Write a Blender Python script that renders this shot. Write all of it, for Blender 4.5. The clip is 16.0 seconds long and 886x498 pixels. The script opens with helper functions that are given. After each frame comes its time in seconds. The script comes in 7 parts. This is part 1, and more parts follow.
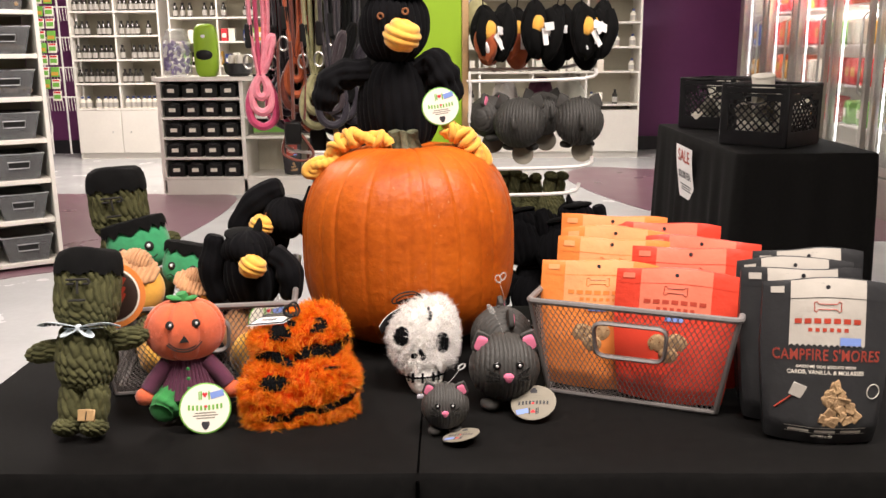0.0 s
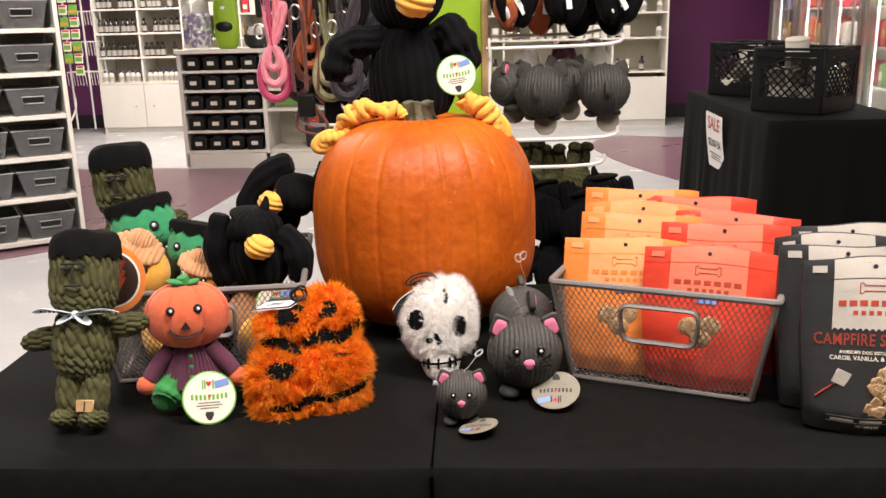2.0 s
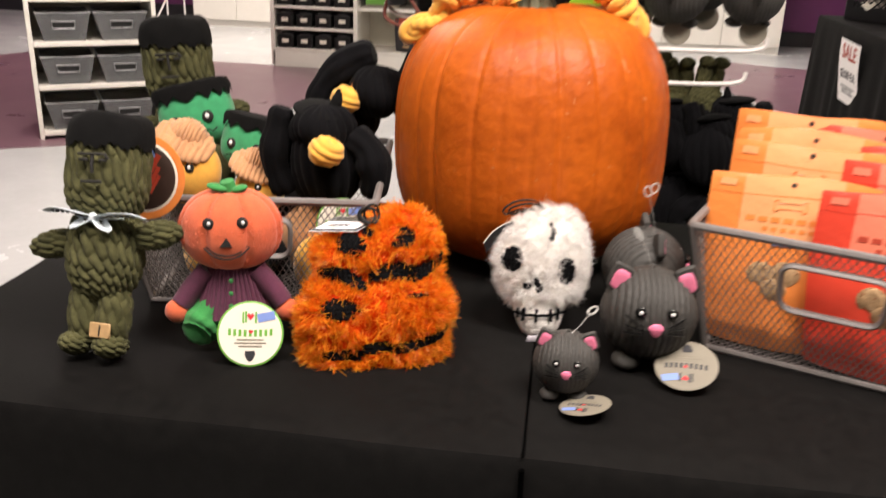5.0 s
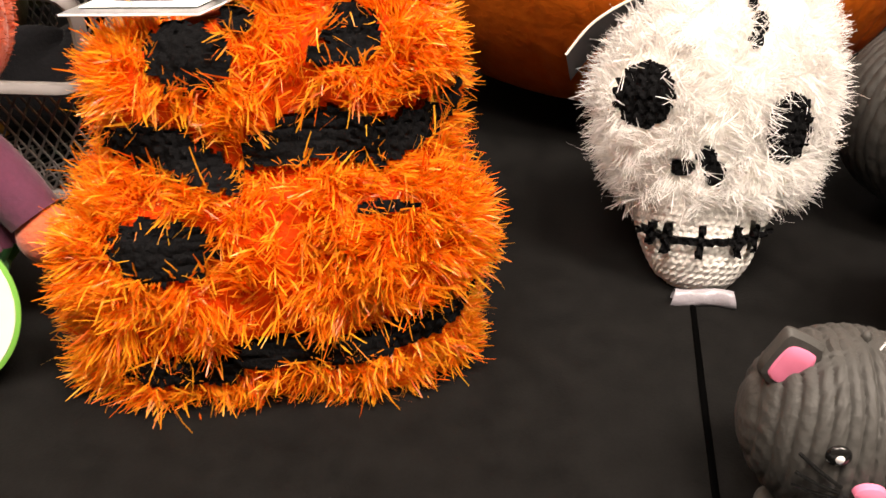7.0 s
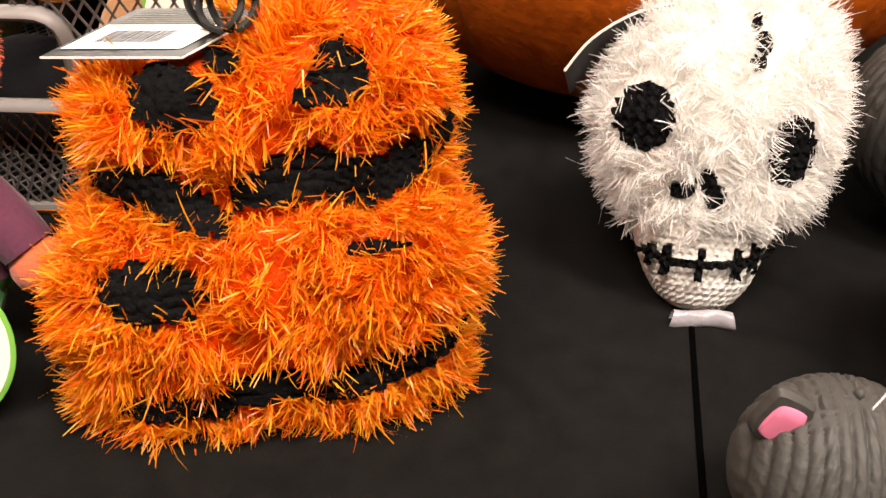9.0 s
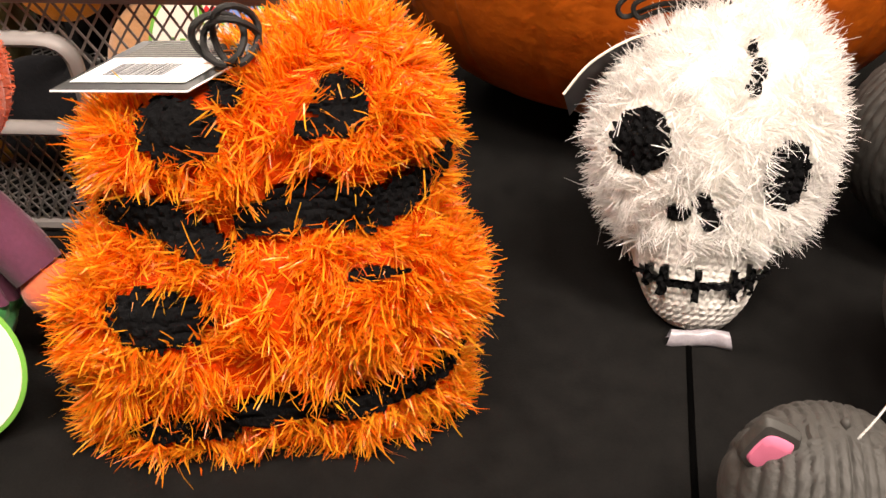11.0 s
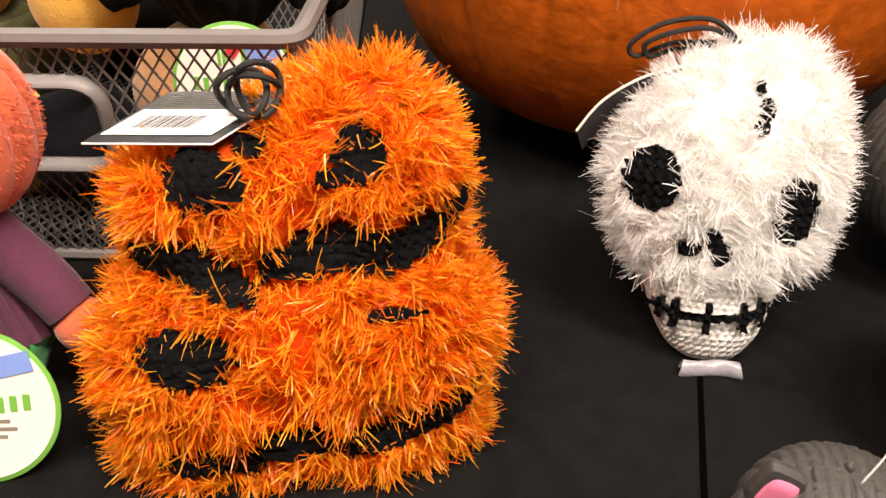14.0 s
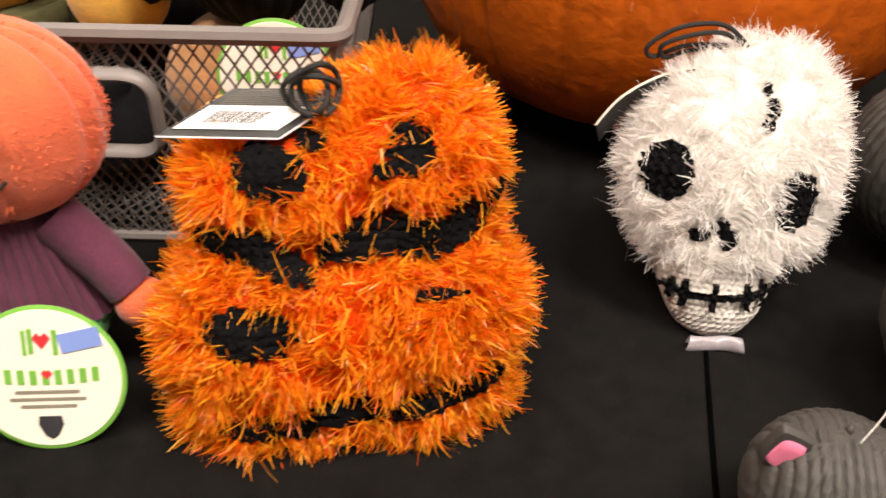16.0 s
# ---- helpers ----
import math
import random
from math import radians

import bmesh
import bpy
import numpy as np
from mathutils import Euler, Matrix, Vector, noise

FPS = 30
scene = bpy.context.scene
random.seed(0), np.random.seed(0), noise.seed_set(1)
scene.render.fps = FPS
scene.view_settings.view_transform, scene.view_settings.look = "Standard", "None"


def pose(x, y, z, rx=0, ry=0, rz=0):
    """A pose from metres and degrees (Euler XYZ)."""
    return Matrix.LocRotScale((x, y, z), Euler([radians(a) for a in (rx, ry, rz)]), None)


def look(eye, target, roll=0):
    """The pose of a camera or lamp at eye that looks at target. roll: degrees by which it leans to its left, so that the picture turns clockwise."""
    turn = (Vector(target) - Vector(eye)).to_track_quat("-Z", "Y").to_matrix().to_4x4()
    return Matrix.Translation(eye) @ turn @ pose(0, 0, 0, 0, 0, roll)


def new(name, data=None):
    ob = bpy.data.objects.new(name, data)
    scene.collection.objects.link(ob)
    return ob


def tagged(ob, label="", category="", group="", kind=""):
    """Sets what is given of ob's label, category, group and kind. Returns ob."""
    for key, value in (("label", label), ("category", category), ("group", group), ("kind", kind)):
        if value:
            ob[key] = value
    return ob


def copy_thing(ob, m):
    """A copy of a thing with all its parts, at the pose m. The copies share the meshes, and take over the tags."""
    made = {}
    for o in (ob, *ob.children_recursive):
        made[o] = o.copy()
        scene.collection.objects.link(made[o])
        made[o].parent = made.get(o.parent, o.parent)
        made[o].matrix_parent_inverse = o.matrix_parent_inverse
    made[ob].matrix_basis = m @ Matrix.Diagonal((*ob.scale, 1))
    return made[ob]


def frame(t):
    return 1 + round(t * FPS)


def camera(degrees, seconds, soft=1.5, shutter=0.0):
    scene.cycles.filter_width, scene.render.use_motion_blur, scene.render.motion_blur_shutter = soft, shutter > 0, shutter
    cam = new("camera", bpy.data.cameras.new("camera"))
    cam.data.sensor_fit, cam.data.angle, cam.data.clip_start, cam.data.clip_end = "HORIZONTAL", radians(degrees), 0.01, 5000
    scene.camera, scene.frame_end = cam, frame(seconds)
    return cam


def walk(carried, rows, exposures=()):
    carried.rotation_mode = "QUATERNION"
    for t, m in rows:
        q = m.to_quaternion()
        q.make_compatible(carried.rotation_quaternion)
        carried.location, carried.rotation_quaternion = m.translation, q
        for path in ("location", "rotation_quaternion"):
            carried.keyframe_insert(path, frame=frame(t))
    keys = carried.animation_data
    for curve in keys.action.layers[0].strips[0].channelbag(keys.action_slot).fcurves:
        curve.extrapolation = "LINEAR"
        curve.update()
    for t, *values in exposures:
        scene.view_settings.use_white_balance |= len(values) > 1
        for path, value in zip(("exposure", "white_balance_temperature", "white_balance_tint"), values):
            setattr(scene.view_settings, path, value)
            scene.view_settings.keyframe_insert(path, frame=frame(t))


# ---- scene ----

cam = camera(53.7, 16.0, shutter=0.5)
PATH = [
    (0, (0.032, 0.017, 1.291), (0.003, 1.966, 0.843), -0.5),
    (0.5, (0.043, 0.067, 1.289), (0.001, 2.015, 0.837), -0.4),
    (1, (0.046, 0.092, 1.288), (-0.020, 2.036, 0.823), -0.6),
    (1.5, (0.047, 0.100, 1.285), (-0.041, 2.037, 0.793), -1.1),
    (2, (0.046, 0.099, 1.284), (-0.043, 2.030, 0.772), -1.4),
    (2.5, (0.049, 0.096, 1.286), (-0.031, 2.026, 0.768), -1.4),
    (3, (0.045, 0.099, 1.288), (-0.021, 2.029, 0.767), -1.3),
    (3.5, (0.052, 0.107, 1.288), (0.002, 2.034, 0.754), -1.1),
    (4, (0.067, 0.150, 1.284), (0.010, 2.072, 0.737), 0.2),
    (4.5, (0.066, 0.212, 1.267), (-0.108, 2.117, 0.684), 1.6),
    (4.7, (0.042, 0.263, 1.251), (-0.198, 2.148, 0.626), 1.6),
    (6.8, (-0.099, 0.952, 0.990), (-0.373, 2.643, -0.040), 1.5),
    (7, (-0.085, 0.965, 0.989), (-0.360, 2.645, -0.061), 1.2),
    (7.5, (-0.086, 0.980, 1.009), (-0.356, 2.639, -0.074), 1.0),
    (8, (-0.082, 0.985, 1.012), (-0.363, 2.620, -0.105), 0.7),
    (8.5, (-0.082, 0.989, 1.015), (-0.379, 2.604, -0.126), 0.5),
    (9, (-0.080, 0.989, 1.017), (-0.378, 2.598, -0.133), 0.3),
    (11.5, (-0.075, 0.992, 1.033), (-0.414, 2.587, -0.126), -0.4),
    (12, (-0.076, 0.996, 1.028), (-0.435, 2.589, -0.125), -0.3),
    (12.5, (-0.075, 0.996, 1.035), (-0.430, 2.589, -0.121), -0.1),
    (13, (-0.073, 0.994, 1.032), (-0.429, 2.591, -0.118), -0.5),
    (13.5, (-0.077, 0.993, 1.038), (-0.432, 2.579, -0.127), -0.3),
    (14, (-0.075, 0.992, 1.054), (-0.434, 2.576, -0.112), -1.3),
    (14.5, (-0.078, 0.991, 1.050), (-0.403, 2.567, -0.137), -1.0),
    (15, (-0.079, 0.984, 1.048), (-0.363, 2.567, -0.141), -0.0),
    (15.5, (-0.081, 0.979, 1.062), (-0.349, 2.561, -0.132), 0.2),
    (16, (-0.100, 0.960, 1.079), (-0.388, 2.525, -0.133), 0.4),
]
EXPOSURES = [(0, -0.30, 6500, 10), (4.5, -0.30, 6550, 10), (7.0, 0.05, 7100, 10), (7.6, 0.01, 7100, 10), (14.0, -0.10, 7000, 10), (16.0, -0.20, 7050, 10)]
walk(cam, [(t, look(eye, aim, roll)) for t, eye, aim, roll in PATH], EXPOSURES)

# ---- world and lamps ----
world = bpy.data.worlds.new("shop_air")
scene.world = world
world.use_nodes = True
world.node_tree.nodes["Background"].inputs[0].default_value = (1.0, 0.93, 0.84, 1)
world.node_tree.nodes["Background"].inputs[1].default_value = 0.06


def area_lamp(x, y, z, sx, sy, watts, colour=(1.0, 0.885, 0.82), aim=None):
    data = bpy.data.lights.new("shop_area_lamp", "AREA")
    data.shape, data.size, data.size_y, data.energy, data.color = "RECTANGLE", sx, sy, watts, colour
    ob = new("shop_area_lamp", data)
    ob.matrix_world = look((x, y, z), aim if aim else (x, y + 0.0001, 0))
    return ob


# overhead lamps just below the ceiling, without visible fixtures
for lx, ly, lw in ((-0.75, 0.45, 74), (0.85, 0.75, 134), (-2.0, 3.9, 120), (0.5, 6.2, 55), (-3.4, 9.0, 175), (1.0, 8.8, 65)):
    area_lamp(lx, ly, 3.02, 1.2, 0.6, lw)
# unseen area lamps added inside the freezer to brighten its shelves and packs
for ly in (6.9, 8.9):
    area_lamp(3.55, ly, 1.9, 1.5, 0.1, 190, (1.0, 0.98, 0.96), (3.6, ly, 0.6))

# ---- mesh and material helpers ----
rng = np.random.RandomState(7)


def mat(name, col, rough=0.6, metal=0.0, var=0.12, scale=18.0, bump=0.15, bscale=160.0, col2=None, sheen=0.0, wave=None, alpha=1.0, trans=0.0, emit=0.0, island=0.0, spec=0.5, thin=0.0):
    """A surface with coarse and fine colour variation and fine relief. wave: (scale, axis, strength) of fine ribs."""
    m = bpy.data.materials.new(name)
    m.use_nodes = True
    nt = m.node_tree
    nd, ln = nt.nodes, nt.links
    b = nd["Principled BSDF"]
    b.inputs["Roughness"].default_value = rough
    b.inputs["Metallic"].default_value = metal
    b.inputs["Sheen Weight"].default_value = sheen
    b.inputs["Alpha"].default_value = alpha
    b.inputs["Transmission Weight"].default_value = trans
    b.inputs["Specular IOR Level"].default_value = spec
    tc = nd.new("ShaderNodeTexCoord")
    n1, n2 = nd.new("ShaderNodeTexNoise"), nd.new("ShaderNodeTexNoise")
    n1.inputs["Scale"].default_value, n2.inputs["Scale"].default_value = scale, scale * 9
    n1.inputs["Detail"].default_value, n2.inputs["Detail"].default_value = 5, 3
    for n in (n1, n2):
        ln.new(tc.outputs["Object"], n.inputs["Vector"])
    add = nd.new("ShaderNodeMath")
    add.operation = "MULTIPLY_ADD"
    add.inputs[1].default_value = 0.35
    ln.new(n2.outputs["Fac"], add.inputs[0])
    half = nd.new("ShaderNodeMath")
    half.operation = "MULTIPLY"
    half.inputs[1].default_value = 0.65
    ln.new(n1.outputs["Fac"], half.inputs[0])
    ln.new(half.outputs[0], add.inputs[2])
    fac = add.outputs[0]
    if island:
        geo = nd.new("ShaderNodeNewGeometry")
        mixf = nd.new("ShaderNodeMix")
        mixf.data_type = "FLOAT"
        mixf.inputs["Factor"].default_value = island
        ln.new(fac, mixf.inputs[2])
        ln.new(geo.outputs["Random Per Island"], mixf.inputs[3])
        fac = mixf.outputs[0]
    ramp = nd.new("ShaderNodeValToRGB")
    lo = [max(0, c * (1 - var)) for c in col]
    hi = list(col2) if col2 else [min(1, c * (1 + var)) for c in col]
    if island:
        ramp.color_ramp.elements[0].position, ramp.color_ramp.elements[1].position = 0.05, 0.95
    else:
        ramp.color_ramp.elements[0].position, ramp.color_ramp.elements[1].position = 0.3, 0.7
    ramp.color_ramp.elements[0].color = (*lo, 1)
    ramp.color_ramp.elements[1].color = (*hi, 1)
    ln.new(fac, ramp.inputs[0])
    ln.new(ramp.outputs[0], b.inputs["Base Color"])
    if emit:
        ln.new(ramp.outputs[0], b.inputs["Emission Color"])
        b.inputs["Emission Strength"].default_value = emit
    if thin:
        tl, mx = nd.new("ShaderNodeBsdfTranslucent"), nd.new("ShaderNodeMixShader")
        ln.new(ramp.outputs[0], tl.inputs[0])
        mx.inputs[0].default_value = thin
        ln.new(b.outputs[0], mx.inputs[1])
        ln.new(tl.outputs[0], mx.inputs[2])
        ln.new(mx.outputs[0], nd["Material Output"].inputs[0])
    rmap = nd.new("ShaderNodeMapRange")
    rmap.inputs["To Min"].default_value, rmap.inputs["To Max"].default_value = max(0.02, rough - 0.08), min(1, rough + 0.08)
    ln.new(n1.outputs["Fac"], rmap.inputs["Value"])
    ln.new(rmap.outputs[0], b.inputs["Roughness"])
    if bump:
        n3 = nd.new("ShaderNodeTexNoise")
        n3.inputs["Scale"].default_value = bscale
        n3.inputs["Detail"].default_value = 4
        ln.new(tc.outputs["Object"], n3.inputs["Vector"])
        bp = nd.new("ShaderNodeBump")
        bp.inputs["Strength"].default_value = bump
        bp.inputs["Distance"].default_value = 0.6 / bscale
        ln.new(n3.outputs["Fac"], bp.inputs["Height"])
        last = bp
        if wave:
            w = nd.new("ShaderNodeTexWave")
            w.bands_direction = wave[1]
            w.inputs["Scale"].default_value = wave[0]
            w.inputs["Distortion"].default_value = 0.6
            ln.new(tc.outputs["Object"], w.inputs["Vector"])
            bp2 = nd.new("ShaderNodeBump")
            bp2.inputs["Strength"].default_value = wave[2]
            bp2.inputs["Distance"].default_value = 0.4 / wave[0]
            ln.new(w.outputs["Fac"], bp2.inputs["Height"])
            ln.new(bp.outputs[0], bp2.inputs["Normal"])
            last = bp2
        ln.new(last.outputs[0], b.inputs["Normal"])
    return m


class MB:
    """Gathers verts and faces, and links them as one mesh object."""

    def __init__(self):
        self.v, self.f, self.m, self.n = [], [], [], 0

    def add(self, verts, faces, mi=0):
        verts = np.asarray(verts, float).reshape(-1, 3)
        self.v.append(verts)
        o = self.n
        self.f += [tuple(i + o for i in fc) for fc in faces]
        self.m += [mi] * len(faces) if np.isscalar(mi) else list(mi)
        self.n += len(verts)
        return self

    def grid(self, P, cu=False, cv=False, mi=0, flip=False):
        nu, nv = P.shape[:2]
        iu, iv = nu if cu else nu - 1, nv if cv else nv - 1
        fs = []
        for i in range(iu):
            for j in range(iv):
                q = (i * nv + j, ((i + 1) % nu) * nv + j, ((i + 1) % nu) * nv + (j + 1) % nv, i * nv + (j + 1) % nv)
                fs.append(q[::-1] if flip else q)
        return self.add(P, fs, mi)

    def blob(self, c, r, rot=None, e=1.0, e2=1.0, nu=32, nv=20, disp=None, mi=0, mask=None):
        """A superellipsoid; e squares the outline seen from above, e2 the upright outline. disp(u, v, dir) moves it outwards."""
        u = np.linspace(0, 2 * np.pi, nu, endpoint=False)[:, None]
        v = np.linspace(-np.pi / 2 + 0.02, np.pi / 2 - 0.02, nv)[None, :]
        pw = lambda a, p: np.sign(a) * np.abs(a) ** p
        D = np.stack([pw(np.cos(v), e2) * pw(np.cos(u), e), pw(np.cos(v), e2) * pw(np.sin(u), e), pw(np.sin(v), e2) * np.ones_like(u)], -1)
        P = D * np.array(r)
        if disp is not None:
            nrm = D / np.array(r)
            nrm = nrm / np.linalg.norm(nrm, axis=-1, keepdims=True)
            P = P + nrm * disp(u + 0 * v, v + 0 * u, D)[..., None]
        R = np.array(Euler([radians(a) for a in rot]).to_matrix()) if rot else np.eye(3)
        Q = P @ R.T + np.array(c)
        o = len(self.m)
        self.grid(Q, cu=True, mi=mi)
        ends = [tuple(i * nv for i in range(nu))[::-1], tuple(i * nv + nv - 1 for i in range(nu))]
        base = self.n - nu * nv
        for fc in ends:
            self.f.append(tuple(i + base for i in fc))
            self.m.append(mi)
        if mask is not None:
            k = o
            for i in range(nu):
                for j in range(nv - 1):
                    self.m[k] = mask(float(u[i, 0]), float(v[0, j]), D[i, j])
                    k += 1
            self.m[k] = mask(0, -1.57, D[0, 0])
            self.m[k + 1] = mask(0, 1.57, D[0, -1])
        return self

    def tube(self, pts, r, n=8, mi=0, closed=False, flat=1.0, smooth=0, rib=0.0):
        pts = np.asarray(pts, float)
        if smooth:
            pts = curve_pts(pts, smooth, closed)
        k = len(pts)
        rr = np.full(k, r) if np.isscalar(r) else np.interp(np.linspace(0, 1, k), np.linspace(0, 1, len(r)), r)
        T = np.gradient(pts, axis=0) if not closed else np.roll(pts, -1, 0) - np.roll(pts, 1, 0)
        T /= np.linalg.norm(T, axis=1, keepdims=True) + 1e-12
        ref = np.array([0, 0, 1.0]) if abs(T[0, 2]) < 0.9 else np.array([1.0, 0, 0])
        A = []
        a = np.cross(T[0], ref)
        for i in range(k):
            a = a - T[i] * (a @ T[i])
            a = a / (np.linalg.norm(a) + 1e-12)
            A.append(a)
        A = np.array(A)
        B = np.cross(T, A)
        th = np.linspace(0, 2 * np.pi, n, endpoint=False)
        wv = (1 + rib * np.abs(np.sin(th[None, :] * n / 8 + 0.5 * np.sin(np.arange(k) * 0.35)[:, None])) + 0.5 * rib * np.sin(np.arange(k) * 0.9)[:, None])[:, :, None]
        P = pts[:, None] + wv * rr[:, None, None] * (np.cos(th)[None, :, None] * A[:, None] + flat * np.sin(th)[None, :, None] * B[:, None])
        base = self.n
        self.grid(P, cu=closed, cv=True, mi=mi, flip=True)
        if not closed:
            self.f.append(tuple(base + i for i in range(n)))
            self.f.append(tuple(base + (k - 1) * n + i for i in range(n))[::-1])
            self.m += [mi, mi]
        return self

    def box(self, c, s, rot=None, bev=0.0, mi=0):
        h = np.array(s, float) / 2
        bev = min(bev, h.min() * 0.9)
        R = np.array(Euler([radians(a) for a in rot]).to_matrix()) if rot else np.eye(3)
        if bev <= 0:
            V = np.array([[x, y, z] for x in (-1, 1) for y in (-1, 1) for z in (-1, 1)]) * h
            F = [(0, 1, 3, 2), (4, 6, 7, 5), (0, 4, 5, 1), (2, 3, 7, 6), (0, 2, 6, 4), (1, 5, 7, 3)]
            return self.add(V @ R.T + np.array(c), F, mi)
        V, idx = [], {}
        for x in (-1, 1):
            for y in (-1, 1):
                for z in (-1, 1):
                    for ax in range(3):
                        p = np.array([x, y, z]) * (h - bev)
                        p[ax] = (x, y, z)[ax] * h[ax]
                        idx[(x, y, z, ax)] = len(V)
                        V.append(p)
        F = []
        for ax in range(3):
            o1, o2 = [i for i in range(3) if i != ax]
            for sg in (-1, 1):
                q = []
                for a, b2 in ((-1, -1), (1, -1), (1, 1), (-1, 1)):
                    k = [0, 0, 0]
                    k[ax], k[o1], k[o2] = sg, a, b2
                    q.append(idx[(*k, ax)])
                F.append(tuple(q) if (sg > 0) ^ (ax == 1) else tuple(q[::-1]))
            for a in (-1, 1):
                for b2 in (-1, 1):
                    q = []
                    for sg, which in ((-1, o1), (1, o1), (1, o2), (-1, o2)):
                        k = [0, 0, 0]
                        k[ax], k[o1], k[o2] = sg, a, b2
                        q.append(idx[(*k, which)])
                    F.append(tuple(q))
        for x in (-1, 1):
            for y in (-1, 1):
                for z in (-1, 1):
                    F.append(tuple(idx[(x, y, z, a)] for a in range(3)))
        return self.add(np.array(V) @ R.T + np.array(c), F, mi)

    def lathe(self, prof, n=24, c=(0, 0, 0), rot=None, mi=0):
        """prof: (radius, height) pairs from bottom to top."""
        prof = np.asarray(prof, float)
        th = np.linspace(0, 2 * np.pi, n, endpoint=False)[:, None]
        P = np.stack([np.cos(th) * prof[:, 0], np.sin(th) * prof[:, 0], prof[:, 1] + 0 * th], -1)
        R = np.array(Euler([radians(a) for a in rot]).to_matrix()) if rot else np.eye(3)
        base, k = self.n, len(prof)
        self.grid(P @ R.T + np.array(c), cu=True, mi=mi)
        self.f.append(tuple(base + i * k for i in range(n))[::-1])
        self.f.append(tuple(base + i * k + k - 1 for i in range(n)))
        self.m += [mi, mi]
        return self

    def prism(self, poly, t, M=None, mi=0):
        """A flat polygon in x, y with thickness t along z."""
        k = len(poly)
        V = [Vector((x, y, z)) for z in (0, t) for x, y in poly]
        if M is not None:
            V = [M @ p for p in V]
        F = [tuple(range(k))[::-1], tuple(range(k, 2 * k))] + [(i, (i + 1) % k, k + (i + 1) % k, k + i) for i in range(k)]
        return self.add([tuple(p) for p in V], F, mi)

    def mesh(self, name, mats, smooth=True):
        me = bpy.data.meshes.new(name)
        V = np.concatenate(self.v) if self.v else np.zeros((0, 3))
        me.from_pydata(V.tolist(), [], self.f)
        for m in mats if isinstance(mats, (list, tuple)) else [mats]:
            me.materials.append(m)
        me.polygons.foreach_set("material_index", np.array(self.m, dtype=np.int32))
        me.polygons.foreach_set("use_smooth", np.full(len(self.f), smooth))
        me.update()
        bm = bmesh.new()
        bm.from_mesh(me)
        bmesh.ops.recalc_face_normals(bm, faces=bm.faces)
        bm.to_mesh(me)
        bm.free()
        if smooth:
            me.set_sharp_from_angle(angle=radians(42))
        return me


def curve_pts(pts, k, closed=False):
    """A smooth line through the points, k steps between two."""
    pts = np.asarray(pts, float)
    n = len(pts)
    out = []
    for i in range(n if closed else n - 1):
        g = (lambda j: pts[j % n]) if closed else (lambda j: pts[min(max(j, 0), n - 1)])
        p0, p1, p2, p3 = g(i - 1), g(i), g(i + 1), g(i + 2)
        for s in np.arange(k) / k:
            out.append(0.5 * (2 * p1 + (p2 - p0) * s + (2 * p0 - 5 * p1 + 4 * p2 - p3) * s ** 2 + (3 * p1 - p0 - 3 * p2 + p3) * s ** 3))
    if not closed:
        out.append(pts[-1])
    return np.array(out)


FINE = {"barcode_print", "print_block", "brand_print", "logo_strokes", "mesh_panel", "lattice", "basket_wires", "biscuit_window", "bag_rolls"}


def part(name, mb, mats, parent, label="", smooth=True, kind=""):
    ob = new(name, mb.mesh(name, mats, smooth) if isinstance(mb, MB) else mb)
    ob.parent = parent
    return tagged(ob, label, kind="stuff" if name in FINE else kind)


def thing(name, m, label, category, group="", kind=""):
    """An empty at the thing's base, at the pose m."""
    ob = new(name)
    ob.empty_display_size = 0.02
    ob.matrix_basis = m
    return tagged(ob, label, category, group, kind)


def solid(name, mb, mats, m, label, category, group="", kind="", smooth=True):
    """A thing that is one mesh."""
    ob = new(name, mb.mesh(name, mats, smooth))
    ob.matrix_basis = m
    return tagged(ob, label, category, group, kind)


def text_mesh(words, size, material, wrap=None, depth=0.0003, spread=1.0):
    """Lettering in the built-in font, centred on the origin in x, y. wrap(x, y) gives a place on a curved surface and its normal."""
    cu = bpy.data.curves.new("lettering", "FONT")
    cu.body, cu.size, cu.align_x, cu.align_y, cu.space_character = words, size, "CENTER", "CENTER", spread
    cu.extrude, cu.offset = depth, size * 0.012
    cu.resolution_u = 3
    ob = bpy.data.objects.new("lettering", cu)
    scene.collection.objects.link(ob)
    bpy.context.view_layer.update()
    me = bpy.data.meshes.new_from_object(ob.evaluated_get(bpy.context.evaluated_depsgraph_get()))
    bpy.data.objects.remove(ob)
    me.materials.clear()
    me.materials.append(material)
    if wrap:
        for v in me.vertices:
            p, n = wrap(v.co.x, v.co.y)
            v.co = Vector(p) + Vector(n) * (0.0005 + v.co.z)
    return me


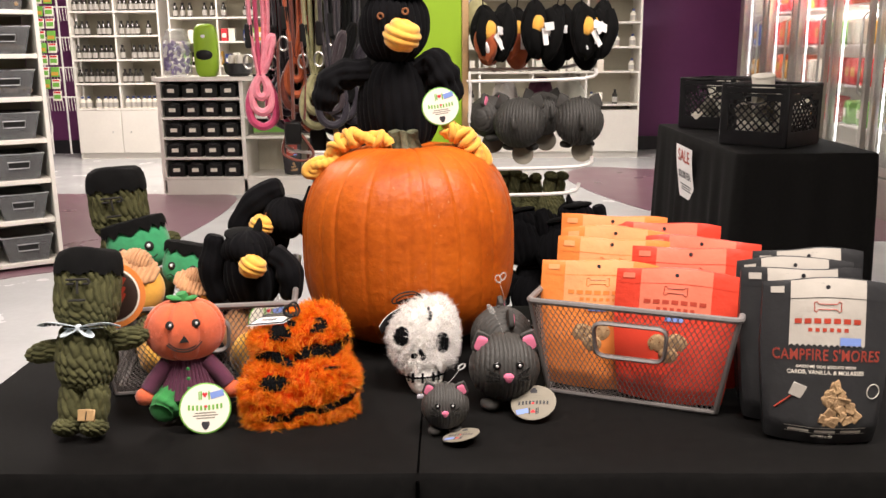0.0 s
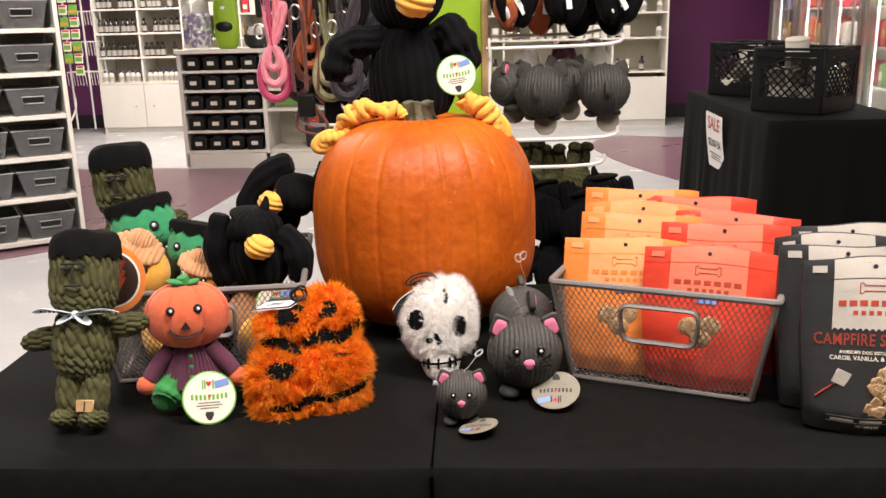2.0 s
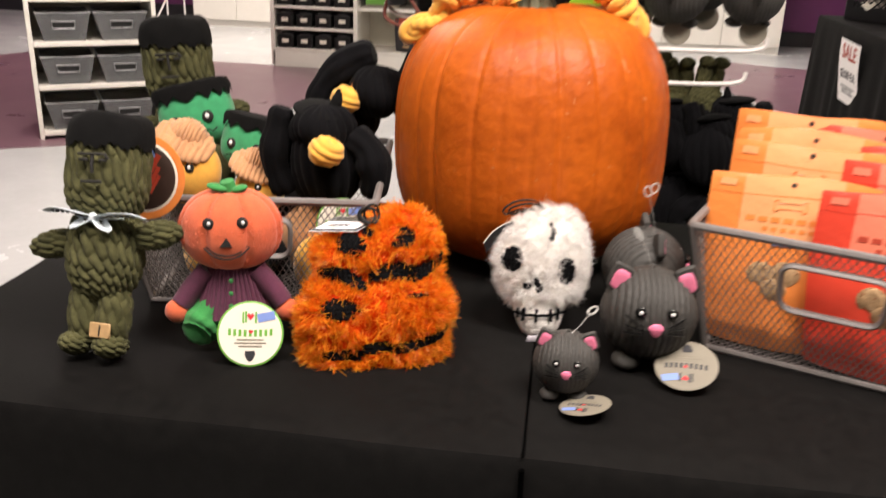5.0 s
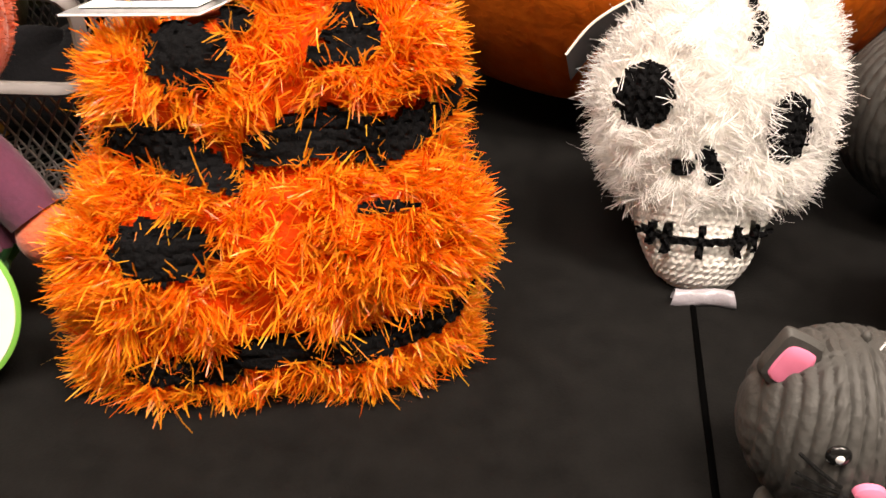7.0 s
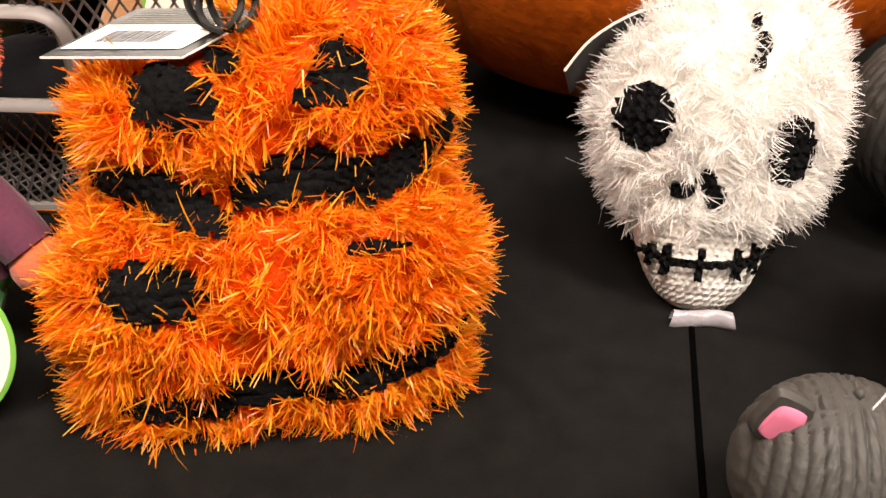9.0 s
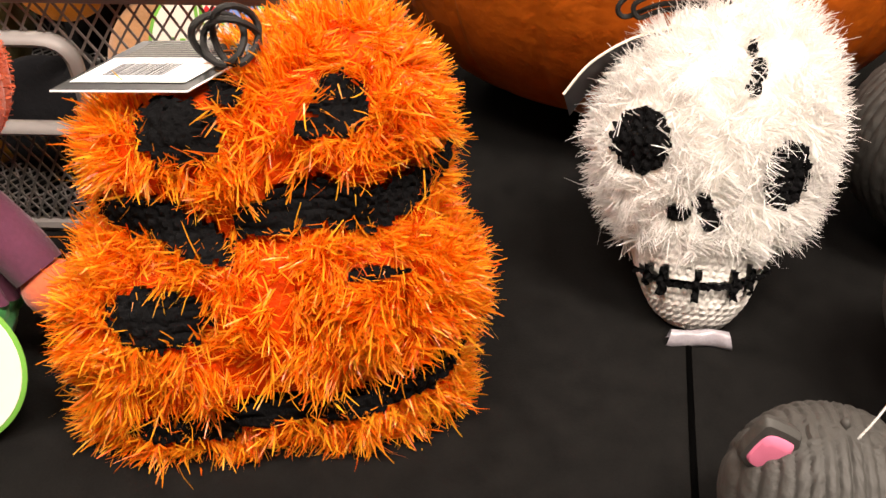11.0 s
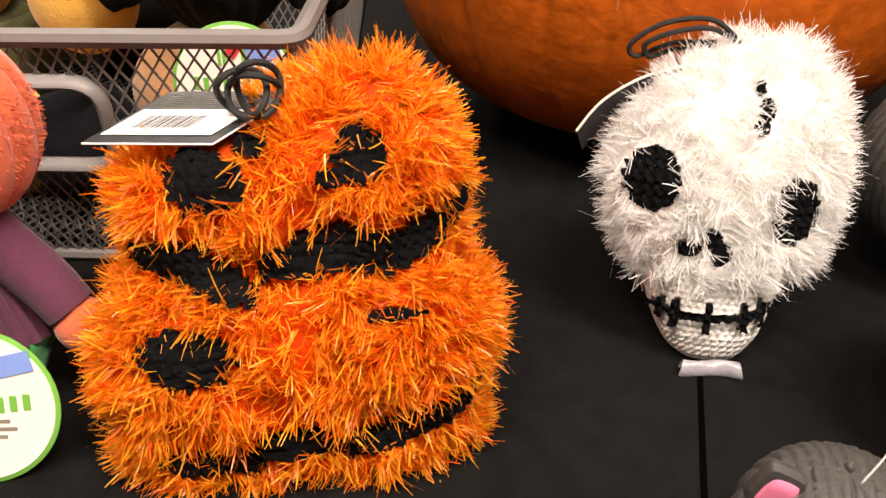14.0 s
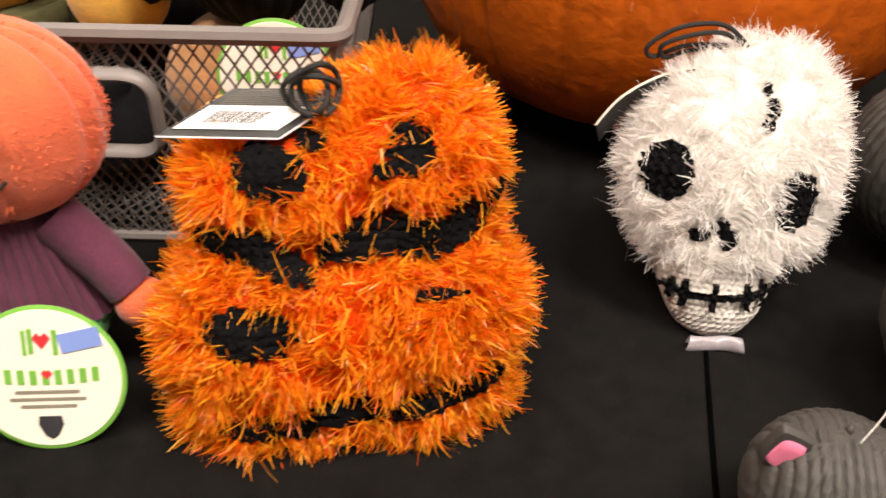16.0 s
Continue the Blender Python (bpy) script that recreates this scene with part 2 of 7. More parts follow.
def fuzz(roots, normals, length, width, droop=0.3, spread=0.7, seed=3, bend=0.5, tufts=0.38):
    """Short flat threads standing on the given places."""
    r = np.random.RandomState(seed)
    k = len(roots)
    cell = np.floor(roots / 0.0080).astype(int)
    key = (cell[:, 0] * 73856093 ^ cell[:, 1] * 19349663 ^ cell[:, 2] * 83492791) % 4096
    tuft = np.random.RandomState(seed + 50).normal(0, 1, (4096, 3))
    d = normals + tuft[key] * tufts + r.normal(0, spread, (k, 3)) * 0.45
    d[:, 2] -= droop * r.rand(k)
    d /= np.linalg.norm(d, axis=1, keepdims=True)
    L = length * (0.55 + 0.55 * r.rand(k) + 0.22 * (r.rand(k) > 0.86))[:, None]
    side = np.cross(d, r.normal(0, 1, (k, 3)))
    side /= np.linalg.norm(side, axis=1, keepdims=True) + 1e-9
    curl = np.cross(d, side) * (r.normal(0, bend, k)[:, None])
    w = (width * (0.6 + 0.8 * r.rand(k)))[:, None] * 0.5
    rows = []
    for s, ws in ((0.0, 1.0), (0.4, 1.0), (0.75, 0.85), (1.0, 0.45)):
        p = roots + d * L * s + curl * L * 0.4 * s * s
        rows += [p - side * w * ws, p + side * w * ws]
    V = np.stack(rows, 1).reshape(-1, 3)
    F = []
    for i in range(k):
        o = i * 8
        F += [(o, o + 1, o + 3, o + 2), (o + 2, o + 3, o + 5, o + 4), (o + 4, o + 5, o + 7, o + 6)]
    mb = MB()
    mb.add(V, F)
    return mb


def fuzz_mesh(name, mb, material):
    me = bpy.data.meshes.new(name)
    me.from_pydata(np.concatenate(mb.v).tolist(), [], mb.f)
    me.materials.append(material)
    me.update()
    return me


def scuffed(m, pale):
    """Adds pale scabs and short scratches with ragged outlines, rougher than the skin round them."""
    nt = m.node_tree
    nd, ln = nt.nodes, nt.links
    b = nd["Principled BSDF"]
    tc = nd.new("ShaderNodeTexCoord")
    masks = []
    for size, stretch, cut, seed in ((26.0, 0.45, 0.675, 3.0), (95.0, 1.0, 0.70, 8.0), (150.0, 0.18, 0.71, 1.0)):
        mp, nz, rp = nd.new("ShaderNodeMapping"), nd.new("ShaderNodeTexNoise"), nd.new("ShaderNodeMapRange")
        mp.inputs["Location"].default_value = (seed, seed * 2, seed)
        mp.inputs["Scale"].default_value = (1, 1, stretch)
        nz.inputs["Scale"].default_value, nz.inputs["Detail"].default_value = size, 4
        rp.inputs["From Min"].default_value, rp.inputs["From Max"].default_value = cut, cut + 0.05
        ln.new(tc.outputs["Object"], mp.inputs["Vector"])
        ln.new(mp.outputs[0], nz.inputs["Vector"])
        ln.new(nz.outputs["Fac"], rp.inputs["Value"])
        masks.append(rp.outputs[0])
    top = masks[0]
    for q in masks[1:]:
        mx = nd.new("ShaderNodeMath")
        mx.operation = "MAXIMUM"
        ln.new(top, mx.inputs[0])
        ln.new(q, mx.inputs[1])
        top = mx.outputs[0]
    weak = nd.new("ShaderNodeMath")
    weak.operation = "MULTIPLY"
    weak.inputs[1].default_value = 0.40
    ln.new(top, weak.inputs[0])
    mix = nd.new("ShaderNodeMix")
    mix.data_type = "RGBA"
    old = b.inputs["Base Color"].links[0].from_socket
    ln.new(weak.outputs[0], mix.inputs[0])
    ln.new(old, mix.inputs[6])
    mix.inputs[7].default_value = (*pale, 1)
    ln.new(mix.outputs[2], b.inputs["Base Color"])
    return m


# ---- materials ----
M_FLOOR = mat("grey_floor_tile", (0.56, 0.57, 0.57), 0.25, var=0.06, scale=3, bump=0.04, bscale=40)
M_FLOORP = mat("mauve_floor_tile", (0.20, 0.11, 0.135), 0.3, var=0.1, scale=3, bump=0.04, bscale=40)
M_WALL = mat("purple_wall_paint", (0.165, 0.034, 0.135), 0.6, var=0.08, scale=2, bump=0.1, bscale=60)
M_SHOP = mat("cream_wall_paint", (0.7, 0.66, 0.58), 0.7, var=0.05, scale=2, bump=0.1, bscale=60)
M_CEIL = mat("ceiling_paint", (0.75, 0.73, 0.70), 0.8, var=0.05, scale=3, bump=0.1, bscale=30)
M_BASE = mat("black_skirting", (0.02, 0.02, 0.022), 0.4, var=0.2)
M_WHITE = mat("white_shelf_laminate", (0.80, 0.77, 0.70), 0.4, var=0.04, scale=4, bump=0.05, bscale=120)
# darker copy of the shelf white: shade inside the units put into the colour
M_SHADE = mat("shaded_back_panel", (0.55, 0.52, 0.42), 0.6, var=0.06, scale=4, bump=0.05)
M_CLOTH = mat("black_tablecloth", (0.0040, 0.0038, 0.0036), 0.8, var=0.5, scale=70, col2=(0.0070, 0.0066, 0.0062), bump=0.35, bscale=900, spec=0.10)
# blacker than the cloth: the seam's crease shadow is put into this colour
M_SEAM = mat("black_seam_crease_shadow", (0.0012, 0.0012, 0.0012), 0.95, var=0.2, bump=0, spec=0.0)
M_PUMPKIN = scuffed(mat("pumpkin_skin", (0.40, 0.070, 0.005), 0.46, var=0.2, scale=9, bump=0.20, bscale=55, col2=(0.60, 0.130, 0.009), spec=0.26), (0.55, 0.30, 0.14))
M_STEM = mat("dry_stem", (0.055, 0.062, 0.03), 0.8, var=0.5, scale=60, bump=0.6, bscale=160, col2=(0.17, 0.17, 0.10))
M_CORD = mat("black_corduroy", (0.0042, 0.0042, 0.0050), 0.92, var=0.4, scale=40, bump=0.5, bscale=500, spec=0.08, sheen=0.025)
M_BLACKFELT = mat("black_felt", (0.006, 0.006, 0.006), 0.95, var=0.3, scale=60, bump=0.4, bscale=700, spec=0.08, sheen=0.02)
M_YELLOW = mat("yellow_plush", (0.80, 0.42, 0.06), 0.9, var=0.15, scale=60, bump=0.5, bscale=500, sheen=0.3)
M_ROPE = mat("olive_rope", (0.052, 0.054, 0.020), 0.9, var=0.35, scale=70, bump=0.6, bscale=500, col2=(0.105, 0.102, 0.042), sheen=0.05, spec=0.2)
M_THREAD = mat("black_thread", (0.012, 0.011, 0.010), 0.8, var=0.2, bump=0.3, bscale=900)
M_GREENP = mat("green_plush", (0.035, 0.30, 0.12), 0.92, var=0.2, scale=80, bump=0.5, bscale=600, sheen=0.3)
M_SALMON = mat("salmon_plush", (0.62, 0.12, 0.045), 0.92, var=0.16, scale=80, bump=0.55, bscale=500, sheen=0.3)
M_TAN = mat("tan_plush", (0.50, 0.26, 0.12), 0.92, var=0.16, scale=80, bump=0.5, bscale=500, sheen=0.3)
M_PURP = mat("purple_corduroy", (0.095, 0.021, 0.050), 0.9, var=0.25, scale=50, bump=0.3, bscale=400, sheen=0.15)
M_KELLY = mat("green_corduroy", (0.03, 0.22, 0.05), 0.9, var=0.2, scale=50, bump=0.3, bscale=400, sheen=0.15)
# gold end of the per-thread colour imitates lit highlights on orange yarn
M_ORFUZZ = mat("orange_tinsel_yarn", (0.94, 0.100, 0.002), 0.33, var=0.12, scale=25, bump=0, col2=(1.0, 0.54, 0.035), island=0.8, thin=0.42)
M_ORBODY = mat("orange_yarn", (0.62, 0.052, 0.002), 0.7, var=0.2, scale=60, bump=0.8, bscale=300, spec=0.1)
M_WHFUZZ = mat("white_tinsel_yarn", (0.93, 0.91, 0.89), 0.3, var=0.03, scale=25, bump=0, col2=(0.98, 0.97, 0.95), island=0.7, thin=0.45)
M_WHKNIT = mat("white_knit_yarn", (0.90, 0.87, 0.82), 0.9, var=0.06, scale=60, bump=0.7, bscale=350)
M_BLKNIT = mat("black_knit_yarn", (0.004, 0.004, 0.0045), 0.9, var=0.3, scale=60, bump=0.9, bscale=300, spec=0.1)
M_CAT = mat("grey_latex_rubber", (0.042, 0.040, 0.036), 0.65, var=0.14, scale=40, bump=0.3, bscale=350)
M_PINK = mat("pink_rubber_paint", (0.85, 0.22, 0.36), 0.35, var=0.05, bump=0.05)
M_BLKGLOSS = mat("black_gloss", (0.008, 0.008, 0.008), 0.12, var=0.1, bump=0)
M_WHITEDOT = mat("white_paint_dot", (0.9, 0.9, 0.9), 0.3, var=0.02, bump=0)
M_BROWN = mat("brown_thread", (0.22, 0.075, 0.02), 0.7, var=0.2, bump=0.3)
M_WIRE = mat("grey_metal_paint", (0.19, 0.175, 0.168), 0.5, metal=0.15, var=0.08, bump=0.06)
M_CARD = mat("cream_card", (0.80, 0.76, 0.66), 0.55, var=0.03, bump=0.03)
M_CARDDIM = mat("kraft_card", (0.22, 0.20, 0.155), 0.6, var=0.06, bump=0.05)
M_CARDGREEN = mat("green_print", (0.16, 0.42, 0.06), 0.5, var=0.05, bump=0)
M_REDPRINT = mat("red_print", (0.62, 0.03, 0.04), 0.5, var=0.05, bump=0)
M_BLUEPRINT = mat("blue_sticker", (0.20, 0.30, 0.66), 0.5, var=0.06, bump=0)
M_INK = mat("dark_ink", (0.03, 0.03, 0.035), 0.5, var=0.1, bump=0)
M_CLEAR = mat("clear_plastic", (0.75, 0.75, 0.72), 0.2, var=0.03, bump=0, alpha=0.3)
M_BAGDARK = mat("charcoal_pouch_film", (0.028, 0.0285, 0.030), 0.34, var=0.15, scale=8, bump=0.12, bscale=30)
M_BAGLIGHT = mat("cream_pouch_print", (0.50, 0.465, 0.41), 0.4, var=0.05, scale=8, bump=0.1, bscale=30)
M_BAGORANGE = mat("orange_pouch_film", (0.78, 0.245, 0.055), 0.32, var=0.08, scale=8, bump=0.12, bscale=30)
M_BAGPEACH = mat("peach_pouch_print", (0.82, 0.37, 0.155), 0.34, var=0.06, scale=8, bump=0.1, bscale=30)
M_BAGRED = mat("red_pouch_film", (0.68, 0.058, 0.03), 0.32, var=0.08, scale=8, bump=0.12, bscale=30)
M_BAGPINK = mat("salmon_pouch_print", (0.76, 0.20, 0.12), 0.34, var=0.06, scale=8, bump=0.1, bscale=30)
M_RUSTPRINT = mat("brick_red_print", (0.30, 0.045, 0.028), 0.45, var=0.06, bump=0)
M_RUST = mat("rust_print", (0.42, 0.05, 0.025), 0.45, var=0.06, bump=0)
M_BISCUIT = mat("baked_biscuit", (0.34, 0.21, 0.11), 0.8, var=0.3, scale=60, bump=0.5, bscale=300, col2=(0.55, 0.36, 0.18))
M_CRATE = mat("black_crate_plastic", (0.0045, 0.0045, 0.005), 0.45, var=0.15, bump=0.08, bscale=200, spec=0.25)
M_FROST = mat("frosted_bottle", (0.72, 0.72, 0.62), 0.4, var=0.1, bump=0.05)
M_STEEL = mat("brushed_aluminium", (0.50, 0.49, 0.46), 0.32, metal=0.9, var=0.06, bump=0.05)
M_GREEN = mat("lime_panel_paint", (0.30, 0.50, 0.025), 0.45, var=0.05, scale=4, bump=0.05)
M_WOOD = mat("plywood_edge", (0.50, 0.32, 0.15), 0.6, var=0.2, scale=30, bump=0.2)
M_HOOK = mat("white_powder_coat", (0.80, 0.77, 0.74), 0.35, var=0.04, bump=0.03)
M_TRAY = mat("smoky_tray_plastic", (0.15, 0.155, 0.16), 0.25, var=0.15, bump=0.05, alpha=0.62)
M_TRAYRIM = mat("grey_tray_rim", (0.34, 0.345, 0.35), 0.3, var=0.08, bump=0.05)
M_TUBE = mat("cool_light_tube", (1.0, 0.97, 0.94), 0.5, var=0.01, bump=0, emit=5.0)
M_GLASS = mat("door_glass", (0.96, 0.97, 0.97), 0.03, var=0.01, bump=0, trans=1.0)
M_BIN = mat("black_bin_plastic", (0.010, 0.010, 0.010), 0.35, var=0.2, bump=0.05, spec=0.3)
M_AMBER = mat("dark_bottle_glass", (0.025, 0.022, 0.018), 0.15, var=0.2, bump=0)
M_BLUECAP = mat("navy_plastic", (0.03, 0.05, 0.16), 0.35, var=0.1, bump=0)
M_LABEL = mat("silver_satin", (0.30, 0.28, 0.31), 0.25, var=0.15, scale=90, bump=0.2, bscale=300)
M_SILVER = mat("satin_ribbon", (0.55, 0.62, 0.66), 0.3, var=0.08, bump=0.1, bscale=300)


def strap(name, a, b):
    return mat(name, a, 0.75, var=0.15, scale=60, bump=0.5, bscale=700, col2=b, sheen=0.2)


M_LPINK = strap("pink_webbing", (0.80, 0.20, 0.28), (0.88, 0.34, 0.40))
M_LMAG = strap("magenta_webbing", (0.45, 0.03, 0.10), (0.55, 0.06, 0.16))
M_LPURPLE = strap("slate_purple_webbing", (0.010, 0.007, 0.014), (0.024, 0.018, 0.030))
M_LRUST = strap("rust_webbing", (0.42, 0.07, 0.02), (0.52, 0.12, 0.03))
M_LBROWN = strap("maroon_webbing", (0.12, 0.025, 0.012), (0.2, 0.04, 0.02))
M_LGREEN = strap("sage_webbing", (0.30, 0.29, 0.13), (0.45, 0.42, 0.22))
M_LPLUM = strap("plum_grey_webbing", (0.022, 0.014, 0.019), (0.045, 0.030, 0.036))
M_LGOLD = strap("gold_webbing", (0.55, 0.28, 0.03), (0.65, 0.36, 0.05))

# ---- floor, walls, ceiling ----
TOP = 0.743
solid("floor", MB().box((0, 3.5, -0.05), (16, 18, 0.1)), M_FLOOR, pose(0, 0, 0), "polished light grey vinyl shop floor", "floor", kind="structure", smooth=False)


def floor_inlay(outline, label):
    pts = curve_pts(outline, 8, True)
    solid("floor_inlay", MB().prism([(p[0], p[1]) for p in pts], 0.004), M_FLOORP, pose(0, 0, 0), label, "floor", kind="structure", smooth=False)


floor_inlay([(-4.9, 8.0), (-3.7, 7.98), (-2.6, 7.93), (-2.0, 7.85), (-1.86, 7.2), (-1.88, 6.3), (-1.98, 5.6), (-2.2, 5.2), (-2.5, 5.0), (-2.9, 4.7), (-3.6, 4.5), (-4.6, 5.2), (-5.2, 6.8)], "mauve curved vinyl inlay in the shop floor")
floor_inlay([(1.16, 8.95), (1.22, 8.2), (1.36, 7.6), (1.62, 6.9), (2.0, 6.3), (2.7, 5.8), (3.2, 6.2), (3.2, 8.6), (2.6, 9.2), (2.0, 9.45), (1.46, 9.6)], "mauve curved vinyl inlay in the shop floor")
solid("wall_north", MB().box((0, 11.4, 1.6), (16, 0.2, 3.2)), M_WALL, pose(0, 0, 0), "deep purple painted shop wall", "wall", kind="structure", smooth=False)
solid("wall_south", MB().box((0, -5.4, 1.6), (16, 0.2, 3.2)), M_SHOP, pose(0, 0, 0), "plain cream shop wall", "wall", kind="structure", smooth=False)
solid("wall_west", MB().box((-8.0, 3.0, 1.6), (0.2, 16.6, 3.2)), M_WALL, pose(0, 0, 0), "deep purple painted shop wall", "wall", kind="structure", smooth=False)
solid("wall_east", MB().box((8.0, 3.0, 1.6), (0.2, 16.6, 3.2)), M_SHOP, pose(0, 0, 0), "plain cream shop wall", "wall", kind="structure", smooth=False)
solid("ceiling", MB().box((0, 3, 3.25), (16.2, 17, 0.1)), M_CEIL, pose(0, 0, 0), "plain off-white shop ceiling", "ceiling", kind="structure", smooth=False)
solid("baseboard", MB().box((0, 11.285, 0.085), (15.8, 0.026, 0.17), bev=0.004), M_BASE, pose(0, 0, 0), "black rubber skirting along the purple wall", "baseboard", kind="structure", smooth=False)


# ---- draped tables ----
def draped_table(x0, x1, y0, y1, z, label, seams=(), seed=1, folds=0.012):
    """A table under a floor-length cloth: top, four legs, and the cloth with hanging folds."""
    tb = thing("draped_table", pose((x0 + x1) / 2, (y0 + y1) / 2, 0), label, "table")
    w, d = (x1 - x0) / 2, (y1 - y0) / 2
    part("tabletop", MB().box((0, 0, z - 0.027), (2 * w - 0.01, 2 * d - 0.01, 0.04), bev=0.004), M_WHITE, tb)
    for sx in (-1, 1):
        for sy in (-1, 1):
            part("leg", MB().tube([(sx * (w - 0.08), sy * (d - 0.08), 0), (sx * (w - 0.08), sy * (d - 0.08), z - 0.047)], 0.014), M_STEEL, tb)
    cl = thing("tablecloth", pose((x0 + x1) / 2, (y0 + y1) / 2, 0), "black woven tablecloth draped to the floor", "tablecloth")
    r = np.random.RandomState(seed)
    # the flat top and the skirt are one sheet: rings from the middle outwards, then down
    per = []
    n = 60
    rc = 0.03
    for cx, cy, a0 in ((w - rc, -d + rc, -90), (w - rc, d - rc, 0), (-w + rc, d - rc, 90), (-w + rc, -d + rc, 180)):
        for a in np.linspace(a0, a0 + 90, 7):
            per.append((cx + rc * math.cos(radians(a)), cy + rc * math.sin(radians(a)), math.cos(radians(a)), math.sin(radians(a))))
    per2 = []
    for i in range(len(per)):
        a, b = np.array(per[i]), np.array(per[(i + 1) % len(per)])
        k = max(1, int(np.linalg.norm((a - b)[:2]) / 0.02))
        for s in range(k):
            q = a + (b - a) * s / k
            per2.append(q)
    per2 = np.array(per2)
    L = len(per2)
    s = np.cumsum(np.r_[0, np.linalg.norm(np.diff(per2[:, :2], axis=0), axis=1)])
    ph = r.rand(6) * 6
    fold = sum(np.sin(s * f + p) for f, p in zip((9, 15, 23, 31, 6, 41), ph)) / 3.0
    rows = []
    for t in np.linspace(0.0, 1.0, 14):
        k = 0.02 + 0.98 * t
        P = np.c_[per2[:, 0] * k, per2[:, 1] * k, np.full(L, z)]
        ed = np.clip((t - 0.985) / 0.015, 0, 1)
        P[:, 2] += 0.0006 * np.sin(P[:, 0] * 21 + 3 * P[:, 1]) + 0.0005 * np.sin(P[:, 1] * 33) - 0.003 * ed
        rows.append(P)
    for t in np.linspace(0.0, 1.0, 22)[0:]:
        h = z - 0.012 - (z - 0.020) * t
        out = 0.006 + 0.004 * t + folds * t ** 0.7 * (fold + 1.1) * 1.3
        rows.append(np.c_[per2[:, 0] + per2[:, 2] * out, per2[:, 1] + per2[:, 3] * out, np.full(L, h)])
    P = np.array(rows)
    mb = MB()
    mb.grid(P, cv=True)
    mb.f.append(tuple(range(L)))
    mb.m.append(0)
    part("cloth_sheet", mb, M_CLOTH, cl)
    for sx in seams:
        # thin dark tubes draw the seam and the shadow in its crease
        mb = MB()
        ys = np.linspace(y0 - 0.004, y1, 40) - (y0 + y1) / 2
        xs = sx - (x0 + x1) / 2 + 0.001 * np.sin(ys * 9)
        for off in (0.0,):
            mb.tube(np.c_[xs + off, ys, np.full(40, z + 0.0010)], 0.0015, 6, flat=0.4)
        ys2 = np.full(14, -d - 0.009)
        zz = np.linspace(z - 0.01, 0.3, 14)
        mb.tube(np.c_[np.full(14, sx - (x0 + x1) / 2), ys2 - 0.006 * (z - zz), zz], 0.003, 6)
        part("seam", mb, M_SEAM, cl)
    return tb


draped_table(-0.745, 1.085, 1.083, 1.853, TOP, "folding display table hidden under a black cloth", seams=(-0.02,), seed=2, folds=0.006)
draped_table(1.25, 1.85, 3.78, 5.30, 0.84, "folding sale table hidden under a black cloth", seed=5, folds=0.014)


# ---- shelving ----
def shelf_unit(m, w, d, h, levels, cols, label, doors=0.0, name="shelf_unit", back=None):
    su = thing(name, m, label, "shelf")
    t = 0.022
    for sx in (-1, 1):
        part("side_panel", MB().box((sx * (w / 2 - t / 2), d / 2, h / 2), (t, d, h), bev=0.002), M_WHITE, su, smooth=False)
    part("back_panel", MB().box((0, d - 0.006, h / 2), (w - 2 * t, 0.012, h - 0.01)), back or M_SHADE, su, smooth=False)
    for z in levels:
        part("shelf_board", MB().box((0, d / 2 - 0.008, z), (w - 2 * t - 0.001, d - 0.02, t), bev=0.002), M_WHITE, su, smooth=False)
    for k in range(1, cols):
        x = -w / 2 + w * k / cols
        lo = doors if doors else 0.02
        part("divider", MB().box((x, d / 2 + 0.002, (h + lo) / 2), (t, d - 0.03, h - lo - 0.01), bev=0.002), M_WHITE, su, smooth=False)
    if doors:
        for k in range(cols):
            x = -w / 2 + w * (k + 0.5) / cols
            dr = part("door", MB().box((x, -0.009, doors / 2 + 0.03), (w / cols - 0.006, 0.018, doors - 0.09), bev=0.003), M_WHITE, su, smooth=False)
            part("knob", MB().lathe([(0.006, 0), (0.01, 0.012), (0.003, 0.02)], 10, (x + (0.16 if k % 2 == 0 else -0.16), -0.018, doors * 0.55), (90, 0, 0)), M_STEEL, dr)
        part("plinth", MB().box((0, 0.03, 0.035), (w - 2 * t, 0.02, 0.07)), M_WHITE, su, smooth=False)
    return su


Y_BACK = 10.65
LEV = [0.60, 0.90, 1.18, 1.46, 1.74, 2.02, 2.3]
shelf_unit(pose(-4.0, Y_BACK, 0), 1.08, 0.5, 2.5, LEV, 2, "tall cream shelf unit of supplement bottles above cupboard doors", doors=0.60)
shelf_unit(pose(-2.2, Y_BACK, 0), 2.3, 0.5, 2.5, [0.6, 1.1, 1.38, 1.66, 1.94, 2.22], 4, "tall white shelf unit stocked with boxes and bottles", doors=0.60)
shelf_unit(pose(0.95, Y_BACK - 0.2, 0), 2.5, 0.5, 2.5, [0.62, 1.0, 1.28, 1.56, 1.84, 2.12], 4, "tall white shelf unit of bottles beside the purple wall", doors=0.58)

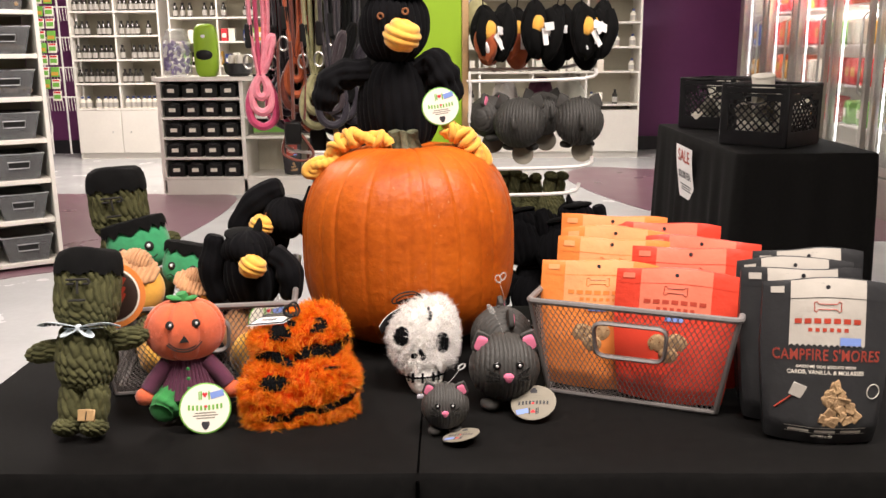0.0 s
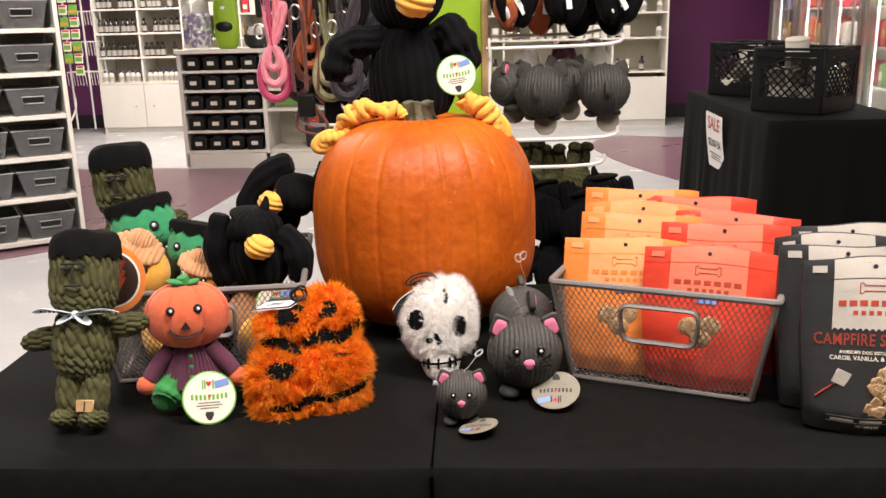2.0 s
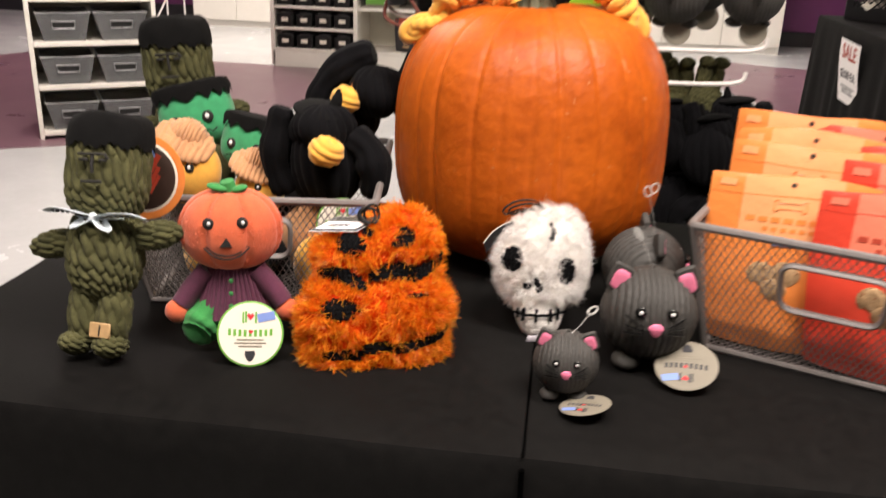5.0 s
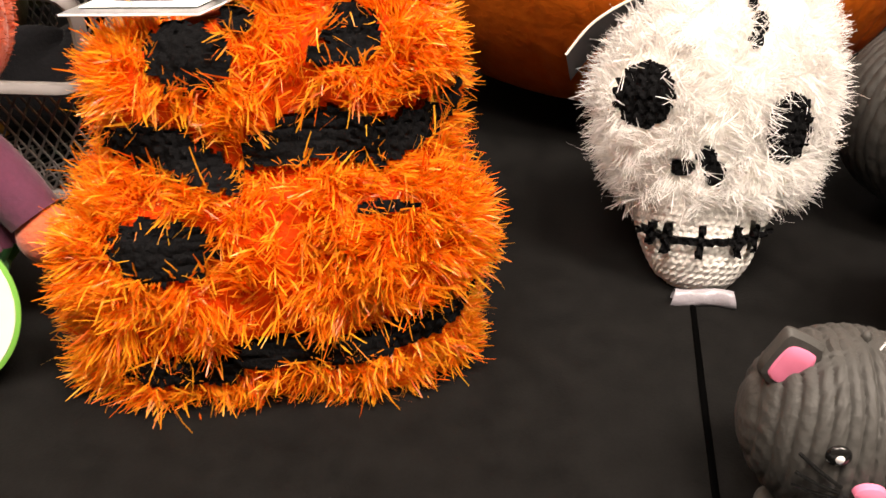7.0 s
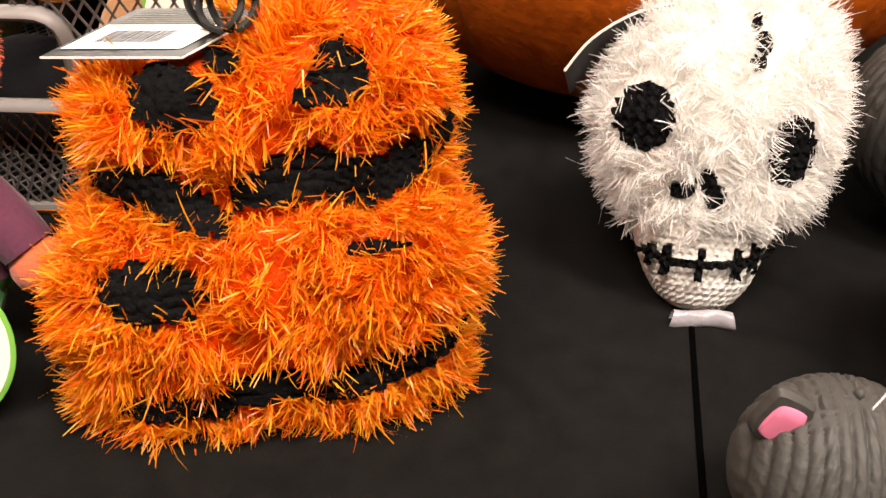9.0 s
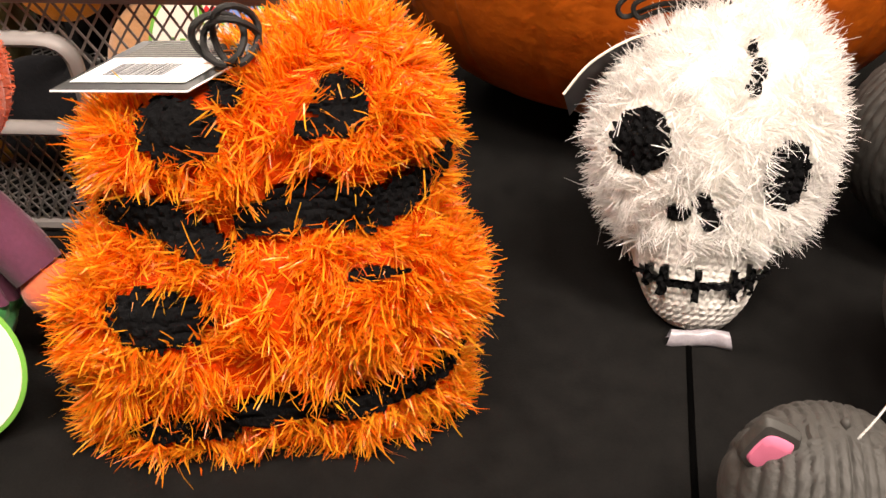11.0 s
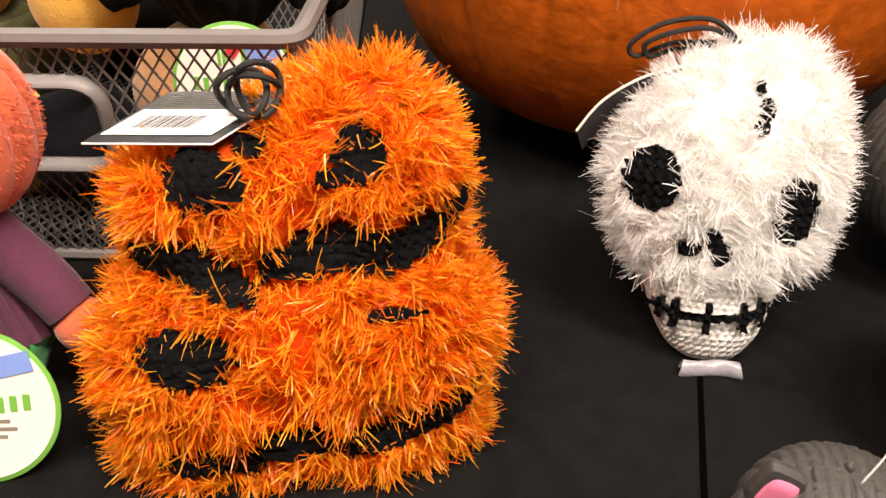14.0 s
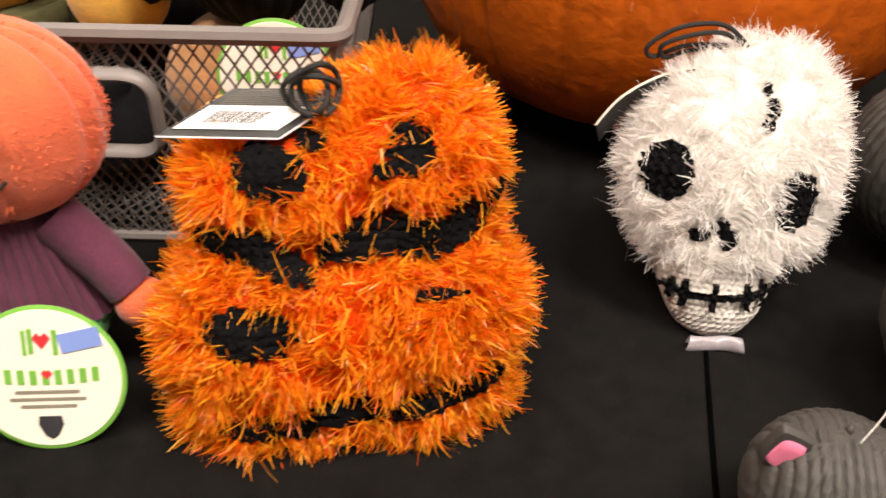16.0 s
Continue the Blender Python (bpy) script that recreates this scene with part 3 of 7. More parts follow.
# ---- pumpkin ----
def pumpkin(m):
    pk = thing("pumpkin", m, "large ripe orange pumpkin with a dry green stem", "pumpkin")
    nu, nv = 420, 101
    u = np.linspace(0, 2 * np.pi, nu, endpoint=False)[:, None]
    v = np.sign(np.linspace(-1, 1, nv)) * np.abs(np.linspace(-1, 1, nv)) ** 1.25
    v = v[None, :] * (np.pi / 2)
    r = np.random.RandomState(4)
    ribs = np.sort(np.linspace(0, 2 * np.pi, 27, endpoint=False) + r.normal(0, 0.050, 27)) % (2 * np.pi)
    groove = np.zeros((nu, nv))
    for a in ribs:
        dlt = np.angle(np.exp(1j * (u - a)))
        groove += (0.95 * np.exp(-((dlt + 0.012 * np.sin(3 * v + 5 * a) * np.cos(v)) / 0.020) ** 2) + 0.42 * np.exp(-(dlt / 0.075) ** 2)) * (0.70 + 0.40 * math.sin(a * 7))
    cv = np.cos(v)
    rad = 0.200 * np.sign(cv) * np.abs(cv) ** 0.70
    rad = rad * (1 - 0.015 * groove * np.clip(0.12 + np.cos(v), 0, 1)) * (1 + 0.012 * np.cos(2 * u + 0.8))
    z = np.where(v > 0, 0.197, 0.183) * np.sign(np.sin(v)) * np.abs(np.sin(v)) ** np.where(v > 0, 0.74, 0.67)
    z = z + 0 * u
    z = z - np.where(v > 0, 0.016, 0.034) * np.exp(-(rad / 0.06) ** 2) * np.sign(np.sin(v)) - 0.002 * groove * np.exp(-((rad - 0.07) / 0.06) ** 2) * (v > 0)
    z = z + 0.006 * np.cos(u - 0.4) * (v > 0) * cv
    P = np.stack([rad * np.cos(u), rad * np.sin(u), z + 0.181], -1)
    part("skin", MB().grid(P, cu=True), M_PUMPKIN, pk)
    mb = MB()
    n = 60
    th = np.linspace(0, 2 * np.pi, n, endpoint=False)
    prof = [(0.046, 0.0), (0.034, 0.006), (0.027, 0.016), (0.0235, 0.030), (0.025, 0.042), (0.0255, 0.046), (0.020, 0.048), (0.004, 0.044)]
    rows = []
    for k, (rr, h) in enumerate(prof):
        f = 1 + 0.15 * np.cos(th * 7 + 0.3 * k) + 0.06 * np.cos(th * 15)
        rows.append(np.c_[rr * f * np.cos(th) - 0.1 * h, rr * f * np.sin(th), np.full(n, 1.0 * h + 0.349) + 0.003 * np.cos(th * 3)])
    mb.grid(np.array(rows), cv=True)
    part("stem", mb, M_STEM, pk)
    return pk


PUMPKIN = pumpkin(pose(-0.056, 1.655, TOP, -2, 0, 20))


# ---- fuzzy yarn toys ----
def row_table(rows, b):
    a = np.array(rows, float)
    return np.interp(b, a[:, 0], a[:, 1]) * 0.001, np.interp(b, a[:, 0], a[:, 2]) * 0.001, np.interp(b, a[:, 0], a[:, 3]) * 0.001


def yarn_body(rows, n_row, n_round, e, knit=0.0):
    """A closed pillow shape; the front lies near y = 0. rows: height, left, right, half depth in mm."""
    b0, b1 = rows[0][0], rows[-1][0]
    b = np.linspace(b0, b1, n_row)
    ker = np.hanning(9)
    ker /= ker.sum()
    out = []
    for q in row_table(rows, b):
        qq = np.r_[[q[0]] * 4, q, [q[-1]] * 4]
        out.append(np.convolve(qq, ker, "valid"))
    lf, rt, dp = out
    s = np.linspace(0, 2 * np.pi, n_round, endpoint=False)
    pw = lambda a, p: np.sign(a) * np.abs(a) ** p
    c, h = (lf + rt) / 2, (rt - lf) / 2
    X = c[:, None] + h[:, None] * pw(np.cos(s), e)[None]
    Y = dp.max() - 0.004 - dp[:, None] * pw(np.sin(s), e)[None]
    Z = np.repeat((b * 0.001)[:, None], n_round, 1)
    P = np.stack([X, Y, Z], -1)
    N = np.cross(np.roll(P, -1, 1) - np.roll(P, 1, 1), np.gradient(P, axis=0))
    N /= np.linalg.norm(N, axis=-1, keepdims=True) + 1e-9
    cen = np.stack([c, np.full(n_row, dp.max()), b * 0.001], -1)[:, None]
    sg = np.sign((N * (P - cen)).sum(-1).mean())
    N *= sg
    if knit:
        arc = np.cumsum(np.linalg.norm(np.diff(P, axis=1, append=P[:, :1]), axis=-1), axis=1)
        k = np.abs(np.sin(arc / 0.0040 * np.pi)) * np.abs(np.sin(Z / 0.0034 * np.pi + 0.9 * np.cos(arc / 0.0040 * 2 * np.pi)))
        P = P + N * (knit * k)[..., None]
    return P, N


def split_faces(P, label_of):
    """Faces of a closed grid by label; label_of(x, z, front)."""
    nu, nv = P.shape[:2]
    C = 0.25 * (P[:-1] + P[1:] + np.roll(P, -1, 1)[:-1] + np.roll(P, -1, 1)[1:])
    groups = {}
    mid = P[..., 1].mean()
    for i in range(nu - 1):
        for j in range(nv):
            lab = label_of(C[i, j, 0] * 1000, C[i, j, 2] * 1000, C[i, j, 1] < mid)
            groups.setdefault(lab, []).append((i * nv + j, i * nv + (j + 1) % nv, (i + 1) * nv + (j + 1) % nv, (i + 1) * nv + j))
    groups.setdefault("", []).append(tuple(range(nv)))
    groups[""].append(tuple((nu - 1) * nv + j for j in range(nv)))
    return groups


def patch(P, faces, push=None):
    used = sorted({i for fc in faces for i in fc})
    idx = {k: n for n, k in enumerate(used)}
    V = P.reshape(-1, 3)[used]
    mb = MB()
    mb.add(V if push is None else V + push.reshape(-1, 3)[used], [tuple(idx[i] for i in fc) for fc in faces])
    return mb


def in_band(x, z, line, half):
    """Whether x, z lies within half (mm, along the line) of a line of points."""
    a = np.array(line, float)
    if x < a[0, 0] or x > a[-1, 0]:
        return False
    return abs(z - np.interp(x, a[:, 0], a[:, 1])) < np.interp(x, a[:, 0], half)


def orange_label(x, z, front):
    if not front:
        return ""
    wob = 1.3 * math.sin(x * 0.9) + 1.0 * math.sin(z * 1.1 + x * 0.3)
    e = lambda cx, cz, rx, rz: ((x - cx) / rx) ** 2 + ((z - cz) / rz) ** 2 < 1 + 0.12 * wob
    if e(-18, 140, 15.5, 11.5):
        return "eye_a"
    if e(42, 147.5, 10.5, 11.5) or e(31, 140.5, 7, 4):
        return "eye_b"
    if in_band(x + 0.6 * wob, z + 0.7 * wob, [(-53, 110), (-38, 109), (-22, 104), (-3, 93)], [3, 9.5, 10, 5]):
        return "mouth_a"
    if in_band(x, z + 0.8 * wob, [(0, 103), (14, 109), (33, 112), (52, 106.5), (70, 114), (88, 131)], [5, 10.5, 10, 10, 7.5, 5.5]):
        return "mouth_b"
    if e(-33, 69, 20, 12):
        return "eye_c"
    if e(52, 82, 12, 2.6):
        return "eye_d"
    if in_band(x, z + 0.6 * wob, [(-56, 18), (-25, 18), (-11, 17), (-7, 25), (18, 27), (31, 22), (46, 26), (71, 34), (92, 43)], [4, 6, 5.5, 5.5, 6, 5.5, 6, 5.5, 4]):
        return "mouth_c"
    if e(1, 153, 6, 5):
        return "eye_e"
    return ""


def hair_roots(P, N, label_of, count, seed, zmin=None, zmax=None):
    r = np.random.RandomState(seed)
    i = r.randint(1, P.shape[0] - 1, count * 2)
    j = r.randint(0, P.shape[1], count * 2)
    A = np.linalg.norm(np.cross(np.roll(P, -1, 1) - P, np.gradient(P, axis=0)), axis=-1)
    keep = r.rand(count * 2) < A[i, j] / np.percentile(A, 90)
    mid = P[..., 1].mean()
    ok = []
    for k in np.nonzero(keep)[0]:
        p = P[i[k], j[k]]
        if zmin is not None and p[2] * 1000 < zmin + 4 * math.sin(p[0] * 240):
            continue
        x, z, fr = p[0] * 1000, p[2] * 1000, p[1] < mid
        if label_of(x, z, fr) != "":
            continue
        if fr and (label_of(x, z - 4, fr) or label_of(x, z - 8, fr).startswith("mouth_")) and r.rand() < 0.80:
            continue
        ok.append(k)
    ok = np.array(ok[:count])
    jit = r.normal(0, 0.0008, (len(ok), 3))
    return P[i[ok], j[ok]] + jit, N[i[ok], j[ok]]


def orange_toy(m):
    toy = thing("yarn_pumpkin_toy", m, "fuzzy orange tinsel-yarn pumpkin toy with black knitted faces", "dog toy")
    rows = [(-1, -64, 78, 31), (9, -73, 84, 35), (30, -74, 86, 40), (52, -76, 92, 44), (70, -73, 92, 44), (86, -62, 88, 41), (100, -55, 82, 36), (114, -55, 79, 34), (130, -57, 82, 36), (140, -53, 81, 35), (147, -44, 79, 33), (152, -30, 77, 31), (157, -13, 75, 28), (164, 3, 72, 24), (172, 17, 66, 18), (179, 32, 54, 9)]
    P, N = yarn_body(rows, 190, 240, 0.62)
    # soft lumps
    lump = 0.0025 * np.sin(P[..., 0] * 150 + 1) * np.sin(P[..., 2] * 120) - 0.002 * np.exp(-((P[..., 2] - 0.100) / 0.008) ** 2)
    P = P + N * lump[..., None]
    groups = split_faces(P, orange_label)
    part("body", patch(P, groups.pop("")), M_ORBODY, toy)
    k = 0.0024 * np.abs(np.sin(P[..., 0] * 640)) * np.abs(np.sin(P[..., 2] * 560 + 1.2 * np.cos(P[..., 0] * 1280)))
    for lab, fs in sorted(groups.items()):
        part("eye_patch" if lab.startswith("eye") else "mouth_patch", patch(P, fs, N * (k + (0.0040 if lab.startswith("mouth") else 0.0030))[..., None]), M_BLKNIT, toy, "black knitted yarn patch")
    R, RN = hair_roots(P, N, orange_label, 56000, 5)
    # the card presses the fringe flat below it
    free = ~((R[:, 0] < 0.002) & (R[:, 2] > 0.1495 + 0.10 * np.clip(R[:, 0] + 0.03, 0, 1)))
    R, RN = R[free], RN[free]
    part("fuzz", fuzz_mesh("fuzz", fuzz(R, RN, 0.0128, 0.00066, droop=0.30, spread=0.36, seed=6, tufts=0.78, bend=1.0), M_ORFUZZ), None, toy, "orange and gold tinsel fringe", kind="stuff")
    r = np.random.RandomState(9)
    # stray threads that cross the black patches
    near = [k2 for k2 in range(len(R)) if any(orange_label(R[k2][0] * 1000 + dx, R[k2][2] * 1000 + dz, R[k2][1] < P[..., 1].mean()) for dx, dz in ((4, 0), (-4, 0), (0, 4), (0, -4)))]
    near = np.array(near)[r.permutation(len(near))[:550]]
    part("stray_fuzz", fuzz_mesh("stray_fuzz", fuzz(R[near] + RN[near] * 0.004, RN[near] * 0.5 + np.array([0, -0.2, -0.3]), 0.011, 0.0005, droop=0.4, spread=1.1, seed=8, bend=1.2), M_ORFUZZ), None, toy, kind="stuff")
    # hanging loop of black cord
    for k3, (rx, rz, ox) in enumerate(((0.0095, 0.0090, -0.008), (0.0085, 0.0105, -0.002), (0.0105, 0.0082, -0.004))):
        pts = [(0.007 + ox + rx * math.cos(a), 0.013 + 0.006 * math.sin(2 * a + k3), 0.165 + rz + rz * math.sin(a)) for a in np.linspace(-1.4, 4.6, 26)]
        part("loop", MB().tube(pts, 0.0014, 7), M_THREAD, toy, "black cord loop")
    # swing card: dark print with a white code panel
    A, B, C = Vector((-0.281, 1.260, 0.889)), Vector((-0.2265, 1.2635, 0.892)), Vector((-0.203, 1.297, 0.900))
    ex = (B - A).normalized()
    up = ex.cross(C - B).normalized()
    ey = up.cross(ex)
    frame_m = Matrix((ex, ey, up)).transposed().to_4x4()
    frame_m.translation = A
    card = thing("swing_card", frame_m, "black printed swing card with a white barcode panel", "tag")
    bx, cy = (B - A).length, C - B
    A, B, C, D2 = Vector((0, 0, 0)), Vector((bx, 0, 0)), Vector((bx + cy.dot(ex), cy.dot(ey), 0)), Vector((cy.dot(ex), cy.dot(ey), 0))
    at = lambda u, v: (A * (1 - u) + B * u) * (1 - v) + (D2 * (1 - u) + C * u) * v
    bar = lambda mb2, u0, u1, v0, v1, z: mb2.prism([tuple(at(u, v))[:2] for u, v in ((u0, v0), (u1, v0), (u1, v1), (u0, v1))], 0.0002, Matrix.Translation((0, 0, z)))
    part("card", bar(MB(), 0, 1, 0, 1, 0).prism([tuple(at(u, v))[:2] for u, v in ((0, 0), (1, 0), (1, 1), (0, 1))], 0.0005), M_BIN, card, smooth=False)
    part("panel", bar(MB(), 0.05, 0.90, 0.14, 0.62, 0.0007), M_WHITEDOT, card, smooth=False)
    mb = MB()
    x = 0.20
    for wd in (1, 2, 1, 3, 1, 1, 2, 3, 1, 2, 1, 1, 3, 2, 1, 2, 1):
        bar(mb, x, x + wd * 0.007, 0.26, 0.50, 0.001)
        x += wd * 0.009 + 0.012
    part("barcode_print", mb, M_INK, card, smooth=False)
    mb = MB()
    for q in range(8):
        bar(mb, 0.10, 0.90 - 0.06 * (q % 3), 0.66 + q * 0.04, 0.665 + q * 0.04, 0.0008)
    part("print_block", mb, M_CARDDIM, card, smooth=False)
    part("edge", MB().tube([A, B, C], 0.0005, 6), M_WHITEDOT, card)
    return toy


def skull_label(x, z, front):
    if not front:
        return ""
    wob = math.sin(x * 0.9) + math.sin(z * 1.1 + x * 0.3)
    e = lambda cx, cz, rx, rz: ((x - cx) / rx) ** 2 + ((z - cz) / rz) ** 2 < 1 + 0.06 * wob
    if e(-34, 104.5, 12.5, 15):
        return "eye_a"
    if e(30.5, 93.5, 11, 16):
        return "eye_b"
    if e(-14.5, 73, 5.5, 4.5) or e(0, 71, 5, 6) or e(-5, 78.5, 4.5, 5):
        return "nose"
    if e(11, 131, 3.2, 4) or e(12.5, 139, 3.5, 5) or e(9.5, 148, 2.2, 4):
        return "crack"
    line = [(-28, 41), (-13, 37.5), (-1, 37.5), (15, 39), (32, 45)]
    if in_band(x, z, line, [1.6] * 5):
        return "mouth"
    for cx, hz in ((-23, 5.5), (-16.5, 7.5), (-2, 8), (14.5, 7.5), (22.5, 7.5)):
        if abs(x - cx) < 1.6 and abs(z - np.interp(cx, [q[0] for q in line], [q[1] for q in line])) < hz:
            return "mouth"
    return ""


def skull_toy(m):
    toy = thing("yarn_skull_toy", m, "fuzzy white tinsel-yarn skull toy with a knitted jaw", "dog toy")
    rows = [(8.5, -3, 12, 10), (11.5, -11, 17, 17), (17, -18, 22, 22), (25, -23, 27, 26), (34, -27, 30, 28.5), (46, -31, 33, 30), (58, -35, 40, 32), (72, -43, 47, 34), (90, -50, 52, 38), (106, -53, 54, 40), (122, -48, 53, 38), (138, -40, 50, 34), (152, -27, 44, 26), (163, -9, 35, 17), (171, 4, 24, 8)]
    P, N = yarn_body(rows, 260, 300, 0.85, knit=0.0009)
    groups = split_faces(P, skull_label)
    part("knit_body", patch(P, groups.pop("")), M_WHKNIT, toy)
    k = 0.0024 * np.abs(np.sin(P[..., 0] * 640)) * np.abs(np.sin(P[..., 2] * 560 + 1.2 * np.cos(P[..., 0] * 1280)))
    names = {"eye_a": "eye_patch", "eye_b": "eye_patch", "nose": "nose_patch", "crack": "crack_stitch", "mouth": "mouth_stitch"}
    for lab, fs in sorted(groups.items()):
        part(names[lab], patch(P, fs, N * (k + (0.002 if lab == "mouth" else 0.0008))[..., None]), M_BLKNIT, toy, "black knitted yarn")
    R, RN = hair_roots(P, N, skull_label, 24000, 15, zmin=57)
    part("fuzz", fuzz_mesh("fuzz", fuzz(R, RN, 0.0112, 0.00048, droop=0.36, spread=0.42, seed=16, tufts=0.70, bend=1.0), M_WHFUZZ), None, toy, "white tinsel fringe", kind="stuff")
    near = np.array([k2 for k2 in range(len(R)) if any(skull_label(R[k2][0] * 1000 + dx, R[k2][2] * 1000 + dz, True) for dx, dz in ((3, 0), (-3, 0), (0, 3), (0, -3)))][:300])
    part("stray_fuzz", fuzz_mesh("stray_fuzz", fuzz(R[near], RN[near] * 0.7 + np.array([0, -0.3, -0.3]), 0.011, 0.0005, droop=0.3, spread=1.0, seed=18), M_WHFUZZ), None, toy, kind="stuff")
    th = np.linspace(0, 2 * np.pi, 22, endpoint=False)
    rows = []
    for x in np.linspace(-0.0115, 0.0185, 14):
        f = abs(x - 0.0035) / 0.015
        rows.append(np.c_[np.full(22, x) - 0.0012 * np.sin(th) * np.sign(x - 0.0035) * f, 0.012 + (0.0030 + 0.0008 * math.sin(x * 500)) * np.cos(th), 0.0090 + 0.0010 * math.sin(x * 170) + (0.0042 + 0.0006 * f) * np.sin(th)])
    part("sewn_label", MB().grid(np.array(rows), cv=True), M_LABEL, toy, "folded silvery satin label")
    for k3, (a0, rr) in enumerate(((0.0, 1.0), (0.3, 0.86))):
        pts = [(0.004, 0.03, 0.166), (-0.012, 0.024, 0.178 - 0.004 * k3), (-0.034 * rr, 0.022, 0.176 - 0.004 * k3), (-0.049 * rr, 0.026, 0.166), (-0.046 * rr, 0.03, 0.160), (-0.028, 0.032, 0.167 - 0.003 * k3), (0.0, 0.034, 0.168)]
        part("loop", MB().tube(pts, 0.0013, 7, smooth=6), M_THREAD, toy, "black cord loop")
    # bent card behind the head
    card = thing("swing_card", m, "curved black swing card with a pale edge behind the skull", "tag")
    ln = curve_pts([(-0.072, 0.030, 0.122), (-0.060, 0.028, 0.138), (-0.040, 0.026, 0.151), (-0.015, 0.026, 0.158), (0.004, 0.03, 0.162)], 8)
    low = ln + np.array([0.004, 0.022, -0.012])
    part("card", MB().grid(np.stack([ln, 0.5 * (ln + low), low], 1)), M_INK, card)
    part("edge", MB().tube(ln, 0.0007, 6), M_CARD, card)
    return toy


orange_toy(pose(-0.2, 1.222, TOP) @ pose(0, 0, 0, 0, 0, 17) @ pose(0, 0, 0, -16, 0, 0))
skull_toy(pose(-0.0190, 1.318, TOP) @ pose(0, 0, 0, 0, 0, 3) @ pose(0, 0, 0, -22, 0, 0))


# ---- rubber cats ----
def round_card(m, r, label, front, brim, lines=True, ink=None):
    """A round printed card on a disc: rim, face, brand mark, sticker and bars for the small print. It faces its local +z."""
    tg = thing("round_tag", m, label, "tag")
    part("card", MB().lathe([(r * 0.99, 0), (r, 0.0003), (r, 0.0009), (r * 0.985, 0.0012)], 48), brim, tg)
    part("face", MB().lathe([(r * 0.945, 0.0012), (r * 0.94, 0.0015)], 48), front, tg)
    if lines:
        mb = MB()
        for i, dx in enumerate(np.linspace(-0.62, 0.62, 9)):
            mb.box((r * dx, r * (0.02 + 0.10 * (abs(dx) ** 2)), 0.00165), (r * 0.085, r * 0.2, 0.0003))
        part("brand_print", mb, ink or M_CARDGREEN, tg, smooth=False)
        mb = MB()
        for wd, y in ((0.8, -0.18), (0.95, -0.28), (0.7, -0.38)):
            mb.box((0, r * y, 0.00165), (r * wd, r * 0.045, 0.0003))
        part("print_block", mb, M_CARDDIM, tg, smooth=False)
        mb = MB()
        mb.box((-r * 0.14, r * 0.52, 0.00165), (r * 0.06, r * 0.34, 0.0003)).box((r * 0.16, r * 0.5, 0.00165), (r * 0.06, r * 0.34, 0.0003)).box((-r * 0.22, r * 0.5, 0.00165), (r * 0.05, r * 0.34, 0.0003))
        part("logo_strokes", mb, ink or M_CARDGREEN, tg, smooth=False)
        mb = MB()
        for s in (0, 1):
            mb.prism([(r * x, r * y) for x, y in (((0.0, 0.42), (0.11, 0.56), (0.05, 0.64), (0, 0.58), (-0.05, 0.64), (-0.11, 0.56)) if s == 0 else ((0.02, -0.0), (0.09, 0.08), (0.05, 0.13), (0.02, 0.1), (-0.01, 0.13), (-0.05, 0.08)))], 0.0003, Matrix.Translation((0, 0, 0.0018)))
        part("heart", mb, M_REDPRINT, tg, smooth=False)
        part("crest", MB().prism([(r * x, r * (y - 0.02)) for x, y in ((-0.14, -0.5), (0.14, -0.5), (0.16, -0.62), (0.08, -0.78), (0, -0.83), (-0.08, -0.78), (-0.16, -0.62))], 0.0003, Matrix.Translation((0, 0, 0.0015))), M_INK, tg, smooth=False)
        st = part("sticker", MB().box((r * 0.47, r * 0.53, 0.0019), (r * 0.52, r * 0.26, 0.0003), rot=(0, 0, 12)), M_BLUEPRINT, tg, "pale blue price sticker", smooth=False)
    return tg


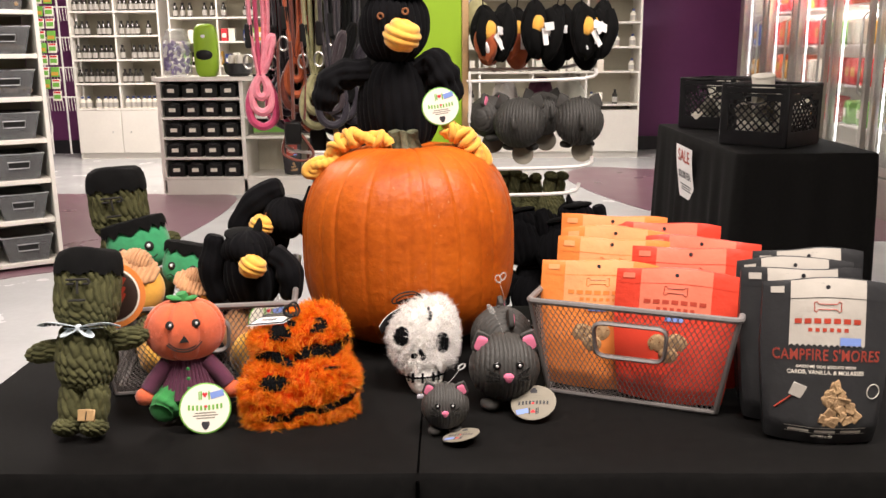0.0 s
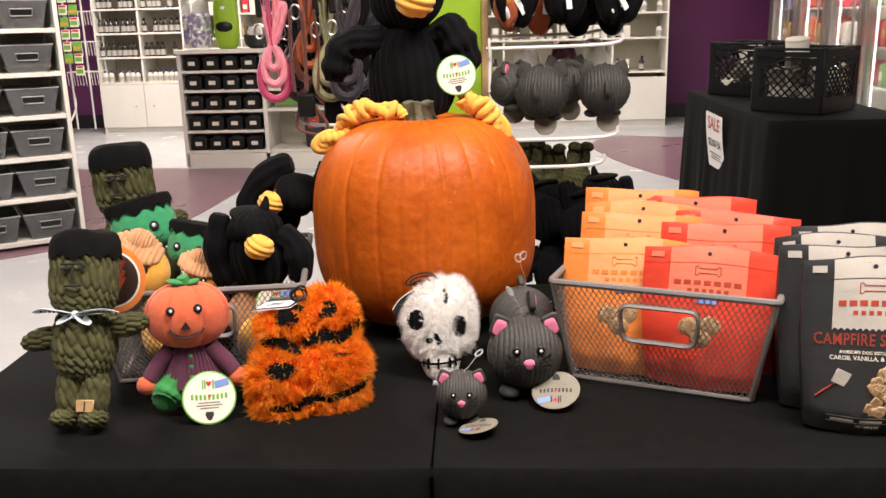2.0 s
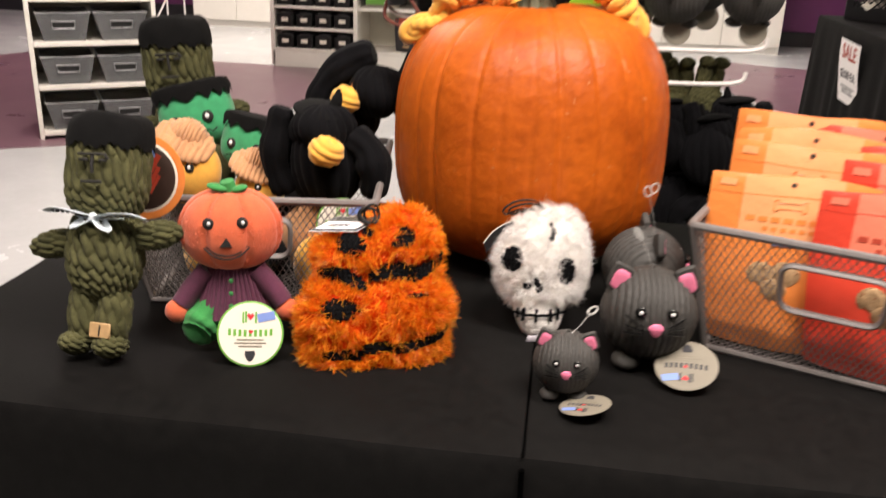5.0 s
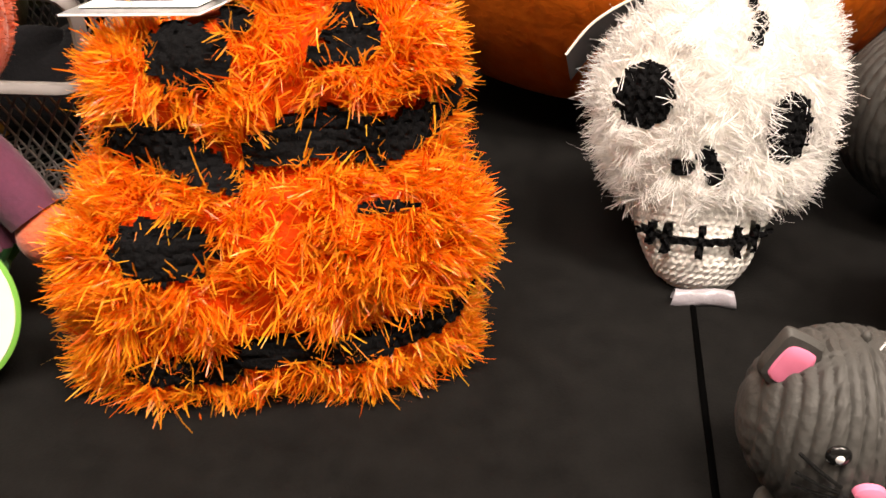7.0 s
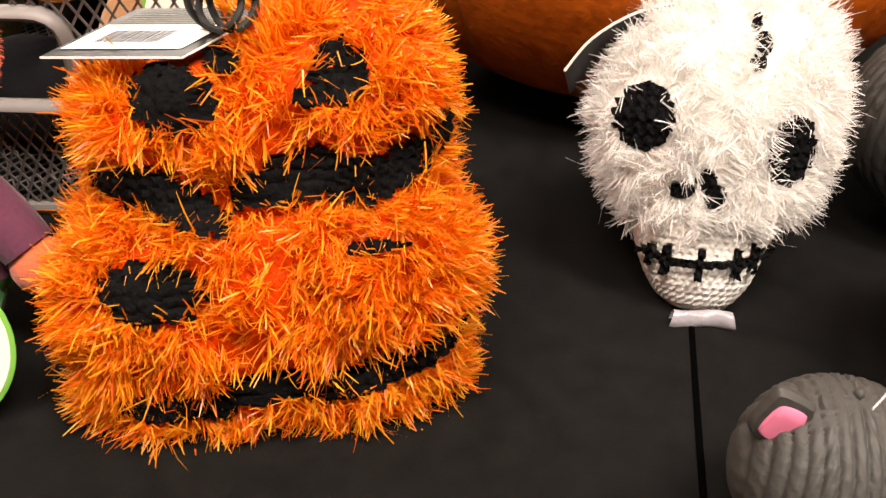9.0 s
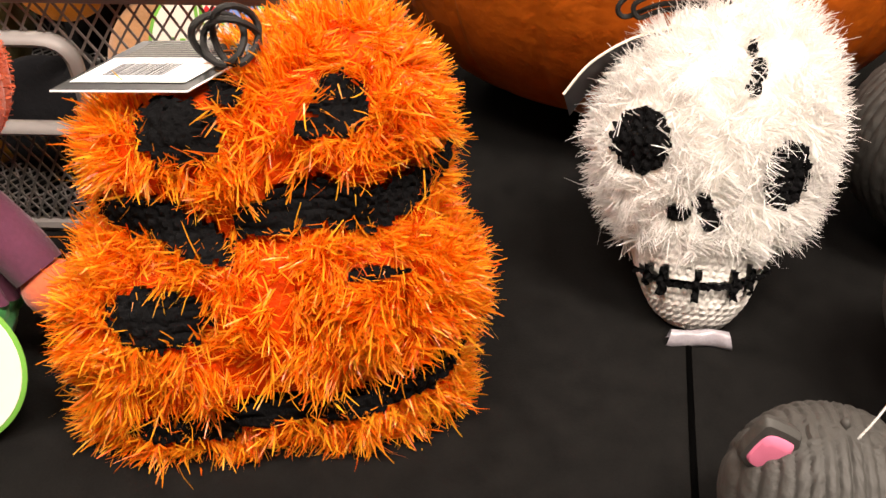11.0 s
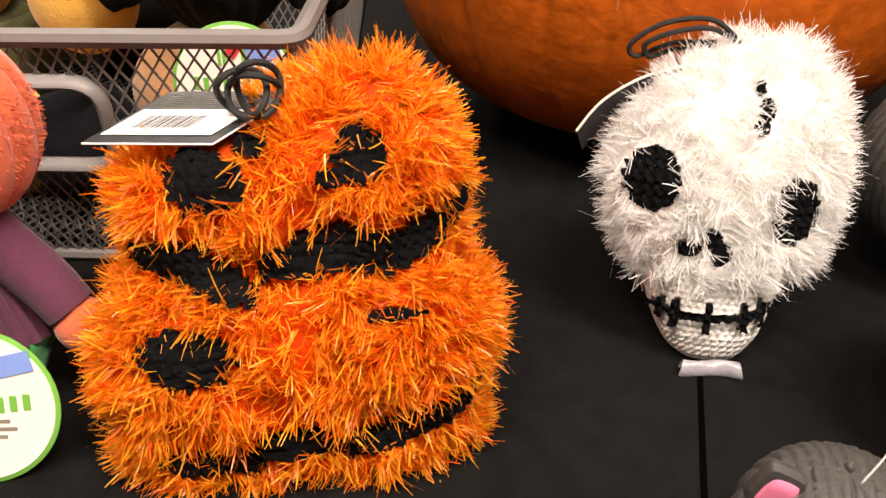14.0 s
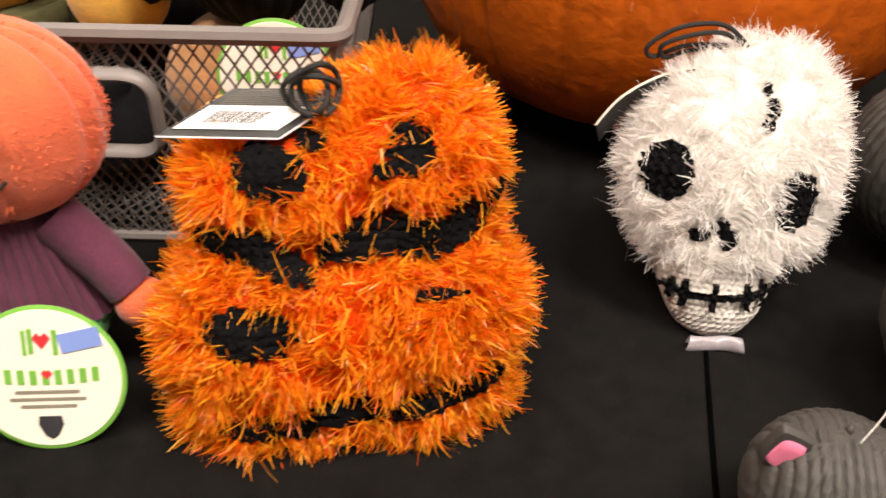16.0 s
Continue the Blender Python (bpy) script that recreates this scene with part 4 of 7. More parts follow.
def ribbed_cat(m, R, label, face=True, tail=False, feet=True):
    """A round ribbed rubber cat: one mesh of ball, ears, feet, with painted eyes, nose and whiskers."""
    mb = MB()
    rib = lambda u, v, D: -R * 0.030 * np.exp(-(np.sin(D[..., 0] * 24 * (1 + 0.12 * D[..., 2] ** 2) + 0.22 * np.sin(v * 6)) / 0.50) ** 2) + R * 0.005 * np.sin(34 * v + 11 * np.sin(9 * D[..., 0]))
    mb.blob((0, 0, R * 1.10), (R, R * 0.97, R * 0.98), nu=300, nv=80, disp=rib)
    mb.blob((0, R * 0.10, R * 2.07), (R * 0.05, R * 0.06, R * 0.07), nu=14, nv=8)
    for sx in (-1, 1):
        if feet:
            mb.blob((sx * R * 0.42, -R * 0.36, R * 0.16), (R * 0.30, R * 0.36, R * 0.17), nu=24, nv=12)
        # ears: leaf-shaped shells with a pink hollow
        for k, (s, off, mi) in enumerate(((1.0, 0.0, 0), (0.72, -0.075, 1))):
            n = 14
            cx, cz = sx * R * 0.66, R * 1.80
            tip = np.array([sx * R * 0.13, 0, R * 0.50]) * s
            bx = np.array([R * 0.27, 0, -sx * R * 0.16]) * s
            ring = []
            for a in np.linspace(0, 2 * np.pi, 28, endpoint=False):
                w, h = math.cos(a), math.sin(a)
                hh = h if h < 0 else h
                px = bx * w * (1 - (0.66, 0.52)[k] * max(0, h)) + tip * (hh * (0.62, 0.56)[k] + 0.25)
                ring.append(px)
            ring = np.array(ring)
            c0 = np.array([cx, -R * 0.12 + off * R, cz])
            th = R * (0.085 if k == 0 else 0.03)
            layers = [c0 + ring * q + np.array([0, y, 0]) for q, y in ((0.55, -th), (0.9, -th * 0.8), (1.0, 0), (0.92, th), (0.4, th * 1.4))]
            mb.grid(np.array(layers), cv=True, mi=mi)
            b = mb.n - 5 * 28
            mb.f += [tuple(b + i for i in range(28)), tuple(b + 4 * 28 + i for i in range(28))]
            mb.m += [mi, mi]
    if tail:
        mb.tube([(0, R * 0.85, R * 0.9), (0.02 * R, R * 1.05, R * 1.1), (0.05 * R, R * 1.0, R * 1.5)], [R * 0.14, R * 0.12, R * 0.07], 12, smooth=5)
    if face:
        surf = lambda x, z: (x * R, -R * 1.0 * math.sqrt(max(0.02, 1 - x * x - (z - 1.1) ** 2)), z * R)
        for sx in (-1, 1):
            x, y, z = surf(sx * 0.31, 1.46)
            mb.blob((x, y - R * 0.005, z), (R * 0.115, R * 0.06, R * 0.115), nu=20, nv=12, mi=2)
            mb.blob((x, y - R * 0.06, z + R * 0.008), (R * 0.04, R * 0.02, R * 0.045), nu=12, nv=8, mi=3)
            for dz, ang in ((0.12, 24), (0.0, 6), (-0.10, -10)):
                pts = [surf(sx * (0.24 + 0.36 * q), 1.12 + dz * 0.6 + math.tan(radians(ang)) * 0.36 * q) for q in np.linspace(0, 1, 6)]
                pts = [(p[0], p[1] - R * 0.026, p[2]) for p in pts]
                mb.tube(pts, R * 0.017, 6, mi=2)
        x, y, z = surf(0, 1.16)
        ring = [(R * 0.15 * math.cos(a) * (1 - 0.25 * (math.sin(a) < 0)), R * 0.115 * (math.sin(a) if math.sin(a) > 0 else 1.35 * math.sin(a) * (1 - 0.0))) for a in np.linspace(0, 2 * np.pi, 24, endpoint=False)]
        layers = [np.array([(x + px * q, y + yy, z + pz * q) for px, pz in ring]) for q, yy in ((1.0, R * 0.02), (0.95, -R * 0.05), (0.6, -R * 0.075), (0.05, -R * 0.08))]
        mb.grid(np.array(layers), cv=True, mi=1)
    return solid("rubber_cat", mb, [M_CAT, M_PINK, M_BLKGLOSS, M_WHITEDOT], m, label, "dog toy", group="ribbed rubber cats")


def tag_pin(m, h, label="clear plastic hang-tag pin", head="ring"):
    """A thin plastic filament that ends in a ring, a pair of rings or a flat paddle."""
    mb = MB()
    mb.tube([(0, 0, 0), (-0.003, 0, h * 0.5), (-0.009, 0, h)], 0.00045, 6, smooth=5)
    if head == "paddle":
        mb.blob((-0.0125, 0, h + 0.0075), (0.0042, 0.0016, 0.0095), rot=(0, -24, 0), nu=20, nv=14)
    for k in range({"ring": 1, "pair": 2, "paddle": 0}[head]):
        cx, cz, tilt = -0.011 + 0.0085 * k, h + 0.0065 + 0.003 * k, (-0.3, 0.45)[k]
        ring = [(0.0046 * math.cos(q), 0.0066 * math.sin(q)) for q in np.linspace(0, 2 * np.pi, 18, endpoint=False)]
        mb.tube([(cx + x * math.cos(tilt) + z * math.sin(tilt), 0.001 * k, cz - x * math.sin(tilt) + z * math.cos(tilt)) for x, z in ring], 0.0014, 6, closed=True)
    return solid("tag_pin", mb, M_CLEAR, m, label, "tag pin", group="tag pins")


R1, R2 = 0.0555, 0.0352
ribbed_cat(pose(0.107, 1.312, TOP, 0, 0, 4), R1, "large ribbed grey rubber cat with pink ears and nose")
ribbed_cat(pose(0.0155, 1.212, TOP, 0, 0, 1), R2, "small ribbed grey rubber cat with pink ears and nose")
ribbed_cat(pose(0.110, 1.455, TOP, 0, 0, 100), R1, "large ribbed grey rubber cat turned sideways behind another")
round_card(pose(0.149, 1.262, TOP + 0.0215, 24, -12, 3) @ pose(0, 0, 0, 0, 0, 166), 0.0345, "round kraft card tag lying against the cat", M_CARDDIM, M_CARDDIM, ink=M_INK)
round_card(pose(0.0385, 1.172, TOP + 0.0100, -7, -12, 0) @ pose(0, 0, 0, 0, 0, 160), 0.027, "round kraft card tag lying flat before the small cat", M_CARDDIM, M_CARDDIM, ink=M_INK)
tag_pin(pose(0.106, 1.312, TOP + 0.112, 0, -10, 0), 0.038, head="paddle")
tag_pin(pose(0.118, 1.44, TOP + 0.112, 0, -4, 10), 0.052, head="pair")
tag_pin(pose(0.0160, 1.207, TOP + 0.071, -66, 0, -52), 0.036)

# ---- wire baskets ----
def quad_pt(c, u, v):
    c = [np.array(q, float) for q in c]
    return (c[0] * (1 - u) + c[1] * u) * (1 - v) + (c[3] * (1 - u) + c[2] * u) * v


def diamond_panel(c, w, h, pitch=0.0088, hole=None):
    """Expanded-metal sheet between four corners: crossing strips with diamond gaps, left out inside the hole (u0, u1, v0, v1)."""
    mb = MB()
    k = 0.62
    nrm = np.cross(np.array(c[1], float) - c[0], np.array(c[3], float) - c[0])
    nrm /= np.linalg.norm(nrm)
    for sg in (1, -1):
        for off in np.arange(-h / k - w, w + h / k, pitch):
            pts = []
            for z in np.linspace(0, h, 15):
                x = off + sg * z * k + (0 if sg > 0 else h * k)
                pts.append((x / w, z / h))
            run = []
            for (u0, v0), (u1, v1) in zip(pts[:-1], pts[1:]):
                um, vm = (u0 + u1) / 2, (v0 + v1) / 2
                if 0 <= um <= 1 and not (hole and hole[0] < um < hole[1] and hole[2] < vm < hole[3]):
                    a, b = quad_pt(c, min(max(u0, 0), 1), v0), quad_pt(c, min(max(u1, 0), 1), v1)
                    d = b - a
                    d = d / (np.linalg.norm(d) + 1e-9)
                    s = np.cross(nrm, d) * 0.00055
                    q = nrm * 0.0004 * sg
                    mb.add([a - s + q, a + s + q, b + s + q, b - s + q, a - s - q, a + s - q, b + s - q, b - s - q], [(0, 1, 2, 3), (7, 6, 5, 4), (0, 4, 5, 1), (3, 2, 6, 7), (0, 3, 7, 4), (1, 5, 6, 2)])
    return mb


def wire_basket(m, label, D=0.33, W=0.322, H=0.15):
    bk = thing("wire_basket", m, label, "basket", group="wire baskets")
    w0, ins = W / 2 - 0.028, 0.022
    bot = [(-w0, ins * 0, 0.004), (w0, 0, 0.004), (w0, D - 2 * ins, 0.004), (-w0, D - 2 * ins, 0.004)]
    top = [(-W / 2, -ins, H), (W / 2, -ins, H), (W / 2, D - ins, H), (-W / 2, D - ins, H)]
    for k in range(4):
        q = [bot[k], bot[(k + 1) % 4], top[(k + 1) % 4], top[k]]
        wd = np.linalg.norm(np.array(q[2]) - q[3])
        hole = (0.33, 0.67, 0.49, 0.83) if k % 2 == 0 else None
        part("mesh_panel", diamond_panel(q, wd, H, hole=hole), M_WIRE, bk, smooth=False)
    part("mesh_panel", diamond_panel(bot, 2 * w0, D - 2 * ins), M_WIRE, bk, smooth=False)

    def loop(c, r, rc, flat=1.0):
        P = []
        for k in range(4):
            p, a, b = (np.array(c[j], float) for j in (k, k - 1, (k + 1) % 4))
            da, db = (a - p) / np.linalg.norm(a - p), (b - p) / np.linalg.norm(b - p)
            for s in np.linspace(0, 1, 6):
                P.append(p + da * rc * (1 - s) ** 2 + db * rc * s ** 2)
        return MB().tube(P, r, 8, closed=True, flat=flat)

    part("top_rim", loop(top, 0.0052, 0.010), M_WIRE, bk)
    part("bottom_rim", loop(bot, 0.0042, 0.008), M_WIRE, bk)
    for k in range(4):
        cen = np.array([0, D / 2 - ins, 0])
        ends = [np.array(p) + (cen - np.array(p)) * np.array([1, 1, 0]) * f for p, f in ((bot[k], 0.012), (top[k], 0.014))]
        part("corner_post", MB().tube(ends, 0.0040, 8), M_WIRE, bk)
    for k in (0, 2):
        q = [bot[k], bot[(k + 1) % 4], top[(k + 1) % 4], top[k]]
        c = [quad_pt(q, u, v) + np.array([0, -0.003 if k == 0 else 0.003, 0]) for u, v in ((0.32, 0.48), (0.68, 0.48), (0.68, 0.84), (0.32, 0.84))]
        part("handle_frame", loop(c, 0.0055, 0.016, 0.6), M_WIRE, bk, "grey oblong handle frame")
    return bk


wire_basket(pose(-0.3905, 1.3635, TOP, 0, 0, 8.5), "grey wire-mesh basket heaped with plush toys")
wire_basket(pose(0.3032, 1.3092, TOP, 0, 0, -21), "grey wire-mesh basket filled with treat pouches", D=0.29, W=0.319, H=0.159)


# ---- plush dolls, each one plain mesh ----
def knit(u, v, amp, ru, rv, p1=0.0088, p2=0.020):
    """Fat slanting strands laid side by side: height above the core. ru, rv: the radii that turn the angles into metres."""
    A, B = u * ru, v * rv
    c1 = (A + 0.8 * B) / (1.28 * p1)
    i = np.floor(c1)
    f1 = c1 - i - 0.5
    c2 = (B - 0.8 * A) / (1.28 * p2) + 0.5 * i
    f2 = c2 - np.floor(c2) - 0.5
    return amp * np.sqrt(np.clip(1 - (f1 / 0.5) ** 2, 0, 1)) * np.sqrt(np.clip(1 - np.abs(2 * f2) ** 3, 0, 1)) - amp * 0.5


def rope_doll(m, label, s=1.0, wooden=True):
    """A flat-headed doll of thick knotted rope with a black felt cap."""
    mb = MB()
    k1 = lambda u, v, D: knit(u, v, 0.0052, 0.042, 0.050)
    k2 = lambda u, v, D: knit(u, v, 0.0052, 0.040, 0.050)
    k3 = lambda u, v, D: knit(u, v, 0.0040, 0.017, 0.026)
    mb.blob((-0.004, 0, 0.208), (0.046, 0.032, 0.056), nu=200, nv=120, e=0.8, e2=0.62, disp=k1)
    mb.blob((0, 0, 0.118), (0.043, 0.030, 0.056), nu=200, nv=120, e=0.85, e2=0.8, disp=k2)
    mb.blob((0, 0.002, 0.156), (0.024, 0.020, 0.016), nu=48, nv=20, disp=k3)
    for sx in (-1, 1):
        mb.blob((sx * 0.060, -0.002, 0.130 + 0.010 * sx), (0.032, 0.0145, 0.0150), rot=(0, -14, 0), nu=72, nv=56, disp=k3)
        mb.blob((sx * 0.0175, -0.002, 0.044), (0.0185, 0.018, 0.037), rot=(0, sx * 3, 0), nu=72, nv=56, disp=k3, e2=0.8)
        mb.blob((sx * 0.0205, -0.010, 0.012), (0.018, 0.022, 0.0125), nu=72, nv=48, disp=k3)
    # felt cap with a ragged hem
    jag = lambda u: 0.231 + 0.003 * np.sin(u * 9) + 0.0045 * np.abs(np.sin(u * 17 + 1))
    th = np.linspace(0, 2 * np.pi, 120, endpoint=False)
    pw = lambda a, p: np.sign(a) * np.abs(a) ** p
    rows = []
    for f, rr in ((0.0, 1.06), (0.25, 1.075), (0.6, 1.05), (0.85, 0.97), (0.97, 0.82), (1.0, 0.4), (1.003, 0.02)):
        z = jag(th) * (1 - f) + 0.272 * f + 0.002 * np.sin(th * 3) * f
        rows.append(np.c_[-0.004 + 0.046 * rr * pw(np.cos(th), 0.8) * (1 - 0.05 * f), 0.033 * rr * pw(np.sin(th), 0.8), z])
    mb.grid(np.array(rows), cv=True, mi=1)
    # stitched brow, nose and mouth
    fy = -0.0372
    for a, b in (((-0.020, 0.223), (0.012, 0.224)), ((0.012, 0.224), (0.016, 0.219)), ((-0.003, 0.222), (-0.002, 0.203)), ((-0.014, 0.193), (0.010, 0.194)), ((-0.018, 0.217), (-0.008, 0.217)), ((0.006, 0.217), (0.014, 0.2175))):
        mb.tube([(a[0], fy, a[1]), ((a[0] + b[0]) / 2, fy - 0.0015, (a[1] + b[1]) / 2), (b[0], fy, b[1])], 0.0019, 6, mi=2)
    ob = solid("rope_doll", mb, [M_ROPE, M_BLACKFELT, M_THREAD], m @ Matrix.Scale(s, 4), label, "dog toy", group="knotted rope dolls")
    return ob


def ribbon_bow(m, label):
    bw = thing("ribbon_bow", m, label, "ribbon")
    part("band", MB().tube([(-0.030, 0.012, 0), (-0.022, -0.014, -0.001), (0, -0.0235, -0.002), (0.022, -0.014, 0), (0.030, 0.012, 0.001)], 0.007, 8, flat=0.18, smooth=6), M_SILVER, bw)
    for sx in (-1, 1):
        pts = [(0, -0.026, 0), (sx * 0.020, -0.030, 0.004), (sx * 0.042, -0.026, 0.006), (sx * 0.058, -0.020, 0.002)]
        tail = part("tail", MB().tube(pts, [0.004, 0.0095, 0.0110, 0.010], 8, flat=0.14, smooth=6), M_SILVER, bw)
        mb = MB()
        for q in range(5):
            mb.box((sx * (0.022 + q * 0.0065), -0.0318 + 0.0006 * q, 0.004), (0.0045, 0.0006, 0.0045), rot=(0, 0, sx * 6))
        part("print_block", mb, M_INK, tail, smooth=False)
        part("loop", MB().tube([(0, -0.026, -0.001), (sx * 0.012, -0.033, -0.010), (sx * 0.022, -0.030, -0.013), (sx * 0.012, -0.026, -0.004)], 0.004, 8, flat=0.3, smooth=5), M_SILVER, bw)
    part("knot", MB().blob((0, -0.028, -0.001), (0.006, 0.004, 0.006), nu=16, nv=10), M_SILVER, bw)
    return bw


FR = pose(-0.511, 1.190, TOP + 0.004) @ pose(0, 0, 0, 0, 0, -2) @ pose(0, 0, 0, -19, 0, 0)
rope_doll(FR, "olive green knotted rope doll with a black felt cap")
ribbon_bow(FR @ pose(0, -0.004, 0.155), "shiny pale ribbon bow with dark print round the rope doll")
wt = thing("wooden_tag", FR @ pose(0.014, -0.024, 0.030, 0, 0, -4), "small pale wooden tag tied to the doll's leg", "tag")
part("plate", MB().box((0, 0, 0), (0.026, 0.003, 0.017), bev=0.001), M_WOOD, wt)
part("cord", MB().tube([(0, -0.002, -0.006), (0.001, -0.0025, 0.006)], 0.0008, 6), M_THREAD, wt)
rope_doll(pose(-0.617, 1.715, TOP + 0.003) @ pose(0, 0, 0, -4, -4, 4), "olive green knotted rope doll standing in the basket", s=1.18)


def pumpkin_doll(m, label):
    mb = MB()
    lobes = lambda u, v, D: -0.0035 * np.exp(-((np.mod(u + np.pi / 2 + 0.42, 0.84) - 0.42) / 0.07) ** 2) * np.cos(v) - 0.006 * np.exp(-(np.cos(v) / 0.25) ** 2)
    mb.blob((0, 0.012, 0.140), (0.0585, 0.046, 0.048), nu=120, nv=48, e2=0.9, disp=lobes)
    # felt stem and leaf
    mb.tube([(0.000, 0.012, 0.184), (-0.002, 0.010, 0.196)], [0.010, 0.008], 12, mi=1)
    mb.blob((-0.012, 0.004, 0.190), (0.012, 0.010, 0.004), rot=(0, 14, 0), nu=20, nv=10, mi=1)
    mb.blob((0.012, 0.006, 0.188), (0.010, 0.009, 0.004), rot=(0, -14, 0), nu=20, nv=10, mi=1)
    for sx, z in ((-1, 0.157), (1, 0.158)):
        mb.blob((sx * 0.0185, -0.0305, z), (0.0062, 0.003, 0.0068), nu=20, nv=12, mi=2)
        mb.blob((sx * 0.0185 + 0.001, -0.0334, z + 0.001), (0.002, 0.001, 0.0022), nu=12, nv=8, mi=3)
    mb.prism([(-0.007, 0), (0.007, 0), (0.001, 0.011)], 0.003, pose(0, -0.0320, 0.131, 90, 0, 0), mi=2)
    mouth = [(-0.025, -0.0272, 0.128), (-0.014, -0.0322, 0.120), (0.0, -0.0340, 0.117), (0.014, -0.0322, 0.120), (0.025, -0.0272, 0.129)]
    mb.tube(mouth, 0.0009, 6, mi=2, smooth=6)
    mb.tube([(x * 0.9, y + 0.0008, z + 0.0035 - 3.0 * x * x) for x, y, z in mouth], 0.0008, 6, mi=2, smooth=6)
    # bell-shaped ribbed coat, green below
    ribs = 0.0024 * np.abs(np.sin(np.linspace(0, 2 * np.pi, 320, endpoint=False) * 20)) ** 0.7
    th = np.linspace(0, 2 * np.pi, 320, endpoint=False)
    prof = [(0.10, 0.022), (0.092, 0.028), (0.080, 0.033), (0.066, 0.038), (0.052, 0.043), (0.040, 0.047)]
    lower = [(0.040, 0.047), (0.034, 0.043), (0.026, 0.036), (0.018, 0.026)]
    for pr, mi in ((prof, 4), (lower, 5)):
        mb.grid(np.array([np.c_[(r + ribs) * np.cos(th), 0.008 + 0.72 * (r + ribs) * np.sin(th), np.full(320, z)] for z, r in pr]), cv=True, mi=mi)
    for sx in (-1, 1):
        mb.tube([(sx * 0.026, 0.004, 0.092), (sx * 0.046, 0.000, 0.070), (sx * 0.058, -0.004, 0.054)], [0.014, 0.013, 0.012], 16, mi=4, smooth=5)
        mb.blob((sx * 0.063, -0.006, 0.046), (0.014, 0.012, 0.014), nu=24, nv=16)
    for sx in (-1, 0.5):
        mb.tube([(sx * 0.016, 0.006, 0.050), (sx * 0.028, -0.002, 0.036), (sx * 0.037, -0.010, 0.026), (sx * 0.041, -0.016, 0.021), (sx * 0.042, -0.019, 0.020)], [0.021, 0.0225, 0.0215, 0.017, 0.006], 48, mi=5, smooth=5, rib=0.10)
    for z in (0.088, 0.074, 0.060):
        mb.blob((0.002, -0.0235 - (0.088 - z) * 0.25, z), (0.0028, 0.0016, 0.0028), nu=12, nv=8, mi=1)
    hd = np.random.RandomState(31).normal(0, 1, (7000, 3))
    hd /= np.linalg.norm(hd, axis=1, keepdims=True)
    rt = hd * np.array([0.0580, 0.0456, 0.0470]) + np.array([0, 0.012, 0.140])
    keep = ~((hd[:, 1] < -0.5) & (((np.abs(np.abs(rt[:, 0]) - 0.0185) < 0.008) & (np.abs(rt[:, 2] - 0.157) < 0.009)) | ((np.abs(rt[:, 0]) < 0.028) & (rt[:, 2] < 0.142) & (rt[:, 2] > 0.114)))) & (hd[:, 2] < 0.93)
    pile = fuzz(rt[keep], hd[keep], 0.0028, 0.0005, droop=0.2, spread=0.9, seed=33)
    mb.add(np.concatenate(pile.v), pile.f, 0)
    return solid("pumpkin_head_doll", mb, [M_SALMON, M_KELLY, M_THREAD, M_WHITEDOT, M_PURP, M_KELLY], m, label, "dog toy")


PD = pose(-0.371, 1.250, TOP, 0, 0, 14) @ pose(0, 0, 0, -3, 0, 0)
pumpkin_doll(PD, "plush doll with an orange pumpkin head and purple corduroy coat")
round_card(pose(-0.3375, 1.2140, TOP + 0.0345, 69, 2, 15), 0.0370, "round cream card tag with a green rim leaning on the doll", M_CARD, M_CARDGREEN)


def knotted_leg(mb, pts, r, mi):
    """A plush leg of two fat strands, wound with knots and ending in a folded loop."""
    P = curve_pts(pts, 12)
    k = len(P)
    T = np.gradient(P, axis=0)
    T /= np.linalg.norm(T, axis=1, keepdims=True)
    A = np.cross(T, [0, 0, 1.0])
    A /= np.linalg.norm(A, axis=1, keepdims=True)
    B = np.cross(T, A)
    w = np.linspace(0, 3.6 * np.pi, k)
    for ph in (0, math.pi):
        Q = P + (A * np.cos(w + ph)[:, None] + B * np.sin(w + ph)[:, None]) * r * 0.46
        mb.tube(Q, list(r * 0.66 * (1 + 0.10 * np.sin(np.arange(k) * 1.3 + ph))), 14, mi=mi)
    # wound knots
    th = np.linspace(0, 2 * np.pi, 26, endpoint=False)
    for f, tilt in ((0.16, 0.3), (0.40, -0.5), (0.47, 0.35), (0.54, -0.2), (0.62, 0.5)):
        i = int(f * (k - 1))
        ring = P[i] + r * 0.95 * (np.cos(th)[:, None] * A[i] + np.sin(th)[:, None] * B[i]) + T[i] * (tilt * r * np.sin(th + 3 * f))[:, None]
        mb.tube(ring, r * 0.42, 10, mi=mi, closed=True)
    # folded loop of a foot
    e = P[-1] - T[-1] * r * 0.7
    up = np.array([0, 0, 1.0]) - T[-1] * T[-1][2]
    up /= np.linalg.norm(up)
    for s2, rr2 in ((1.0, 0.62), (0.45, 0.55)):
        ring = e + r * s2 * (1.55 * np.cos(th)[:, None] * T[-1] + 0.72 * np.sin(th)[:, None] * up) + np.array([0, -0.35 * r * (1 - s2), 0])
        mb.tube(ring, r * rr2, 12, mi=mi, closed=True)


def beak(mb, c, r, rot=(0, 0, 0), mi=0):
    ribs = lambda u, v, D: 0.13 * r * np.abs(np.sin(D[..., 2] * 6.5 + D[..., 0] * 1.5)) + 0.05 * r * np.sin(3 * u + 1)
    mb.blob(c, (r * 1.08, r * 1.15, r * 0.92), rot=rot, nu=64, nv=48, disp=ribs, mi=mi)


